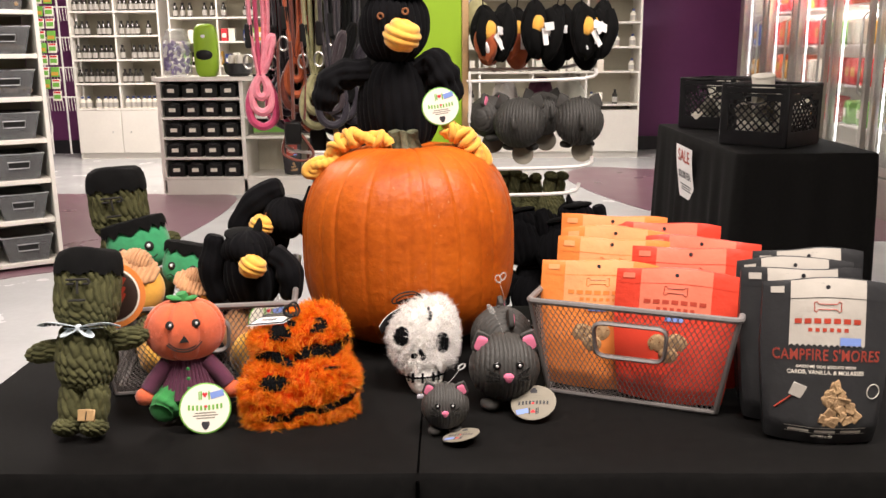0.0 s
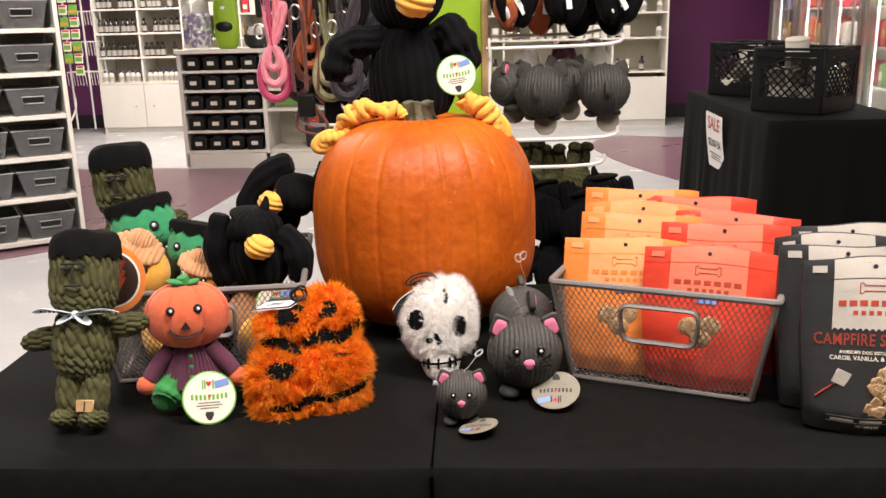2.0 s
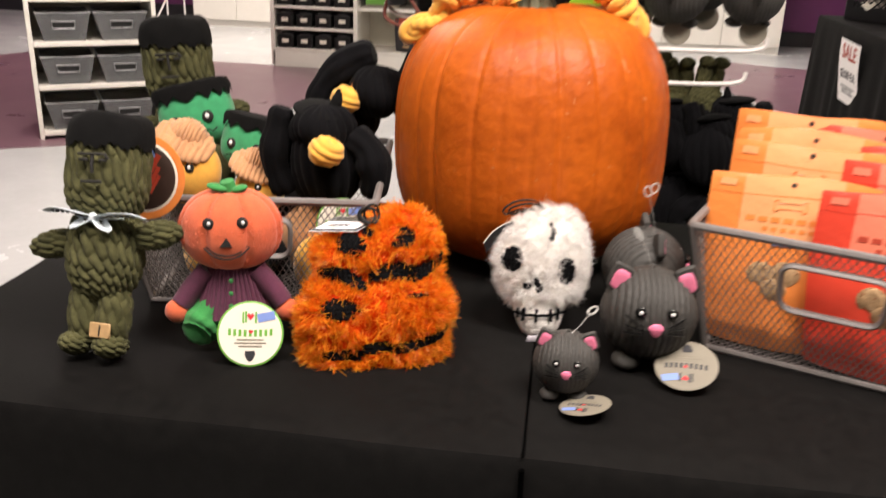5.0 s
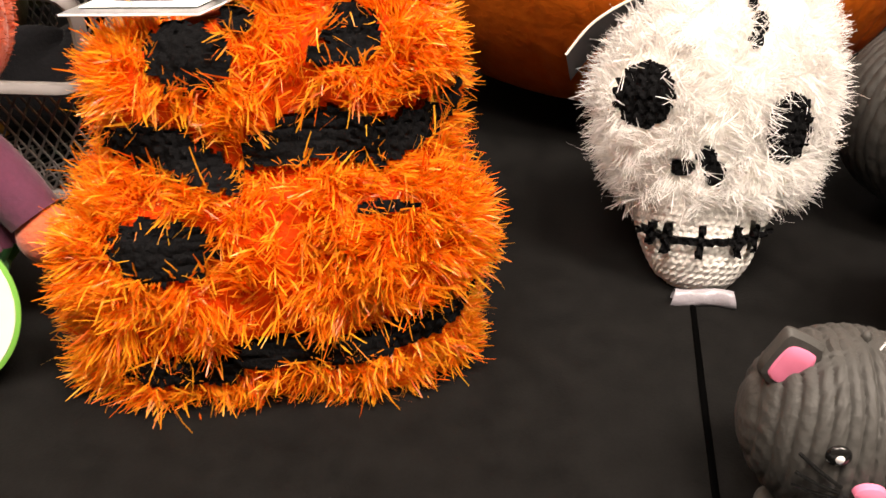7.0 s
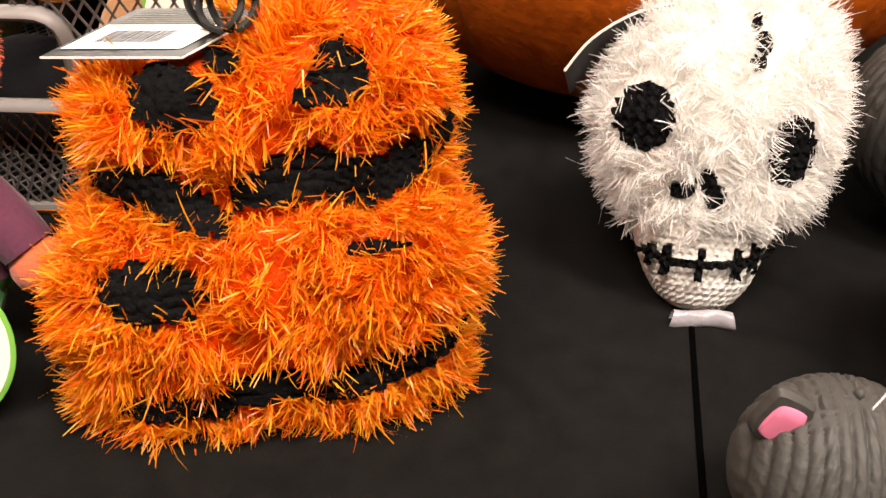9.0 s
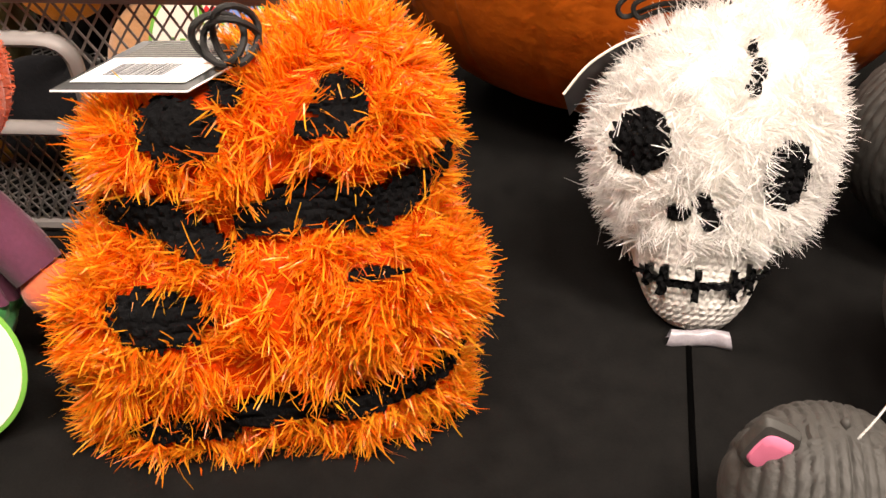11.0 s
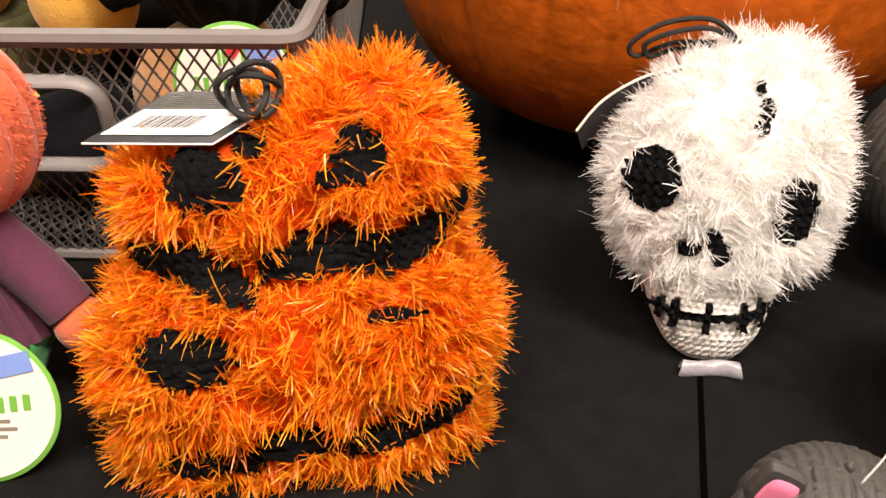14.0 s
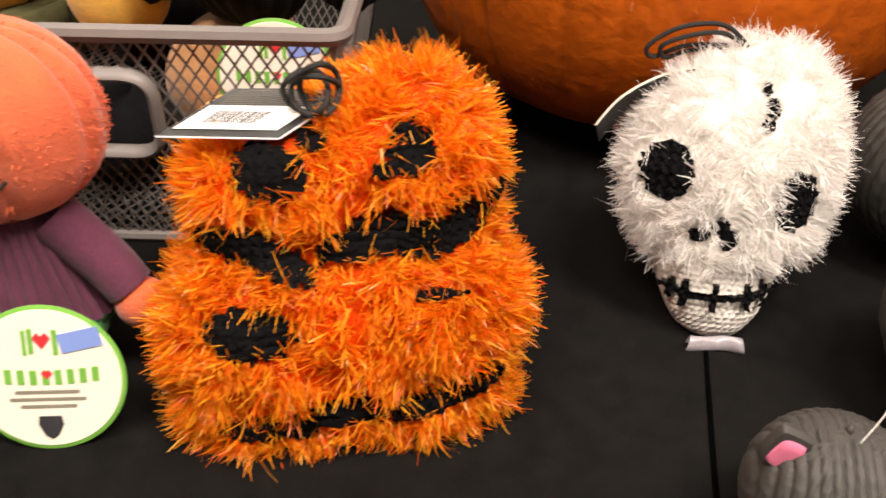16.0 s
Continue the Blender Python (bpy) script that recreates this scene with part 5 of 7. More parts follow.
def ring_eye(mb, c, r, mi):
    mb.tube([(c[0] + r * math.cos(a), c[1], c[2] + r * math.sin(a)) for a in np.linspace(0, 2 * np.pi, 12, endpoint=False)], r * 0.42, 6, closed=True, mi=mi)


CORDRIB = lambda u, v, D: 0.0046 * np.abs(np.sin(u * 13 + 0.5 * np.sin(3 * v))) * np.cos(v) + 0.004 * np.sin(3 * u + 2 * v) * np.cos(v)
CORDRIB2 = lambda u, v, D: 0.0036 * np.abs(np.sin(u * 9 + 0.4 * np.sin(3 * v))) * np.cos(v) + 0.004 * np.sin(3 * u + 2 * v) * np.cos(v)


def big_crow(m, label):
    mb = MB()
    mb.blob((0, 0.01, 0.083), (0.078, 0.062, 0.097), nu=150, nv=50, e2=0.85, disp=CORDRIB)
    mb.blob((-0.006, 0.004, 0.235), (0.064, 0.058, 0.068), nu=150, nv=40, e2=0.9, disp=CORDRIB)
    mb.blob((-0.002, 0.012, 0.302), (0.074, 0.066, 0.016), rot=(6, -4, 0), nu=48, nv=12, mi=2)
    mb.blob((0.0, 0.012, 0.325), (0.042, 0.04, 0.05), nu=40, nv=16, mi=2)
    # wings
    mb.tube([(-0.052, 0.0, 0.150), (-0.088, -0.004, 0.150), (-0.122, -0.008, 0.138), (-0.138, -0.012, 0.108), (-0.144, -0.012, 0.080)], [0.022, 0.024, 0.024, 0.023, 0.014], 40, smooth=7, rib=0.2)
    mb.tube([(0.048, 0.0, 0.150), (0.068, -0.012, 0.166), (0.084, -0.02, 0.148), (0.094, -0.018, 0.122), (0.088, -0.008, 0.100), (0.070, 0, 0.092)], [0.022, 0.026, 0.028, 0.028, 0.024, 0.014], 40, smooth=7, rib=0.2)
    ring_eye(mb, (-0.026, -0.057, 0.254), 0.0052, 1)
    ring_eye(mb, (0.020, -0.060, 0.262), 0.0052, 1)
    # knotted yellow legs over the pumpkin's shoulders
    legs = []
    for place, r in ((((-0.01, -0.095, 0.026), (-0.03, -0.095, 0.034), (-0.056, -0.095, 0.038), (-0.082, -0.095, 0.038), (-0.105, -0.095, 0.026), (-0.118, -0.095, 0.004), (-0.138, -0.095, -0.012), (-0.157, -0.095, -0.021)), 0.0150), (((0.09, -0.095, 0.053), (0.108, -0.095, 0.049), (0.125, -0.095, 0.04), (0.137, -0.095, 0.026), (0.149, -0.095, 0.01), (0.159, -0.095, -0.002)), 0.0160)):
        leg = MB()
        knotted_leg(leg, [(x, y, z - 0.003) for x, y, z in place], r, 0)
        legs.append(leg)
    crow = solid("plush_crow", mb, [M_CORD, M_BROWN, M_BLACKFELT], m, label, "dog toy", group="plush crows")
    for leg in legs:
        part("leg", leg, M_YELLOW, crow, "knotted yellow plush leg")
    nose = MB()
    beak(nose, (0.012, -0.062, 0.219), 0.030, (10, 8, 0))
    part("beak", nose, M_YELLOW, crow, "ribbed yellow plush beak")
    return crow


big_crow(pose(-0.078, 1.735, TOP + 0.352), "large black corduroy crow plush with yellow beak sitting on the pumpkin")
round_card(pose(0.006, 1.628, 1.187, 84, -8, 4), 0.0345, "round cream card tag with a green rim hanging on the crow", M_CARD, M_CARDGREEN)


def small_crow(m, label, pose_kind):
    mb, nose = MB(), MB()
    if pose_kind == 0:
        mb.blob((0, 0, 0.0), (0.056, 0.046, 0.070), nu=120, nv=36, disp=CORDRIB2)
        mb.blob((-0.004, -0.012, 0.052), (0.046, 0.040, 0.034), nu=110, nv=30, disp=CORDRIB2)
        mb.tube([(-0.058, -0.005, -0.045), (-0.072, -0.012, 0.0), (-0.068, -0.01, 0.05), (-0.062, -0.008, 0.078)], [0.020, 0.021, 0.018, 0.012], 32, smooth=6, rib=0.2)
        mb.tube([(0.040, -0.005, 0.040), (0.066, -0.012, 0.020), (0.076, -0.016, -0.015), (0.068, -0.01, -0.042)], [0.018, 0.022, 0.021, 0.014], 32, smooth=6, rib=0.2)
        mb.blob((-0.004, -0.008, 0.076), (0.042, 0.038, 0.010), rot=(8, 10, 0), nu=40, nv=10, mi=2)
        mb.tube([(0.012, -0.006, 0.078), (0.018, -0.004, 0.094), (0.020, -0.002, 0.108)], [0.010, 0.008, 0.002], 12, mi=2, smooth=4)
        beak(nose, (0.014, -0.056, 0.030), 0.0215, (0, 20, 0))
        ring_eye(mb, (-0.014, -0.052, 0.050), 0.0038, 1)
    else:
        mb.blob((0.034, -0.01, 0.008), (0.044, 0.040, 0.040), nu=110, nv=34, disp=CORDRIB2)
        mb.blob((-0.03, 0.01, -0.045), (0.06, 0.05, 0.045), nu=110, nv=34, disp=CORDRIB2)
        mb.tube([(-0.065, -0.005, -0.02), (-0.040, 0.0, 0.020), (0.0, 0.004, 0.054), (0.028, 0.004, 0.064)], [0.016, 0.023, 0.024, 0.014], 32, smooth=6, rib=0.2)
        mb.tube([(0.060, 0.0, 0.014), (0.076, 0.002, 0.036), (0.083, 0.002, 0.068)], [0.014, 0.010, 0.003], 16, smooth=6)
        mb.blob((-0.064, -0.02, -0.022), (0.018, 0.016, 0.014), nu=24, nv=12)
        mb.blob((0.072, -0.01, -0.016), (0.012, 0.012, 0.014), nu=24, nv=12)
        beak(nose, (-0.006, -0.044, 0.000), 0.0205, (0, 10, 0))
        ring_eye(mb, (0.032, -0.0465, 0.012), 0.004, 1)
        ring_eye(mb, (0.006, -0.040, 0.020), 0.0035, 1)
    crow = solid("plush_crow", mb, [M_CORD, M_BROWN, M_BLACKFELT], m, label, "dog toy", group="plush crows")
    part("beak", nose, M_YELLOW, crow, "ribbed yellow plush beak")
    return crow


small_crow(pose(-0.320, 1.478, 0.912) @ Matrix.Scale(0.92, 4), "small black corduroy crow plush with yellow beak in the basket", 0)
small_crow(pose(-0.334, 1.70, 0.963), "small black corduroy crow plush lying back with one wing raised", 1)


def green_plush(m, label, s):
    mb = MB()
    mb.blob((0, 0, 0), (0.056 * s, 0.034 * s, 0.046 * s), nu=72, nv=40, e=0.75, e2=0.7)
    th = np.linspace(0, 2 * np.pi, 140, endpoint=False)
    pw = lambda a, p: np.sign(a) * np.abs(a) ** p
    zig = np.abs(np.mod(th * 14 / (2 * np.pi), 1) - 0.5) * 0.030 * s
    rows = []
    for f, rr in ((0.0, 1.035), (0.5, 1.05), (0.85, 1.0), (0.98, 0.8), (1.0, 0.02)):
        rows.append(np.c_[0.056 * s * rr * pw(np.cos(th), 0.75), 0.034 * s * rr * pw(np.sin(th), 0.75), (0.021 * s + 0.8 * zig) * (1 - f) + 0.051 * s * f])
    mb.grid(np.array(rows), cv=True, mi=1)
    for sx in (-1, 1):
        mb.blob((sx * 0.024 * s, -0.0335 * s, -0.004 * s), (0.0085 * s, 0.003 * s, 0.0088 * s), nu=20, nv=12, mi=2)
        mb.blob((sx * 0.024 * s, -0.0365 * s, -0.003 * s), (0.0032 * s, 0.0012 * s, 0.0036 * s), nu=12, nv=8, mi=3)
    mb.tube([(x * s, -0.0345 * s, (-0.026 + 0.004 * (k % 2)) * s) for k, x in enumerate(np.linspace(-0.03, 0.034, 10))], 0.0011 * s, 6, mi=2)
    return solid("green_plush_head", mb, [M_GREENP, M_BLACKFELT, M_THREAD, M_WHITEDOT], m, label, "dog toy", group="green plush heads")


green_plush(pose(-0.572, 1.640, 0.926, -10, -14, 10), "green plush head with zigzag black felt hair in the basket", 1.04)
green_plush(pose(-0.458, 1.570, 0.906, -12, 8, -8), "small green plush head with zigzag black felt hair", 0.84)


def scarecrow_head(m, label, s, eye_x):
    mb = MB()
    mb.blob((0.010 * s, 0, -0.010 * s), (0.047 * s, 0.037 * s, 0.052 * s), nu=48, nv=30)
    ridge = lambda u, v, D: 0.0030 * np.abs(np.sin(D[..., 0] * 15))
    mb.blob((-0.004 * s, -0.010 * s, 0.036 * s), (0.043 * s, 0.034 * s, 0.009 * s), rot=(30, 10, 0), nu=120, nv=28, e=0.8, mi=1, disp=ridge)
    mb.blob((-0.004 * s, 0.004 * s, 0.046 * s), (0.026 * s, 0.024 * s, 0.018 * s), rot=(16, 6, 0), nu=80, nv=24, mi=1, disp=ridge)
    mb.blob((eye_x, -0.0345 * s, 0.006 * s), (0.007 * s, 0.003 * s, 0.009 * s), nu=16, nv=10, mi=2)
    mb.blob((eye_x, -0.038 * s, 0.008 * s), (0.0025 * s, 0.001 * s, 0.003 * s), nu=10, nv=8, mi=3)
    return solid("scarecrow_plush", mb, [M_YELLOW, M_TAN, M_THREAD, M_WHITEDOT], m, label, "dog toy", group="scarecrow plush toys")


scarecrow_head(pose(-0.536, 1.505, 0.888, 0, 14, 6), "yellow plush scarecrow head with a tan felt hat", 0.94, 0.016)
scarecrow_head(pose(-0.424, 1.480, 0.872, 0, 10, 10), "small yellow plush scarecrow head with a tan hat", 0.74, 0.008)
tg = thing("ring_tag", pose(-0.497, 1.308, 0.924, 80, 0, 2), "round dark brown card tag with cream ring and orange rim", "tag")
part("card", MB().lathe([(0.0505, 0), (0.051, 0.0004), (0.051, 0.001), (0.05, 0.0012)], 48), M_BAGORANGE, tg)
part("ring", MB().lathe([(0.0425, 0.0012), (0.042, 0.0015)], 48), M_CARD, tg)
part("face", MB().lathe([(0.0395, 0.0015), (0.039, 0.0018)], 48), mat("cocoa_print", (0.035, 0.018, 0.012), 0.5, bump=0), tg)
mb = MB()
for q, (x, y, w, h) in enumerate(((0.012, 0.014, 0.030, 0.007), (0.014, 0.003, 0.022, 0.005), (0.014, -0.008, 0.024, 0.004))):
    mb.box((x, y, 0.0019), (w, h, 0.0003), rot=(0, 0, 62))
part("print_block", mb, M_RUST, tg, smooth=False)
part("sticker", MB().box((0.006, 0.030, 0.0019), (0.014, 0.016, 0.0003), rot=(0, 0, 20)), M_BLUEPRINT, tg, smooth=False)
# soft toys low in the basket, seen through the wire
for k, (x, y, z, r, mm, lb) in enumerate(((-0.47, 1.43, 0.785, 0.045, M_YELLOW, "yellow plush toy deep in the wire basket"), (-0.40, 1.42, 0.79, 0.042, M_CORD, "black corduroy plush toy deep in the wire basket"), (-0.31, 1.43, 0.785, 0.05, M_YELLOW, "yellow plush toy deep in the wire basket"), (-0.35, 1.50, 0.80, 0.06, M_TAN, "tan plush toy deep in the wire basket"), (-0.51, 1.5, 0.8, 0.05, M_ROPE, "olive rope toy deep in the wire basket"), (-0.44, 1.58, 0.81, 0.06, M_BLACKFELT, "black felt toy deep in the wire basket"), (-0.56, 1.62, 0.84, 0.06, M_ROPE, "olive rope toy deep in the wire basket"))):
    lump = lambda u, v, D, k=k: 0.006 * np.sin(3 * u + k) * np.cos(2 * v + k)
    solid("plush_toy", MB().blob((0, 0, 0), (r, r * 0.7, r * 0.85), nu=40, nv=24, disp=lump), mm, pose(x, y, z, 10 * k, 20, 30 * k), lb, "dog toy")
round_card(pose(-0.275, 1.388, 0.855, 80, 0, 10), 0.034, "round cream card tag with a green rim inside the basket", M_CARD, M_CARDGREEN)

# ---- treat pouches ----
def pouch(m, film, panel, ink, label, group, W=0.150, H=0.245, T=0.030, full=False, bow=0.0, cookie=False):
    """A stand-up pouch: film body with sealed head, gusset foot, printed panel, bone mark, bars for the brand, price sticker, window."""
    ph = (m.translation.x * 37 + m.translation.y * 53) % 6.28

    def surf(x, z, side=-1):
        v = min(max(z / H, 0), 1)
        u = min(max(x / (W / 2), -1), 1)
        th = T * (1 - v) ** 0.55 * (0.35 + 0.65 * math.cos(u * math.pi / 2) ** 0.6) * (0.55 + 0.45 * min(1, v / 0.12)) if v < 1 else 0.0
        th += 0.0016 * (1 - abs(u)) + (0.0013 * math.sin(7 * u + 11 * v + ph) + 0.0009 * math.sin(15 * u - 23 * v + ph)) * (1 - v) * (1 - abs(u))
        wx = x * (0.84 + 0.16 * min(1.0, v / 0.6) ** 0.8)
        bend = bow * v * v + 0.003 * math.sin(u * 2.5 + ph) * v + 0.0022 * math.sin(u * 6 + 2 * ph) * v ** 3
        z = z + 0.0022 * math.sin(u * 3 + ph) * v ** 4 - 0.0035 * abs(u) ** 3 * v ** 6 - 0.005 * (1 - u * u) * (1 - v) ** 6 + 0.005 * (1 - v) ** 6
        return (wx, side * th + bend, z)

    def wrap(x, z):
        p = np.array(surf(x, z))
        a, b = np.array(surf(x + 0.002, z)) - p, np.array(surf(x, z + 0.002)) - p
        n = np.cross(a, b)
        n = n / (np.linalg.norm(n) + 1e-9)
        return tuple(p), tuple(n)

    def decal(x0, x1, z0, z1, lift=0.0006, wavy=0.0, nx=16, nz=8):
        G = np.zeros((nx, nz, 3))
        for i, x in enumerate(np.linspace(x0, x1, nx)):
            for j, z in enumerate(np.linspace(z0, z1, nz)):
                zz = z + (wavy * abs(math.sin((x - x0) / 0.0075 * math.pi)) if j == 0 else 0)
                p, n = wrap(x, zz)
                G[i, j] = np.array(p) + np.array(n) * lift
        return MB().grid(G)

    pc = thing("treat_pouch", m, label, "treat pouch", group)
    nx, nz = 26, 34
    G = np.array([[surf(x, z, -1) for z in np.linspace(0.0, H, nz)] for x in np.linspace(-W / 2, W / 2, nx)])
    B = np.array([[surf(x, z, 1) for z in np.linspace(0.0, H, nz)] for x in np.linspace(-W / 2, W / 2, nx)])
    mb = MB()
    mb.grid(G).grid(B, flip=True)
    mb.grid(np.stack([G[:, 0], 0.5 * (G[:, 0] + B[:, 0]) + np.array([0, 0, 0.004]), B[:, 0]], 1))
    for e in (0, -1):
        mb.grid(np.stack([G[e], B[e]], 1))
    mb.grid(np.stack([G[:, -1], B[:, -1]], 1))
    part("film_body", mb, film, pc)
    pn = part("printed_panel", decal(-W * 0.29, W * 0.29, H * (0.64 if cookie else 0.60), H * 0.995, wavy=0.0035, nx=60), panel, pc)
    part("seal_line", decal(-W / 2 * 0.99, W / 2 * 0.99, H * 0.885, H * 0.889, 0.0009, nz=2), film, pc)
    part("hang_hole", MB().lathe([(0.003, 0), (0.003, 0.0004)], 14, (0, surf(0, H * 0.955)[1] - 0.0016, H * 0.955), (90, 0, 0)), M_INK, pc)
    # bone outline
    pts = [(-0.012, 0.0035), (0.012, 0.0035), (0.0145, 0.007), (0.018, 0.0055), (0.0175, 0.0), (0.018, -0.0055), (0.0145, -0.007), (0.012, -0.0035), (-0.012, -0.0035), (-0.0145, -0.007), (-0.018, -0.0055), (-0.0175, 0), (-0.018, 0.0055), (-0.0145, 0.007)]
    ring = [np.array(wrap(x, H * 0.835 + z)[0]) + np.array(wrap(x, H * 0.835 + z)[1]) * 0.001 for x, z in pts]
    part("bone_mark", MB().tube(ring, 0.0006, 5, closed=True), ink, pc)
    mb = MB()
    for q in range(7):
        x = -W * 0.225 + q * W * 0.075
        a = decal(x - W * 0.027, x + W * 0.027, H * 0.738, H * 0.768, 0.0011, nx=3, nz=3)
        mb.add(np.concatenate(a.v), a.f)
    for q in range(6):
        x = -W * 0.13 + q * W * 0.055
        a = decal(x - W * 0.016, x + W * 0.016, H * 0.690, H * 0.712, 0.0011, nx=3, nz=3)
        mb.add(np.concatenate(a.v), a.f)
    part("brand_print", mb, ink, pc)
    part("price_sticker", decal(W * (-0.07 if cookie else 0.10), W * (0.08 if cookie else 0.26), H * 0.612, H * 0.658, 0.0014, nx=4, nz=3), M_BLUEPRINT, pc, "pale blue price sticker")
    fl = part("flag_patch", decal(-W * 0.44, -W * 0.34, H * 0.925, H * 0.965, 0.001, nx=4, nz=3), panel, pc)
    # biscuit window with pieces behind it
    rr = np.random.RandomState(int(abs(m.translation.x) * 1e4) % 997)
    if cookie:
        # a printed cluster of round speckled biscuits
        for q, (cx, cz, cr) in enumerate(((-0.015, 0.004, 0.0165), (0.013, 0.008, 0.0160), (0.001, -0.012, 0.0150))):
            p, n = wrap(cx - W * 0.03, H * 0.42 + cz)
            mb = MB().blob((p[0], p[1] - 0.0006, p[2]), (cr, 0.0022 + 0.0004 * q, cr * 0.93), nu=30, nv=16, disp=lambda u, v, D, q=q: 0.0007 * np.sin(5 * u + q) * np.cos(3 * v))
            ck = part("biscuit", mb, M_BISCUIT, pc, "round speckled biscuit print")
            mb = MB()
            for w in range(12):
                a, d = rr.rand() * 6.28, cr * 0.85 * rr.rand() ** 0.5
                mb.blob((p[0] + d * math.cos(a), p[1] - 0.0006 - 0.0022 * math.sqrt(max(0.05, 1 - (d / cr) ** 2)), p[2] + d * math.sin(a) * 0.93), (0.0013, 0.0006, 0.0012), nu=8, nv=6)
            part("speckle", mb, M_BROWN, ck, kind="stuff")
    else:
        mb = MB()
        for q in range(30):
            h = rr.rand() ** 1.3
            x, z = W * (0.10 + (rr.rand() - 0.5) * 0.40 * (1.05 - h)), H * (0.14 + 0.24 * h)
            p, n = wrap(x, z)
            mb.box(np.array(p) + np.array(n) * 0.0006, (0.012 + 0.006 * rr.rand(), 0.0022 + 0.0016 * rr.rand(), 0.010 + 0.004 * rr.rand()), rot=(rr.normal(0, 8), rr.rand() * 180, rr.normal(0, 8)), bev=0.0016)
        part("biscuit_window", mb, M_BISCUIT, pc, "window of small golden biscuits")
    if full:
        part("flavour_lettering", text_mesh("CAMPFIRE S'MORES", 0.0150, M_RUSTPRINT, lambda x, y: wrap(x * 1.04, H * 0.548 + y * 1.45), spread=1.08), None, pc)
        part("small_lettering", text_mesh("AWESOME DOG BISCUITS WITH", 0.0056, M_CARD, lambda x, y: wrap(x, H * 0.480 + y)), None, pc)
        part("small_lettering", text_mesh("CAROB, VANILLA, & MOLASSES", 0.0076, M_CARD, lambda x, y: wrap(x, H * 0.447 + y)), None, pc)
        part("small_lettering", text_mesh("NET WT 6 OZ", 0.0052, M_CARD, lambda x, y: wrap(x, H * 0.052 + y)), None, pc)
        p, n = wrap(-W * 0.22, H * 0.335)
        part("marshmallow_print", MB().box((p[0], p[1] - 0.0012, p[2]), (0.019, 0.0012, 0.019), rot=(0, 22, 0), bev=0.0008), M_BAGLIGHT, pc)
        a, b = wrap(-W * 0.27, H * 0.30)[0], wrap(-W * 0.41, H * 0.215)[0]
        part("stick_print", MB().tube([(a[0], a[1] - 0.001, a[2]), (b[0], b[1] - 0.001, b[2])], 0.0011, 6), M_RUST, pc)
        mb = MB()
        for q in range(3):
            c = decal(-W * 0.30 + q * W * 0.23, -W * 0.12 + q * W * 0.23, H * 0.083, H * 0.098, 0.0009, nx=4, nz=2)
            mb.add(np.concatenate(c.v), c.f)
        for z in (0.075, 0.112):
            c = decal(-W * 0.33, W * 0.38, H * z, H * z + 0.0007, 0.0009, nx=14, nz=2)
            mb.add(np.concatenate(c.v), c.f)
        part("print_block", mb, M_CARD, pc)
        part("round_seal", MB().tube([np.array(wrap(W * 0.40 + 0.009 * math.cos(q), H * 0.34 + 0.010 * math.sin(q))[0]) + np.array([0, -0.0012, 0]) for q in np.linspace(0, 2 * np.pi, 20, endpoint=False)], 0.0005, 5, closed=True), M_CARD, pc)
    return pc


# charcoal pouches standing in a row on the cloth
for k, (x, y, rz, rx, full) in enumerate(((0.545, 1.180, -9, -4, True), (0.536, 1.250, -3, -3, False), (0.548, 1.310, -5, -3, False), (0.592, 1.370, -4, -3, False))):
    pouch(pose(x, y, TOP, 0, 0, rz) @ pose(0, 0, 0, rx, 0, 0), M_BAGDARK, M_BAGLIGHT, M_RUST if k == 0 else M_INK, "charcoal treat pouch with a cream panel and biscuit window", "charcoal treat pouches", full=full, W=0.172, H=0.232)
# orange and red pouches leaning in the basket
BB = pose(0.3052, 1.3110, TOP + 0.006, 0, 0, -19)
for k, (x, y, z, rz, rx, c) in enumerate(((-0.064, 0.036, 0.0, 3, -6, 0), (0.058, 0.014, 0.0, -2, -6, 1), (-0.055, 0.105, 0.004, 2, -6, 0), (0.075, 0.080, 0.002, 3, -7, 1), (-0.058, 0.160, 0.012, 1, -4, 0), (0.085, 0.135, 0.008, -3, -6, 1), (0.020, 0.200, 0.018, 0, -4, 1), (-0.07, 0.215, 0.024, 2, -2, 0))):
    pouch(BB @ pose(x, y, z, 0, 0, rz) @ pose(0, 0, 0, rx, 0, 0), (M_BAGORANGE, M_BAGRED)[c], (M_BAGPEACH, M_BAGPINK)[c], (M_BAGORANGE, M_RUST)[c], ("bright orange treat pouch with a peach panel", "red treat pouch with a salmon panel")[c], ("orange treat pouches", "red treat pouches")[c], W=0.186, H=0.207 if k < 2 else 0.226, T=0.019, bow=0.01, cookie=True)

M_PAPERDIM = mat("grey_label_paper", (0.42, 0.40, 0.36), 0.6, var=0.1, bump=0.05)


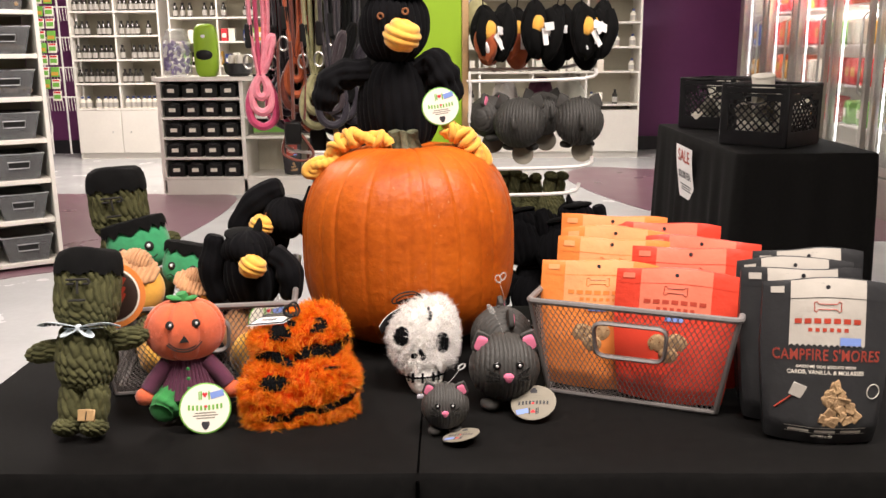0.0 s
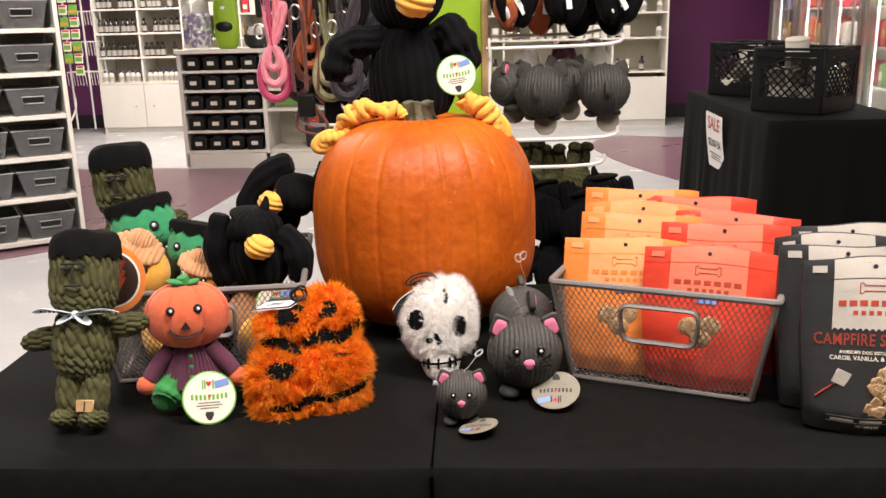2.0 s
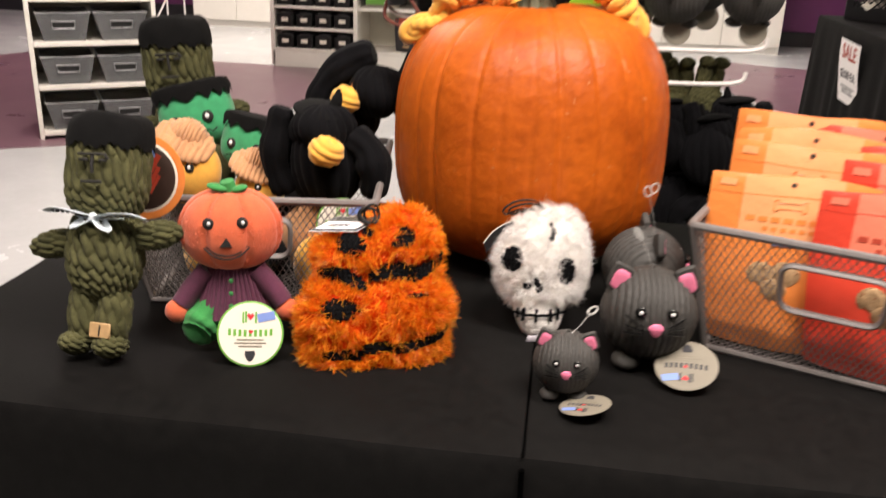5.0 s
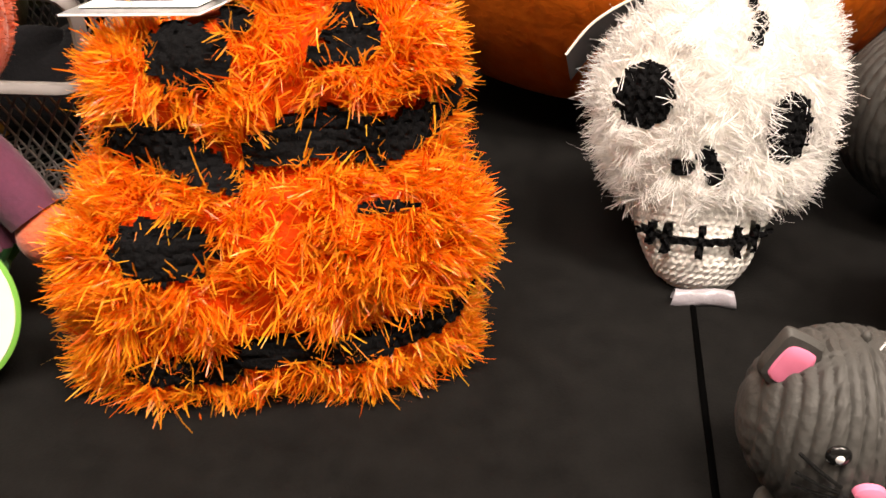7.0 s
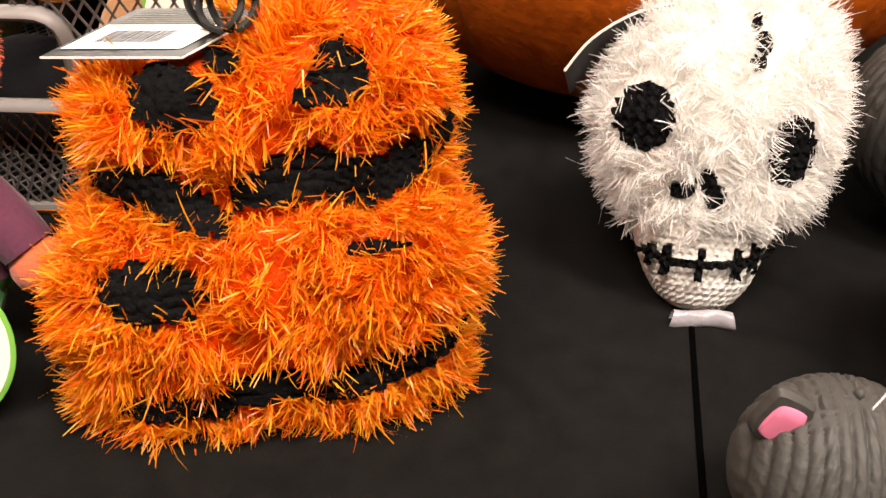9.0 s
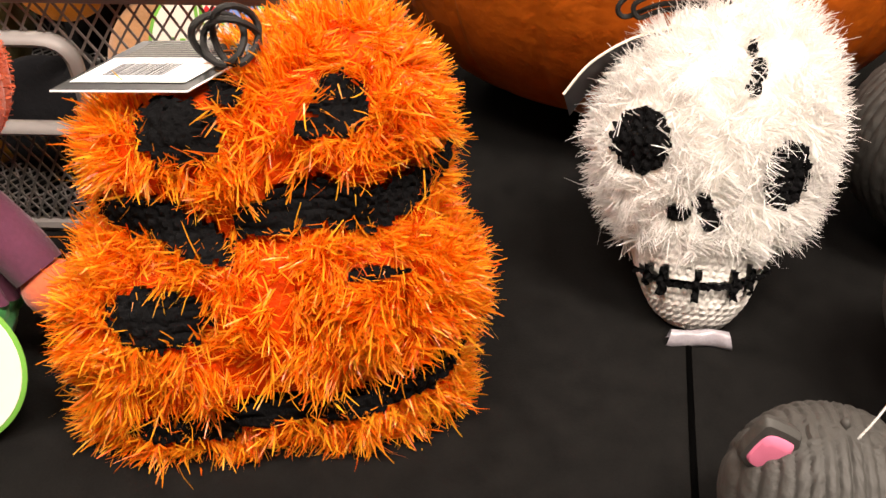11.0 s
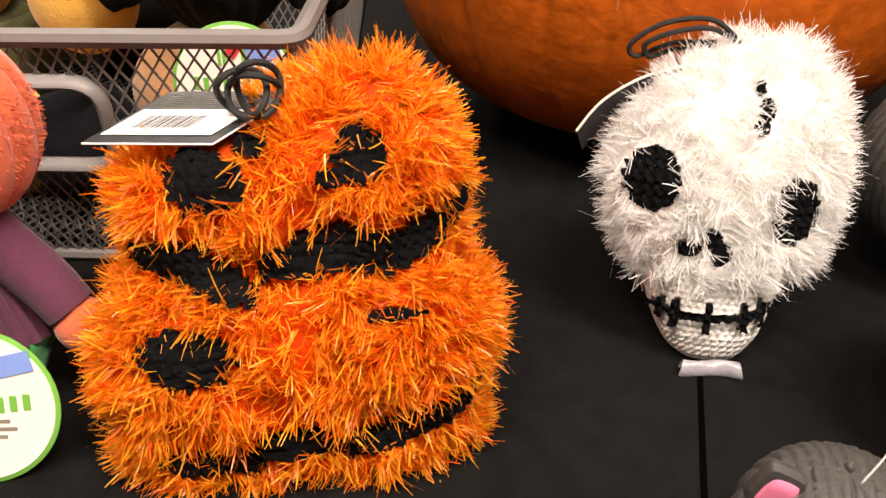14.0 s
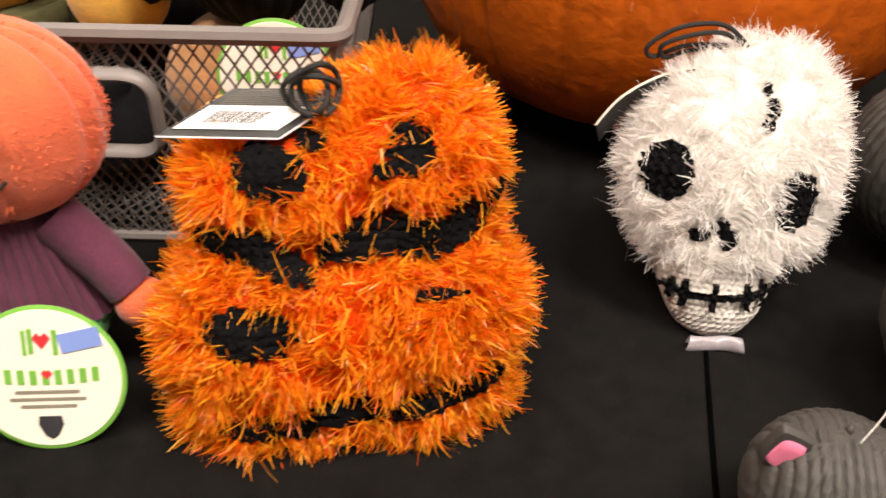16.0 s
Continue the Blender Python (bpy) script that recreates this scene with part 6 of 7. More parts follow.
# ---- crates on the sale table ----
def milk_crate(m, label):
    cr = thing("milk_crate", m, label, "crate", group="milk crates")
    W, H, t = 0.33, 0.28, 0.010
    part("floor_grid", MB().box((0, 0, 0.008), (W - 0.02, W - 0.02, 0.008)), M_CRATE, cr, smooth=False)
    for k in range(4):
        R = Matrix.Rotation(k * math.pi / 2, 4, "Z")
        mb = MB()

        def bx(c, s, bev=0.002):
            p = R @ Vector(c)
            mb.box(tuple(p), s, rot=(0, 0, 90 * k), bev=bev)
        y = -W / 2 + t / 2
        bx((0, y, 0.034), (W - 0.03, t, 0.068))
        bx((0, y, H - 0.030), (W - 0.03, t * 1.3, 0.022))
        bx((0, y, H - 0.008), (W - 0.01, t * 1.6, 0.012))
        bx((0, y, H - 0.047), (W - 0.03, t * 1.2, 0.006))
        for sx in (-1, 1):
            bx((sx * (W / 2 - 0.028), y, 0.15), (0.026, t, 0.19))
            bx((sx * 0.098, y, H - 0.062), (0.08, t, 0.03))
        part("side_wall", mb, M_CRATE, cr, smooth=False)
        # lattice of crossing ribs with a gap for the hand-hold
        mb = MB()
        x0, x1, z0, z1 = -0.125, 0.125, 0.068, H - 0.06
        for sg in (1, -1):
            for off in np.arange(-0.42, 0.42, 0.036):
                P = [(off + sg * (z - z0), z) for z in np.linspace(z0, z1, 14)]
                for (xa, za), (xb, zb) in zip(P[:-1], P[1:]):
                    xm, zm = (xa + xb) / 2, (za + zb) / 2
                    if x0 < xm < x1 and not (abs(xm) < 0.052 and zm > z1 - 0.030):
                        c = R @ Vector((xm, y, zm))
                        L = math.hypot(xb - xa, zb - za)
                        E = (R.to_3x3() @ Euler((0, -math.atan2(zb - za, xb - xa), 0)).to_matrix()).to_euler()
                        mb.box(tuple(c), (L * 1.05, 0.006, 0.006), rot=[math.degrees(a) for a in E])
        part("lattice", mb, M_CRATE, cr, smooth=False)
        # rim round the hand-hold
        ring = [(0.054 * math.cos(a), 0.019 * math.sin(a)) for a in np.linspace(0, 2 * np.pi, 24, endpoint=False)]
        part("hand_hold", MB().tube([tuple(R @ Vector((x, y - 0.004, z1 - 0.012 + z))) for x, z in ring], 0.0045, 6, closed=True), M_CRATE, cr)
    for sx in (-1, 1):
        for sy in (-1, 1):
            part("corner_post", MB().box((sx * (W / 2 - 0.012), sy * (W / 2 - 0.012), H / 2), (0.026, 0.026, H), bev=0.006), M_CRATE, cr)
    return cr


def tub(m, label, r=0.045, h=0.085, glass=None, lid=None):
    tb = thing("treat_tub", m, label, "tub", group="treat tubs")
    part("body", MB().lathe([(r * 0.86, 0), (r * 0.95, 0.004), (r, h * 0.85), (r * 0.98, h * 0.88)], 20), glass or M_FROST, tb)
    part("lid", MB().lathe([(r * 1.02, h * 0.86), (r * 1.04, h * 0.88), (r * 1.04, h * 0.97), (r * 0.98, h)], 20), lid or M_CARD, tb)
    return tb


C1, C2 = (1.502, 4.150), (1.522, 5.00)
milk_crate(pose(*C1, 0.842, 0, 0, -46), "black plastic milk crate of packaged treats on the sale table")
milk_crate(pose(*C2, 0.842, 0, 0, -46), "black plastic milk crate of packaged treats behind another")
rr = np.random.RandomState(11)
for cx, cy in (C1, C2):
    for q in range(16):
        a, d = rr.rand() * 6.28, 0.12 * math.sqrt(rr.rand())
        z = 0.86 + 0.075 * (q // 6)
        tub(pose(cx + d * math.cos(a), cy + d * math.sin(a), z, rr.normal(0, 14), rr.normal(0, 14), rr.rand() * 90), "small plastic treat tub with a pale lid", 0.038 + 0.012 * rr.rand(), 0.07 + 0.02 * rr.rand(), (M_FROST, M_CARD, M_FROST, M_CARDDIM)[q % 4])
tub(pose(1.452, 4.125, 1.075, 8, -6, 0), "white lidded treat tub topping the crate", 0.05, 0.085, M_CARD)
# sale sheet on the cloth, hung over the long side
sg = thing("sale_sign", pose(1.226, 4.49, 0.69, 0, 0, -84) @ pose(0, 0, 0, 6, 4, 0), "white paper sale sign pinned to the black cloth", "sign")
G = np.array([[(x, -0.012 - 0.012 * math.sin((z + 0.15) * 9) - 0.02 * (z / 0.15 < -0.6) * abs(z), z) for z in np.linspace(-0.175, 0.105, 14)] for x in np.linspace(-0.11, 0.11, 10)])
part("sheet", MB().grid(G).grid(G + np.array([0, 0.0008, 0]), flip=True), mat("white_paper", (0.82, 0.8, 0.78), 0.6, var=0.03, bump=0.05), sg)
ys = lambda x, z: ((x, -0.0135 - 0.012 * math.sin((z + 0.15) * 9), z), (0, -1, 0))
part("sale_lettering", text_mesh("SALE", 0.088, M_RUST, lambda x, y: ys(x * 0.86, y + 0.052)), None, sg)
part("price_lettering", text_mesh("$2.00 EA", 0.055, M_INK, lambda x, y: ys(x * 0.82, y - 0.045)), None, sg)
mb = MB()
for z, w in ((-0.098, 0.15), (-0.112, 0.11), (-0.126, 0.13)):
    mb.box((0, -0.0145 - 0.012 * math.sin((z + 0.15) * 9), z), (w, 0.001, 0.006))
part("print_bars", mb, M_INK, sg, smooth=False)


# ---- hook stand with leashes and hanging toys ----
hs = thing("hook_stand", pose(0, 2.42, 0), "lime green hook stand with plywood edges and white prongs", "display stand")
part("panel", MB().box((-0.035, 0.0, 1.05), (0.172, 0.03, 2.06), bev=0.002), M_GREEN, hs, smooth=False)
part("dark_panel", MB().box((-0.202, 0.004, 1.05), (0.16, 0.03, 2.06), bev=0.002), M_BIN, hs, smooth=False)
part("side_board", MB().box((0.0605, 0.2, 1.05), (0.018, 0.44, 2.06), bev=0.002), M_WOOD, hs, smooth=False)
part("side_board", MB().box((-0.29, 0.2, 1.05), (0.018, 0.44, 2.06), bev=0.002), M_WOOD, hs, smooth=False)
part("base", MB().box((-0.115, 0.2, 0.04), (0.5, 0.6, 0.06), bev=0.006), M_BIN, hs, smooth=False)
for z in (0.78, 0.92, 1.06, 1.20, 1.34, 1.48):
    part("slot", MB().box((0.0615, -0.0, z), (0.0185, 0.028, 0.034)), M_BIN, hs, smooth=False)


def prong(x, y, z, L, side=1):
    pr = part("prong", MB().tube([(x, y, z), (x + side * 0.02, y, z + 0.0), (x + side * L, y, z + 0.005), (x + side * (L + 0.03), y, z + 0.03)], 0.0045, 8, smooth=4), M_HOOK, hs)
    part("back_plate", MB().box((x, y, z), (0.006, 0.03, 0.05), bev=0.002), M_HOOK, pr)
    return pr


for (y, z, L) in ((-0.1, 1.206, 0.295), (0.05, 1.232, 0.27), (-0.235, 0.996, 0.270), (-0.235, 0.930, 0.240), (0.02, 1.43, 0.36), (0.12, 1.43, 0.36)):
    prong(0.07, y, z, L)
part("prong_frame", MB().tube([(0.072, -0.1, 1.206), (0.070, -0.1, 1.10)], 0.0045, 8), M_HOOK, hs)
for (y, z, L) in ((-0.04, 1.52, 0.26), (0.08, 1.50, 0.24), (-0.06, 1.02, 0.10)):
    prong(-0.30, y, z, L, -1)


def leash(m, a, b, label, drop=0.33, wide=0.030):
    """A folded webbing leash: long strands, a bow loop below a tie, and a clip."""
    ls = thing("dog_leash", m, label, "leash", group="hanging leashes")
    for k, (dx, mm) in enumerate(((-0.020, a), (-0.006, b), (0.010, a), (0.020, a))):
        part("strand", MB().tube([(dx * 0.7, 0.004 * k, 0.0), (dx * 1.2, 0.006 * k, -drop * 0.3), (dx, 0.004 * k, -drop * 0.7), (dx * 0.3, 0, -drop)], 0.0165, 8, flat=0.36, smooth=6), mm, ls)
    h = 0.135
    for k, (s, mm) in enumerate(((1.0, b), (0.72, a), (0.42, a))):
        pts = [(0.004 * s, -0.004 * k, -drop), (0.033 * s, -0.004 * k, -drop - h * 0.45 * s), (0.030 * s, -0.004 * k, -drop - h * 0.85 * s), (0, -0.004 * k, -drop - h * s), (-0.030 * s, -0.004 * k, -drop - h * 0.85 * s), (-0.033 * s, -0.004 * k, -drop - h * 0.45 * s), (-0.004 * s, -0.004 * k, -drop)]
        part("bow_loop", MB().tube(pts, 0.0135, 8, flat=0.8, smooth=6), mm, ls)
    part("upper_loop", MB().tube([(0.004, 0, -drop), (0.030, -0.006, -drop + 0.06), (0.034, -0.006, -drop + 0.10), (0.018, -0.006, -drop + 0.075), (0.0, 0, -drop)], 0.013, 8, flat=0.7, smooth=6), a, ls)
    part("tie", MB().tube([(0.020 * math.cos(q), 0.012 * math.sin(q), -drop) for q in np.linspace(0, 2 * np.pi, 12, endpoint=False)], 0.0035, 6, closed=True), M_BIN, ls)
    cp = part("clip", MB().box((-0.026, -0.010, -drop + 0.10), (0.020, 0.012, 0.062), bev=0.004), M_BIN, ls)
    part("clip_ring", MB().tube([(-0.030 + 0.012 * math.cos(q), -0.010, -drop + 0.035 + 0.018 * math.sin(q)) for q in np.linspace(0, 2 * np.pi, 14, endpoint=False)], 0.003, 6, closed=True), M_STEEL, cp)
    return ls


for x, y, z, a, b, lb, dr in ((-0.478, 2.36, 1.545, M_LPINK, M_LMAG, "pink webbing dog leash folded and tied", 0.320), (-0.425, 2.42, 1.56, M_LPURPLE, M_LPLUM, "slate purple webbing dog leash folded and tied", 0.34), (-0.388, 2.38, 1.57, M_LRUST, M_LBROWN, "rust orange webbing dog leash folded and tied", 0.30), (-0.395, 2.46, 1.53, M_LGOLD, M_LBROWN, "gold and maroon webbing dog leash", 0.30), (-0.335, 2.36, 1.56, M_LGREEN, M_LGREEN, "sage green webbing dog leash folded and tied", 0.335), (-0.282, 2.42, 1.57, M_LPLUM, M_LPURPLE, "plum grey webbing dog leash folded and tied", 0.34), (-0.242, 2.37, 1.55, M_LPURPLE, M_LPLUM, "dark grey webbing dog leash folded and tied", 0.35), (-0.288, 2.325, 1.56, M_LPLUM, M_LPURPLE, "dark plum webbing dog leash folded and tied", 0.33), (-0.262, 2.335, 1.54, M_BLACKFELT, M_LPURPLE, "black webbing dog leash folded and tied", 0.29), (-0.455, 2.50, 1.55, M_LPURPLE, M_LMAG, "dark purple webbing dog leash behind the others", 0.33), (-0.36, 2.50, 1.56, M_LBROWN, M_LRUST, "dark maroon webbing dog leash behind the others", 0.36), (-0.31, 2.50, 1.54, M_LPURPLE, M_LPURPLE, "dark slate webbing dog leash behind the others", 0.38), (-0.215, 2.47, 1.56, M_BLACKFELT, M_LPURPLE, "black webbing dog leash folded and tied", 0.33), (-0.262, 2.50, 1.55, M_BLACKFELT, M_LPLUM, "black webbing dog leash folded and tied", 0.30)):
    leash(pose(x, y, z, 0, 0, 8), a, b, lb, dr)
for k, x in enumerate(np.linspace(-0.47, -0.20, 8)):
    leash(pose(float(x), 2.535, 1.56, 0, 0, -6), (M_BLACKFELT, M_LPURPLE)[k % 2], (M_LPURPLE, M_BLACKFELT)[k % 2], "very dark webbing dog leash hanging at the back", 0.30 + 0.03 * (k % 3))


def harness(m, label):
    hn = thing("dog_harness", m, label, "harness")
    for k, (x, w) in enumerate(((-0.03, 0.020), (0.0, 0.024), (0.03, 0.018))):
        part("strap", MB().tube([(x, 0, 0), (x * 1.2, 0.01, -0.1), (x, 0.0, -0.2)], w * 0.6, 8, flat=0.3, smooth=5), M_LBROWN, hn)
    part("buckle", MB().box((0.0, -0.012, -0.235), (0.045, 0.014, 0.06), bev=0.005), M_BIN, hn)
    part("loop", MB().tube([(0.02, 0, -0.24), (0.05, 0, -0.29), (0.02, 0, -0.31), (-0.03, 0, -0.29), (-0.02, 0, -0.24)], 0.010, 8, flat=0.4, smooth=6), M_LBROWN, hn)
    return hn


harness(pose(-0.395, 2.34, 1.31), "maroon webbing dog harness with a black buckle")
harness(pose(-0.345, 2.44, 1.28), "dark maroon webbing dog harness with a black buckle")


# plush penguins hung from the upper prongs
def penguin(m, label, turn):
    mb = MB()
    wav = lambda u, v, D: 0.005 * np.sin(3 * u + turn) * np.cos(2 * v)
    mb.blob((0, 0, -0.072), (0.034, 0.044, 0.070), nu=48, nv=28, disp=wav)
    mb.blob((-0.018, -0.014, -0.090), (0.022, 0.034, 0.050), nu=32, nv=20, mi=1, disp=wav)
    mb.blob((-0.016, -0.030, -0.060), (0.018, 0.020, 0.026), rot=(0, 20, 0), nu=24, nv=14, mi=2)
    mb.blob((-0.024, -0.026, -0.108), (0.010, 0.014, 0.026), rot=(0, -20, 0), nu=24, nv=14, mi=3)
    mb.tube([(0.02, -0.026, -0.025), (0.032, -0.040, -0.07), (0.020, -0.036, -0.125), (0.010, -0.030, -0.145)], [0.012, 0.018, 0.014, 0.004], 14, smooth=5)
    mb.tube([(-0.02, -0.022, -0.025), (-0.040, -0.024, -0.07), (-0.036, -0.020, -0.12)], [0.012, 0.014, 0.005], 14, smooth=5)
    mb.tube([(0, 0, -0.012), (0.002, 0, 0.03), (-0.004, 0, 0.05)], 0.0016, 6)
    mb.box((0.004, -0.058, -0.066), (0.040, 0.002, 0.020), rot=(-10, 18 - 9 * (turn % 5), 20), mi=3)
    mb.box((-0.010, -0.057, -0.090), (0.015, 0.002, 0.042), rot=(-6, -24 + 12 * (turn % 4), 0), mi=3)
    return solid("plush_bird", mb, [M_BLACKFELT, (M_LRUST, M_BLACKFELT, M_BLACKFELT)[turn % 3], M_YELLOW, M_WHITEDOT], m, label, "dog toy", group="hanging plush birds")


for k, (x, y, rz) in enumerate(((0.105, 2.34, 40), (0.165, 2.36, -25), (0.235, 2.33, 28), (0.295, 2.35, -30), (0.355, 2.33, 35), (0.415, 2.35, -14), (0.20, 2.47, 30), (0.33, 2.47, -25))):
    penguin(pose(x, y, 1.395 + 0.006 * (k % 3), 0, (-10, 8, -5, 12, -8, 5, 4, -4)[k], rz), "black plush bird toy with orange, yellow and white patches", k)
for k, (x, z, mm) in enumerate(((0.13, 1.30, M_LRUST), (0.205, 1.29, M_LRUST), (0.30, 1.285, M_BLACKFELT), (0.385, 1.285, M_BLACKFELT), (0.10, 1.36, M_LGREEN))):
    solid("plush_toy", MB().blob((0, 0, 0), (0.036, 0.03, 0.058), nu=32, nv=20, disp=lambda u, v, D: 0.004 * np.sin(4 * u) * np.cos(v)), mm, pose(x, 2.45, z, 0, 10 - 6 * k, 0), "round plush toy hanging behind the black birds", "dog toy")
for k, (x, y, z, rz) in enumerate(((0.122, 2.34, 1.052, 60), (0.196, 2.27, 1.030, 165), (0.268, 2.40, 1.05, 200), (0.348, 2.27, 1.036, 180))):
    c = ribbed_cat(pose(x, y, z, 0, 0, rz), (0.056, 0.066, 0.060, 0.063)[k], "ribbed grey rubber cat hanging on a prong", tail=True)
    rc = round_card(pose(x + 0.01, y + 0.0, z - 0.006, 80, 6, 0), 0.028, "round kraft card tag below a hanging cat", M_CARDDIM, M_CARDDIM, lines=False)
# rope dolls and dark toys on the lower prongs
for k, (x, y, z) in enumerate(((0.175, 2.36, 0.72), (0.235, 2.40, 0.70), (0.30, 2.36, 0.71))):
    rope_doll(pose(x, y, z + 0.255, 0, 180 + (4, -3, 5)[k], (20, -15, 30)[k]), "olive rope doll hanging on a lower prong", s=0.9)
for k, (x, y, z) in enumerate(((0.205, 2.30, 0.79), (0.30, 2.27, 0.77), (0.35, 2.33, 0.80), (0.235, 2.31, 0.64), (0.33, 2.30, 0.62))):
    small_crow(pose(x, y, z, 0, 8 - 5 * k, 15 * k + 150), "black corduroy crow plush hanging on a lower prong", 0)
for k, (x, y, z) in enumerate(((0.17, 2.47, 1.13), (0.27, 2.49, 1.14), (0.345, 2.46, 1.15))):
    lump = lambda u, v, D, k=k: 0.006 * np.sin(5 * u + k) * np.cos(3 * v)
    solid("wrapped_toy", MB().blob((0, 0, 0), (0.04, 0.03, 0.07), nu=40, nv=24, disp=lump), (M_WHKNIT, M_PURP, M_FROST)[k], pose(x, y, z), "soft toy in clear wrapping on the stand", "dog toy")


# ---- tray shelf ----
TS = pose(-2.665, 5.04, 0, 0, 0, 33.5)
ts = thing("tray_shelf", TS, "white shelf unit with rows of smoky plastic trays", "shelf")
w, d, h = 0.66, 0.5, 2.05
for sx in (-1, 1):
    part("side_panel", MB().box((sx * w / 2, d / 2, h / 2), (0.024, d, h), bev=0.002), M_WHITE, ts, smooth=False)
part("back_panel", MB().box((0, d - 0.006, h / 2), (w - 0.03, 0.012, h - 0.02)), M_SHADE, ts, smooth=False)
SH = [0.049, 0.306, 0.545, 0.785, 1.03, 1.277, 1.525, 1.77, 2.03]
for z in SH:
    part("shelf_board", MB().box((0, d / 2 - 0.008, z - 0.012), (w - 0.026, d - 0.02, 0.026), bev=0.002), M_WHITE, ts, smooth=False)


def tray(m, label, filled):
    tr = thing("plastic_tray", m, label, "tray", group="smoky trays")
    W, D, H, f = 0.285, 0.36, 0.155, 0.035
    b = [(-W / 2 + f, 0.02), (W / 2 - f, 0.02), (W / 2 - f, D - f), (-W / 2 + f, D - f)]
    t = [(-W / 2, 0), (W / 2, 0), (W / 2, D), (-W / 2, D)]
    mb = MB()
    rows = [[(x, y, 0.0) for x, y in b], [(x, y, H) for x, y in t], [(x * 0.98, y * 0.98 + 0.004, H) for x, y in t], [(x * 0.97, y * 0.98 + 0.004, 0.004) for x, y in b]]
    mb.grid(np.array(rows), cv=True)
    mb.f += [(0, 1, 2, 3), (12, 13, 14, 15)]
    mb.m += [0, 0]
    part("tub", mb, M_TRAY, tr, smooth=False)
    part("rim", MB().tube([(x, y, H) for x, y in t], 0.005, 6, closed=True), M_TRAYRIM, tr)
    c = [(-0.055, 0.0095, 0.070), (0.055, 0.0095, 0.070), (0.060, 0.0045, 0.108), (-0.060, 0.0045, 0.108)]
    part("grip_frame", MB().tube([(x, y - 0.005, z) for x, y, z in c], 0.0035, 6, closed=True), M_TRAYRIM, tr)
    part("grip_slot", MB().add([(x * 0.97, y - 0.004, z) for x, y, z in c], [(0, 1, 2, 3)]), M_BIN, tr, smooth=False)
    if filled:
        r = np.random.RandomState(filled)
        for q in range(9):
            part("biscuit", MB().blob((r.uniform(-0.1, 0.1), r.uniform(0.035, 0.16), 0.025 + 0.02 * r.rand()), (0.03, 0.022, 0.02), rot=(r.rand() * 90, 0, r.rand() * 180), nu=12, nv=8), M_BISCUIT, tr)
    return tr


for k, z in enumerate(SH[:-1]):
    for sx in (-1, 1):
        tray(TS @ pose(sx * 0.152, 0.012, z + 0.001), "smoky grey plastic tray with a slotted grip" + (" holding treats" if k in (4, 5, 6) else ""), (k * 7 + sx + 3) if k in (4, 5, 6) else 0)


# ---- counter with small bins ----
CT = pose(-1.93, 7.88, 0)
ct = thing("shop_counter", CT, "white shop counter with five rows of small bins", "counter")
part("worktop", MB().box((0, 0.25, 1.04), (1.40, 0.56, 0.035), bev=0.003), M_WHITE, ct, smooth=False)
for x in (-0.68, 0.06, 0.68):
    part("side_panel", MB().box((x, 0.26, 0.52), (0.035, 0.5, 1.0), bev=0.002), M_WHITE, ct, smooth=False)
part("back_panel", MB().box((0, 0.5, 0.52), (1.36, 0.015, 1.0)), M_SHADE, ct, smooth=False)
part("plinth", MB().box((0, 0.03, 0.07), (1.36, 0.04, 0.14)), M_WHITE, ct, smooth=False)
CL = [0.155, 0.335, 0.515, 0.695, 0.865]
for z in CL:
    part("shelf_board", MB().box((-0.31, 0.25, z), (0.70, 0.48, 0.024), bev=0.002), M_WHITE, ct, smooth=False)
for z in (0.155, 0.52, 0.7):
    part("shelf_board", MB().box((0.37, 0.25, z), (0.58, 0.48, 0.024), bev=0.002), M_WHITE, ct, smooth=False)


def small_bin(m, label):
    bn = thing("small_bin", m, label, "bin", group="small counter bins")
    part("box", MB().box((0, 0.1, 0.055), (0.145, 0.2, 0.11), bev=0.008), M_BIN, bn)
    part("heap", MB().blob((0, 0.08, 0.112), (0.06, 0.08, 0.02), nu=16, nv=8), M_BAGDARK, bn)
    part("price_label", MB().box((0, -0.002, 0.06), (0.060, 0.003, 0.034)), M_CARD, bn, smooth=False)
    return bn


bin0 = small_bin(CT @ pose(-0.57, 0.02, CL[0] + 0.013), "small black bin with a white price label")
for i, z in enumerate(CL):
    for j in range(4):
        if i or j:
            copy_thing(bin0, CT @ pose(-0.57 + 0.17 * j, 0.02, z + 0.013))
pouch(CT @ pose(0.47, 0.12, 0.168), M_BAGDARK, M_RUST, M_CARD, "dark treat pouch with red print on the counter shelf", "", W=0.17, H=0.29)
bx = thing("carton", CT @ pose(0.28, 0.12, 0.533), "long printed carton on the counter shelf", "carton")
part("box", MB().box((0, 0.05, 0.055), (0.30, 0.12, 0.11), bev=0.003), M_CARDDIM, bx)
part("printed_band", MB().box((0, -0.0115, 0.05), (0.30, 0.002, 0.05)), M_CARDGREEN, bx, smooth=False)
jr = thing("candy_jar", CT @ pose(-0.52, 0.12, 1.058), "clear jar of purple and white patterned bags", "jar")
part("jar", MB().lathe([(0.10, 0), (0.124, 0.02), (0.124, 0.32), (0.10, 0.36), (0.085, 0.37)], 24), M_CLEAR, jr)
part("lid", MB().lathe([(0.09, 0.37), (0.09, 0.40), (0.06, 0.42)], 24), M_CLEAR, jr)
mb = MB()
rr = np.random.RandomState(5)
for q in range(110):
    a = rr.rand() * 6.28
    mb.blob((0.102 * math.cos(a), 0.102 * math.sin(a), 0.03 + 0.27 * rr.rand()), (0.019, 0.019, 0.022), nu=8, nv=6, mi=q % 3 == 0)
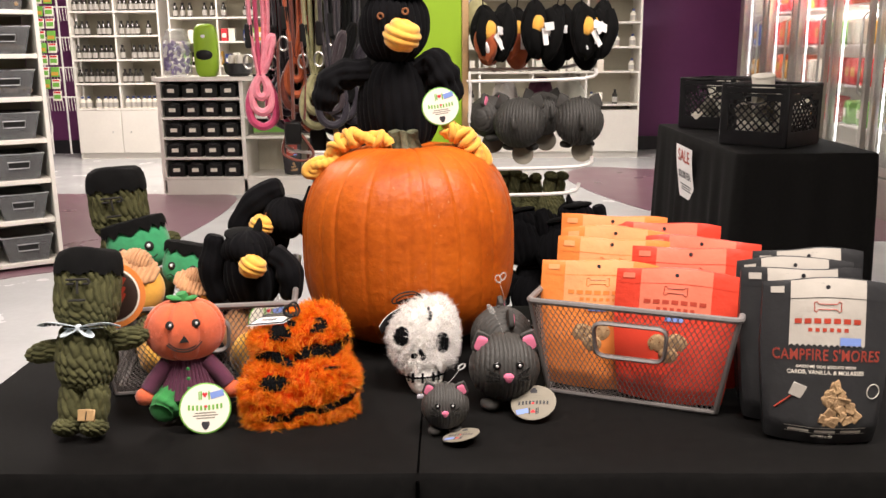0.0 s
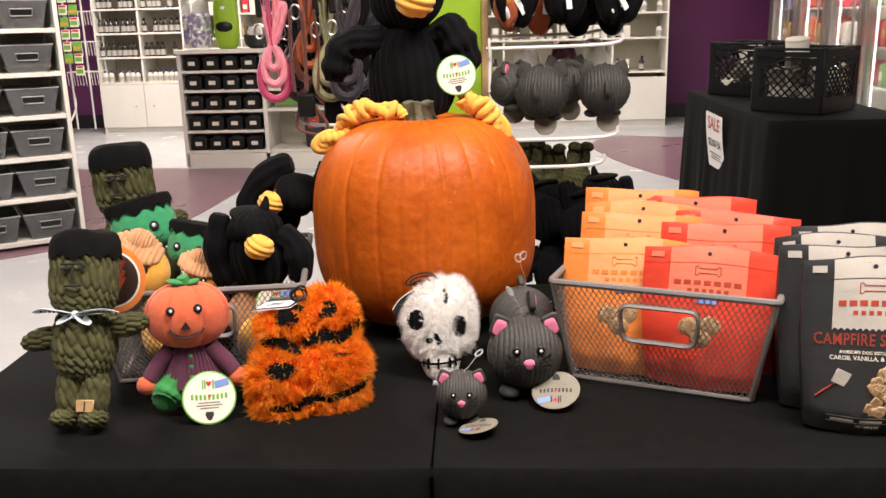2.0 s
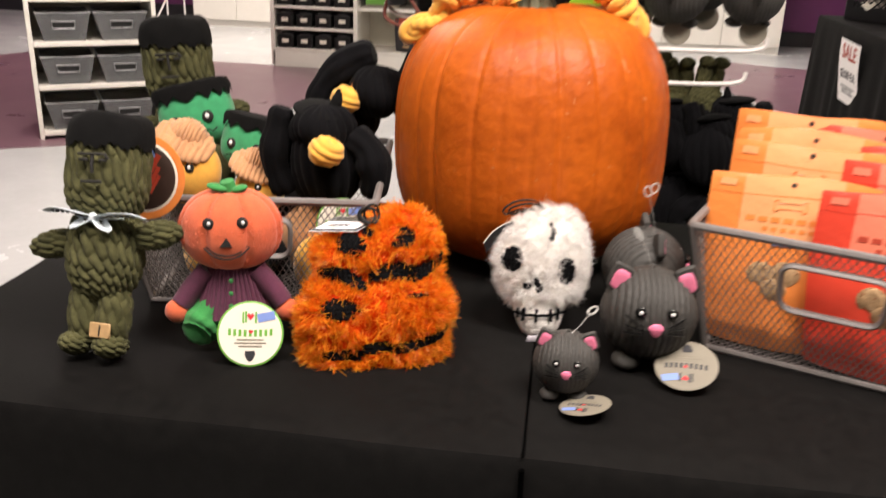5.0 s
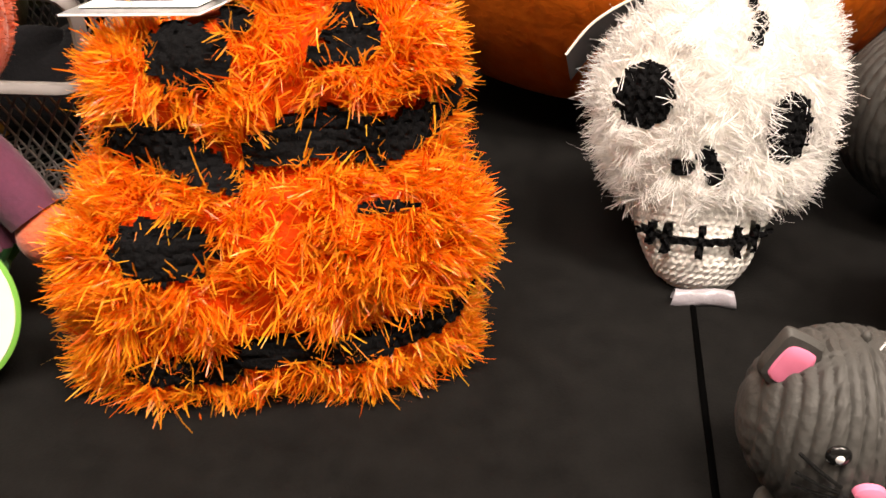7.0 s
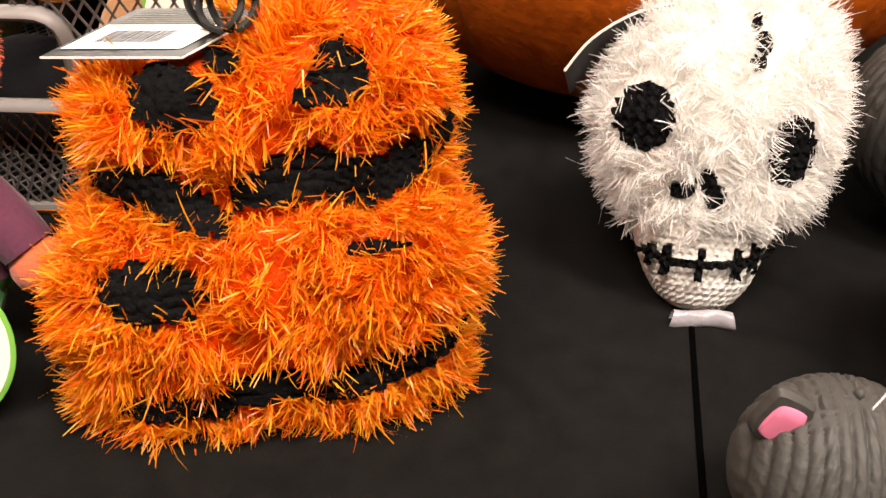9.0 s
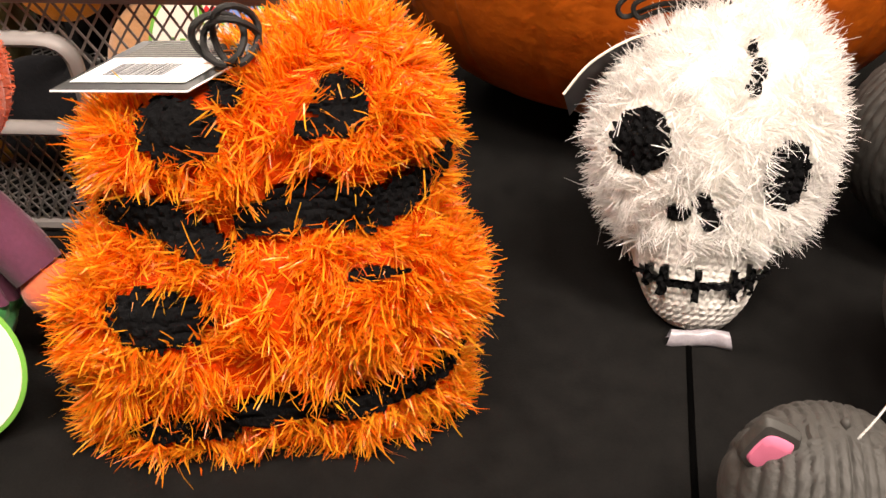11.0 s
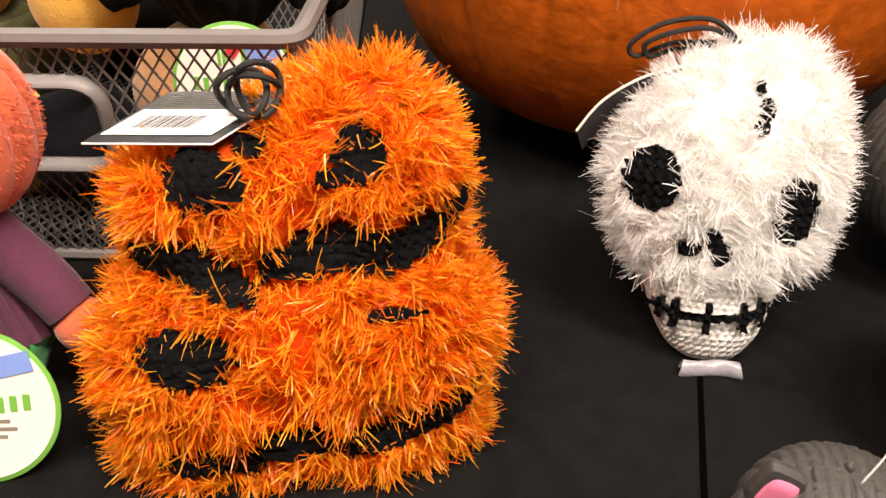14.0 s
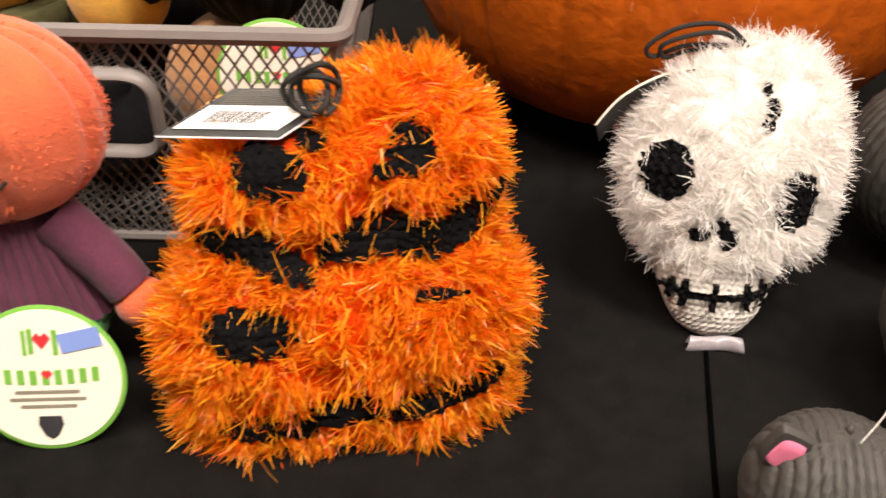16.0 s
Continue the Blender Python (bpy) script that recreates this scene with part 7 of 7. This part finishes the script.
part("bag_rolls", mb, [mat("violet_print", (0.10, 0.05, 0.28), 0.5, bump=0), M_WHITEDOT], jr)
dp = thing("bag_dispenser", CT @ pose(-0.26, 0.14, 1.058), "lime green bag dispenser with a dark oval opening", "dispenser")
part("body", MB().blob((0, 0, 0.225), (0.105, 0.09, 0.235), nu=40, nv=30, e=0.7, e2=0.5), M_GREEN, dp)
part("opening", MB().blob((0, -0.078, 0.19), (0.075, 0.02, 0.055), nu=28, nv=14), M_BIN, dp)
part("leaf_mark", MB().blob((0, -0.090, 0.35), (0.02, 0.004, 0.015), nu=14, nv=8), M_WHITEDOT, dp)
pt = thing("display_bowl", CT @ pose(0.02, 0.14, 1.058), "dark grey bowl holding small jars", "bowl")
part("bowl", MB().lathe([(0.08, 0), (0.12, 0.03), (0.135, 0.115), (0.125, 0.115), (0.10, 0.03)], 24), M_BAGDARK, pt)
for q in range(5):
    part("jar", MB().lathe([(0.03, 0.06), (0.032, 0.17), (0.025, 0.19)], 14, (0.06 * math.cos(q * 1.26), 0.06 * math.sin(q * 1.26), 0)), M_CARD, pt)


# ---- bottles and boxes on the back shelves ----
def bottle(m, glass, label, r=0.031, h=0.165, cap=None):
    bt = thing("bottle", m, label, "bottle", group="shelf bottles")
    part("glass", MB().lathe([(r * 0.95, 0), (r, 0.004), (r, h * 0.66), (r * 0.4, h * 0.80), (r * 0.4, h * 0.86)], 14), glass, bt)
    part("cap", MB().lathe([(r * 0.48, h * 0.84), (r * 0.48, h)], 12), cap or M_BIN, bt)
    part("paper_label", MB().lathe([(r * 1.03, h * 0.10), (r * 1.03, h * 0.48)], 14), M_PAPERDIM, bt)
    return bt


def carton(m, material, label, s):
    cn = thing("carton", m, label, "carton", group="shelf cartons")
    part("box", MB().box((0, 0, s[2] / 2), s, bev=0.002), material, cn, smooth=False)
    part("front_print", MB().box((0, -s[1] / 2 - 0.0015, s[2] * 0.45), (s[0] * 0.7, 0.002, s[2] * 0.35)), M_CARD, cn, smooth=False)
    return cn


dark = bottle(pose(-4.48, Y_BACK + 0.06, LEV[1] + 0.012), M_AMBER, "small dark glass bottle with a pale label")
pale = bottle(pose(-4.48, Y_BACK + 0.06, LEV[0] + 0.012), M_CARD, "white plastic bottle with a blue cap", 0.034, 0.14, M_BLUECAP)
rr = np.random.RandomState(21)
for i, z in enumerate(LEV[:6]):
    for c in range(2):
        for q in range(7):
            if rr.rand() < 0.14 or (i == 0 and c == 0 and q == 0) or (i == 1 and c == 0 and q == 0):
                continue
            x = -4.48 + c * 0.54 + q * 0.066 + rr.normal(0, 0.004)
            copy_thing(pale if i == 0 else dark, pose(x, Y_BACK + 0.06 + rr.rand() * 0.04, z + 0.0125, 0, 0, rr.rand() * 60))
COLS = [M_CARD, M_CARDGREEN, M_AMBER, M_BLUEPRINT, M_REDPRINT, M_LGOLD, M_BLUECAP, M_FROST]
protos = [carton(pose(-3.28 + 0.1 * k, Y_BACK + 0.1, 1.1 + 0.0125), COLS[k], "small printed carton on the back shelf", (0.075, 0.06, 0.13 + 0.015 * (k % 3))) for k in range(8)]
for z in (1.38, 1.66, 1.94, 2.22):
    for c in range(4):
        q = 0
        x = -3.32 + c * 0.575
        while x < -3.32 + c * 0.575 + 0.46:
            if rr.rand() < 0.82:
                copy_thing(dark if z in (1.66,) and c < 2 else protos[rr.randint(8)], pose(x + 0.04, Y_BACK + 0.08, z + 0.0125, 0, 0, rr.normal(0, 4)))
            x += 0.088
for z in (0.62, 1.0, 1.28, 1.56, 1.84):
    for c in range(4):
        x = -0.27 + c * 0.625
        while x < -0.27 + c * 0.625 + 0.52:
            if rr.rand() < 0.62:
                k = rr.randint(4)
                copy_thing((pale, dark, protos[0], protos[7])[k] if z < 1.8 else protos[0], pose(x + 0.04, Y_BACK - 0.12, z + 0.0125, 0, 0, rr.normal(0, 6)))
            x += 0.092

# ---- wire rack of packets by the left wall ----
rk = thing("wire_rack", pose(-4.70, 10.75, 0), "white wire rack of hanging green packets", "rack")
for x in (-0.22, 0.0, 0.22):
    part("upright", MB().tube([(x, 0, 0.05), (x, 0, 2.2)], 0.012, 8), M_HOOK, rk)
for z in (0.75, 1.1, 1.45, 1.8):
    part("basket_rim", MB().tube([(-0.2, -0.15, z), (0.2, -0.15, z), (0.22, 0, z), (-0.22, 0, z)], 0.006, 6, closed=True), M_HOOK, rk)
    mb = MB()
    for x in np.linspace(-0.2, 0.2, 12):
        mb.tube([(x, -0.15, z), (x, -0.13, z - 0.16)], 0.004, 5)
    part("basket_wires", mb, M_HOOK, rk)
part("foot", MB().tube([(-0.3, -0.2, 0.02), (-0.22, 0, 0.3), (-0.22, 0, 0.5)], 0.012, 8, smooth=5), M_HOOK, rk)
pk0 = None
for i in range(9):
    for j in range(2):
        mp = pose(-4.84 + j * 0.12, 10.56, 0.85 + i * 0.14, -8, 0, 0)
        if pk0 is None:
            pk0 = thing("seed_packet", mp, "green and yellow printed packet on a wire rack", "packet", "rack packets")
            part("sleeve", MB().box((0, 0, 0.06), (0.10, 0.012, 0.115), bev=0.003), M_CARDGREEN, pk0)
            part("front_print", MB().box((0, -0.0075, 0.04), (0.08, 0.002, 0.04)), M_LGOLD, pk0, smooth=False)
            pk1 = thing("seed_packet", pose(-4.72, 10.56, 0.71, -8, 0, 0), "pale yellow and red packet on a wire rack", "packet", "rack packets")
            part("sleeve", MB().box((0, 0, 0.06), (0.10, 0.012, 0.115), bev=0.003), M_CARD, pk1)
            part("front_print", MB().box((0, -0.0075, 0.05), (0.08, 0.002, 0.05)), M_CARDGREEN, pk1, smooth=False)
            part("red_band", MB().box((0, -0.0075, 0.10), (0.08, 0.002, 0.02)), M_REDPRINT, pk1, smooth=False)
        else:
            copy_thing(pk0 if (i * 2 + j) % 3 == 0 else pk1, mp)

# ---- glass-door freezers ----
FX = 3.25
fz = thing("glass_door_freezer", pose(FX, 0, 0), "aluminium glass-door freezer lit from inside", "freezer")
part("back_wall", MB().box((0.85, 7.0, 1.1), (0.04, 6.4, 2.2)), M_WHITE, fz, smooth=False)
part("roof", MB().box((0.42, 7.0, 2.24), (0.86, 6.4, 0.08)), M_STEEL, fz, smooth=False)
part("floor_deck", MB().box((0.42, 7.0, 0.15), (0.86, 6.4, 0.3)), M_STEEL, fz, smooth=False)
part("far_end", MB().box((0.42, 10.19, 1.1), (0.86, 0.06, 2.2)), M_STEEL, fz, smooth=False)
part("near_end", MB().box((0.42, 3.83, 1.1), (0.86, 0.06, 2.2)), M_STEEL, fz, smooth=False)
DY = [10.1, 9.3, 8.5, 7.7, 6.9, 6.1, 5.3, 4.5]
for k, y in enumerate(DY):
    part("mullion", MB().box((0.03, y, 1.25), (0.05, 0.06, 1.9), bev=0.004), M_STEEL, fz, smooth=False)
    part("light_tube", MB().tube([(0.07, y - 0.045, 0.4), (0.07, y - 0.045, 2.1)], 0.006, 8), M_TUBE, fz)
    if k < 7:
        dr = part("door_frame", MB().box((-0.02, y - 0.40, 0.36), (0.04, 0.70, 0.07), bev=0.003).box((-0.02, y - 0.40, 2.13), (0.04, 0.70, 0.07), bev=0.003).box((-0.02, y - 0.075, 1.245), (0.04, 0.05, 1.7), bev=0.003).box((-0.02, y - 0.725, 1.245), (0.04, 0.05, 1.7), bev=0.003), M_STEEL, fz, smooth=False)
        part("handle", MB().tube([(-0.045, y - 0.70, 0.9), (-0.075, y - 0.70, 0.93), (-0.075, y - 0.70, 1.5), (-0.045, y - 0.70, 1.53)], 0.010, 8), M_STEEL, dr)
        gl = part("pane", MB().box((-0.02, y - 0.40, 1.245), (0.006, 0.60, 1.70)), M_GLASS, dr, smooth=False)
        gl.visible_shadow = False
        for z in (0.62, 0.95, 1.28, 1.61, 1.94):
            part("wire_shelf", MB().box((0.42, y - 0.40, z), (0.62, 0.74, 0.018)), M_HOOK, fz, smooth=False)
fprot = []
for k, (mm, s) in enumerate(((M_REDPRINT, (0.16, 0.13, 0.22)), (M_CARD, (0.18, 0.15, 0.2)), (M_SALMON, (0.16, 0.13, 0.24)), (M_CARDGREEN, (0.14, 0.12, 0.2)), (M_BLUEPRINT, (0.14, 0.12, 0.22)), (M_LGOLD, (0.15, 0.13, 0.18)))):
    p = thing("frozen_pack", pose(FX + 0.3, 4.7 + 0.13 * k, 0.312), "printed pack of frozen pet food behind glass", "food pack", "frozen packs")
    part("bag", MB().box((0, 0, s[2] / 2), (s[0], s[1] * 0.9, s[2]), bev=0.02), mm, p)
    part("front_print", MB().box((-s[0] / 2 - 0.001, 0, s[2] * 0.5), (0.003, s[1] * 0.55, s[2] * 0.35)), M_CARD if k % 2 else M_LGOLD, p, smooth=False)
    fprot.append(p)
for k in range(7):
    for z in (0.629, 0.959, 1.289, 1.619, 1.949):
        yy = DY[k] - 0.12
        c = rr.randint(6)
        while yy > DY[k] - 0.72:
            if rr.rand() < 0.35:
                c = rr.randint(6)
            if rr.rand() < 0.86 and z < 1.9:
                copy_thing(fprot[c], pose(FX + 0.15 + 0.03 * rr.rand(), yy, z + 0.0005, 0, 0, rr.normal(0, 4)))
            yy -= 0.135
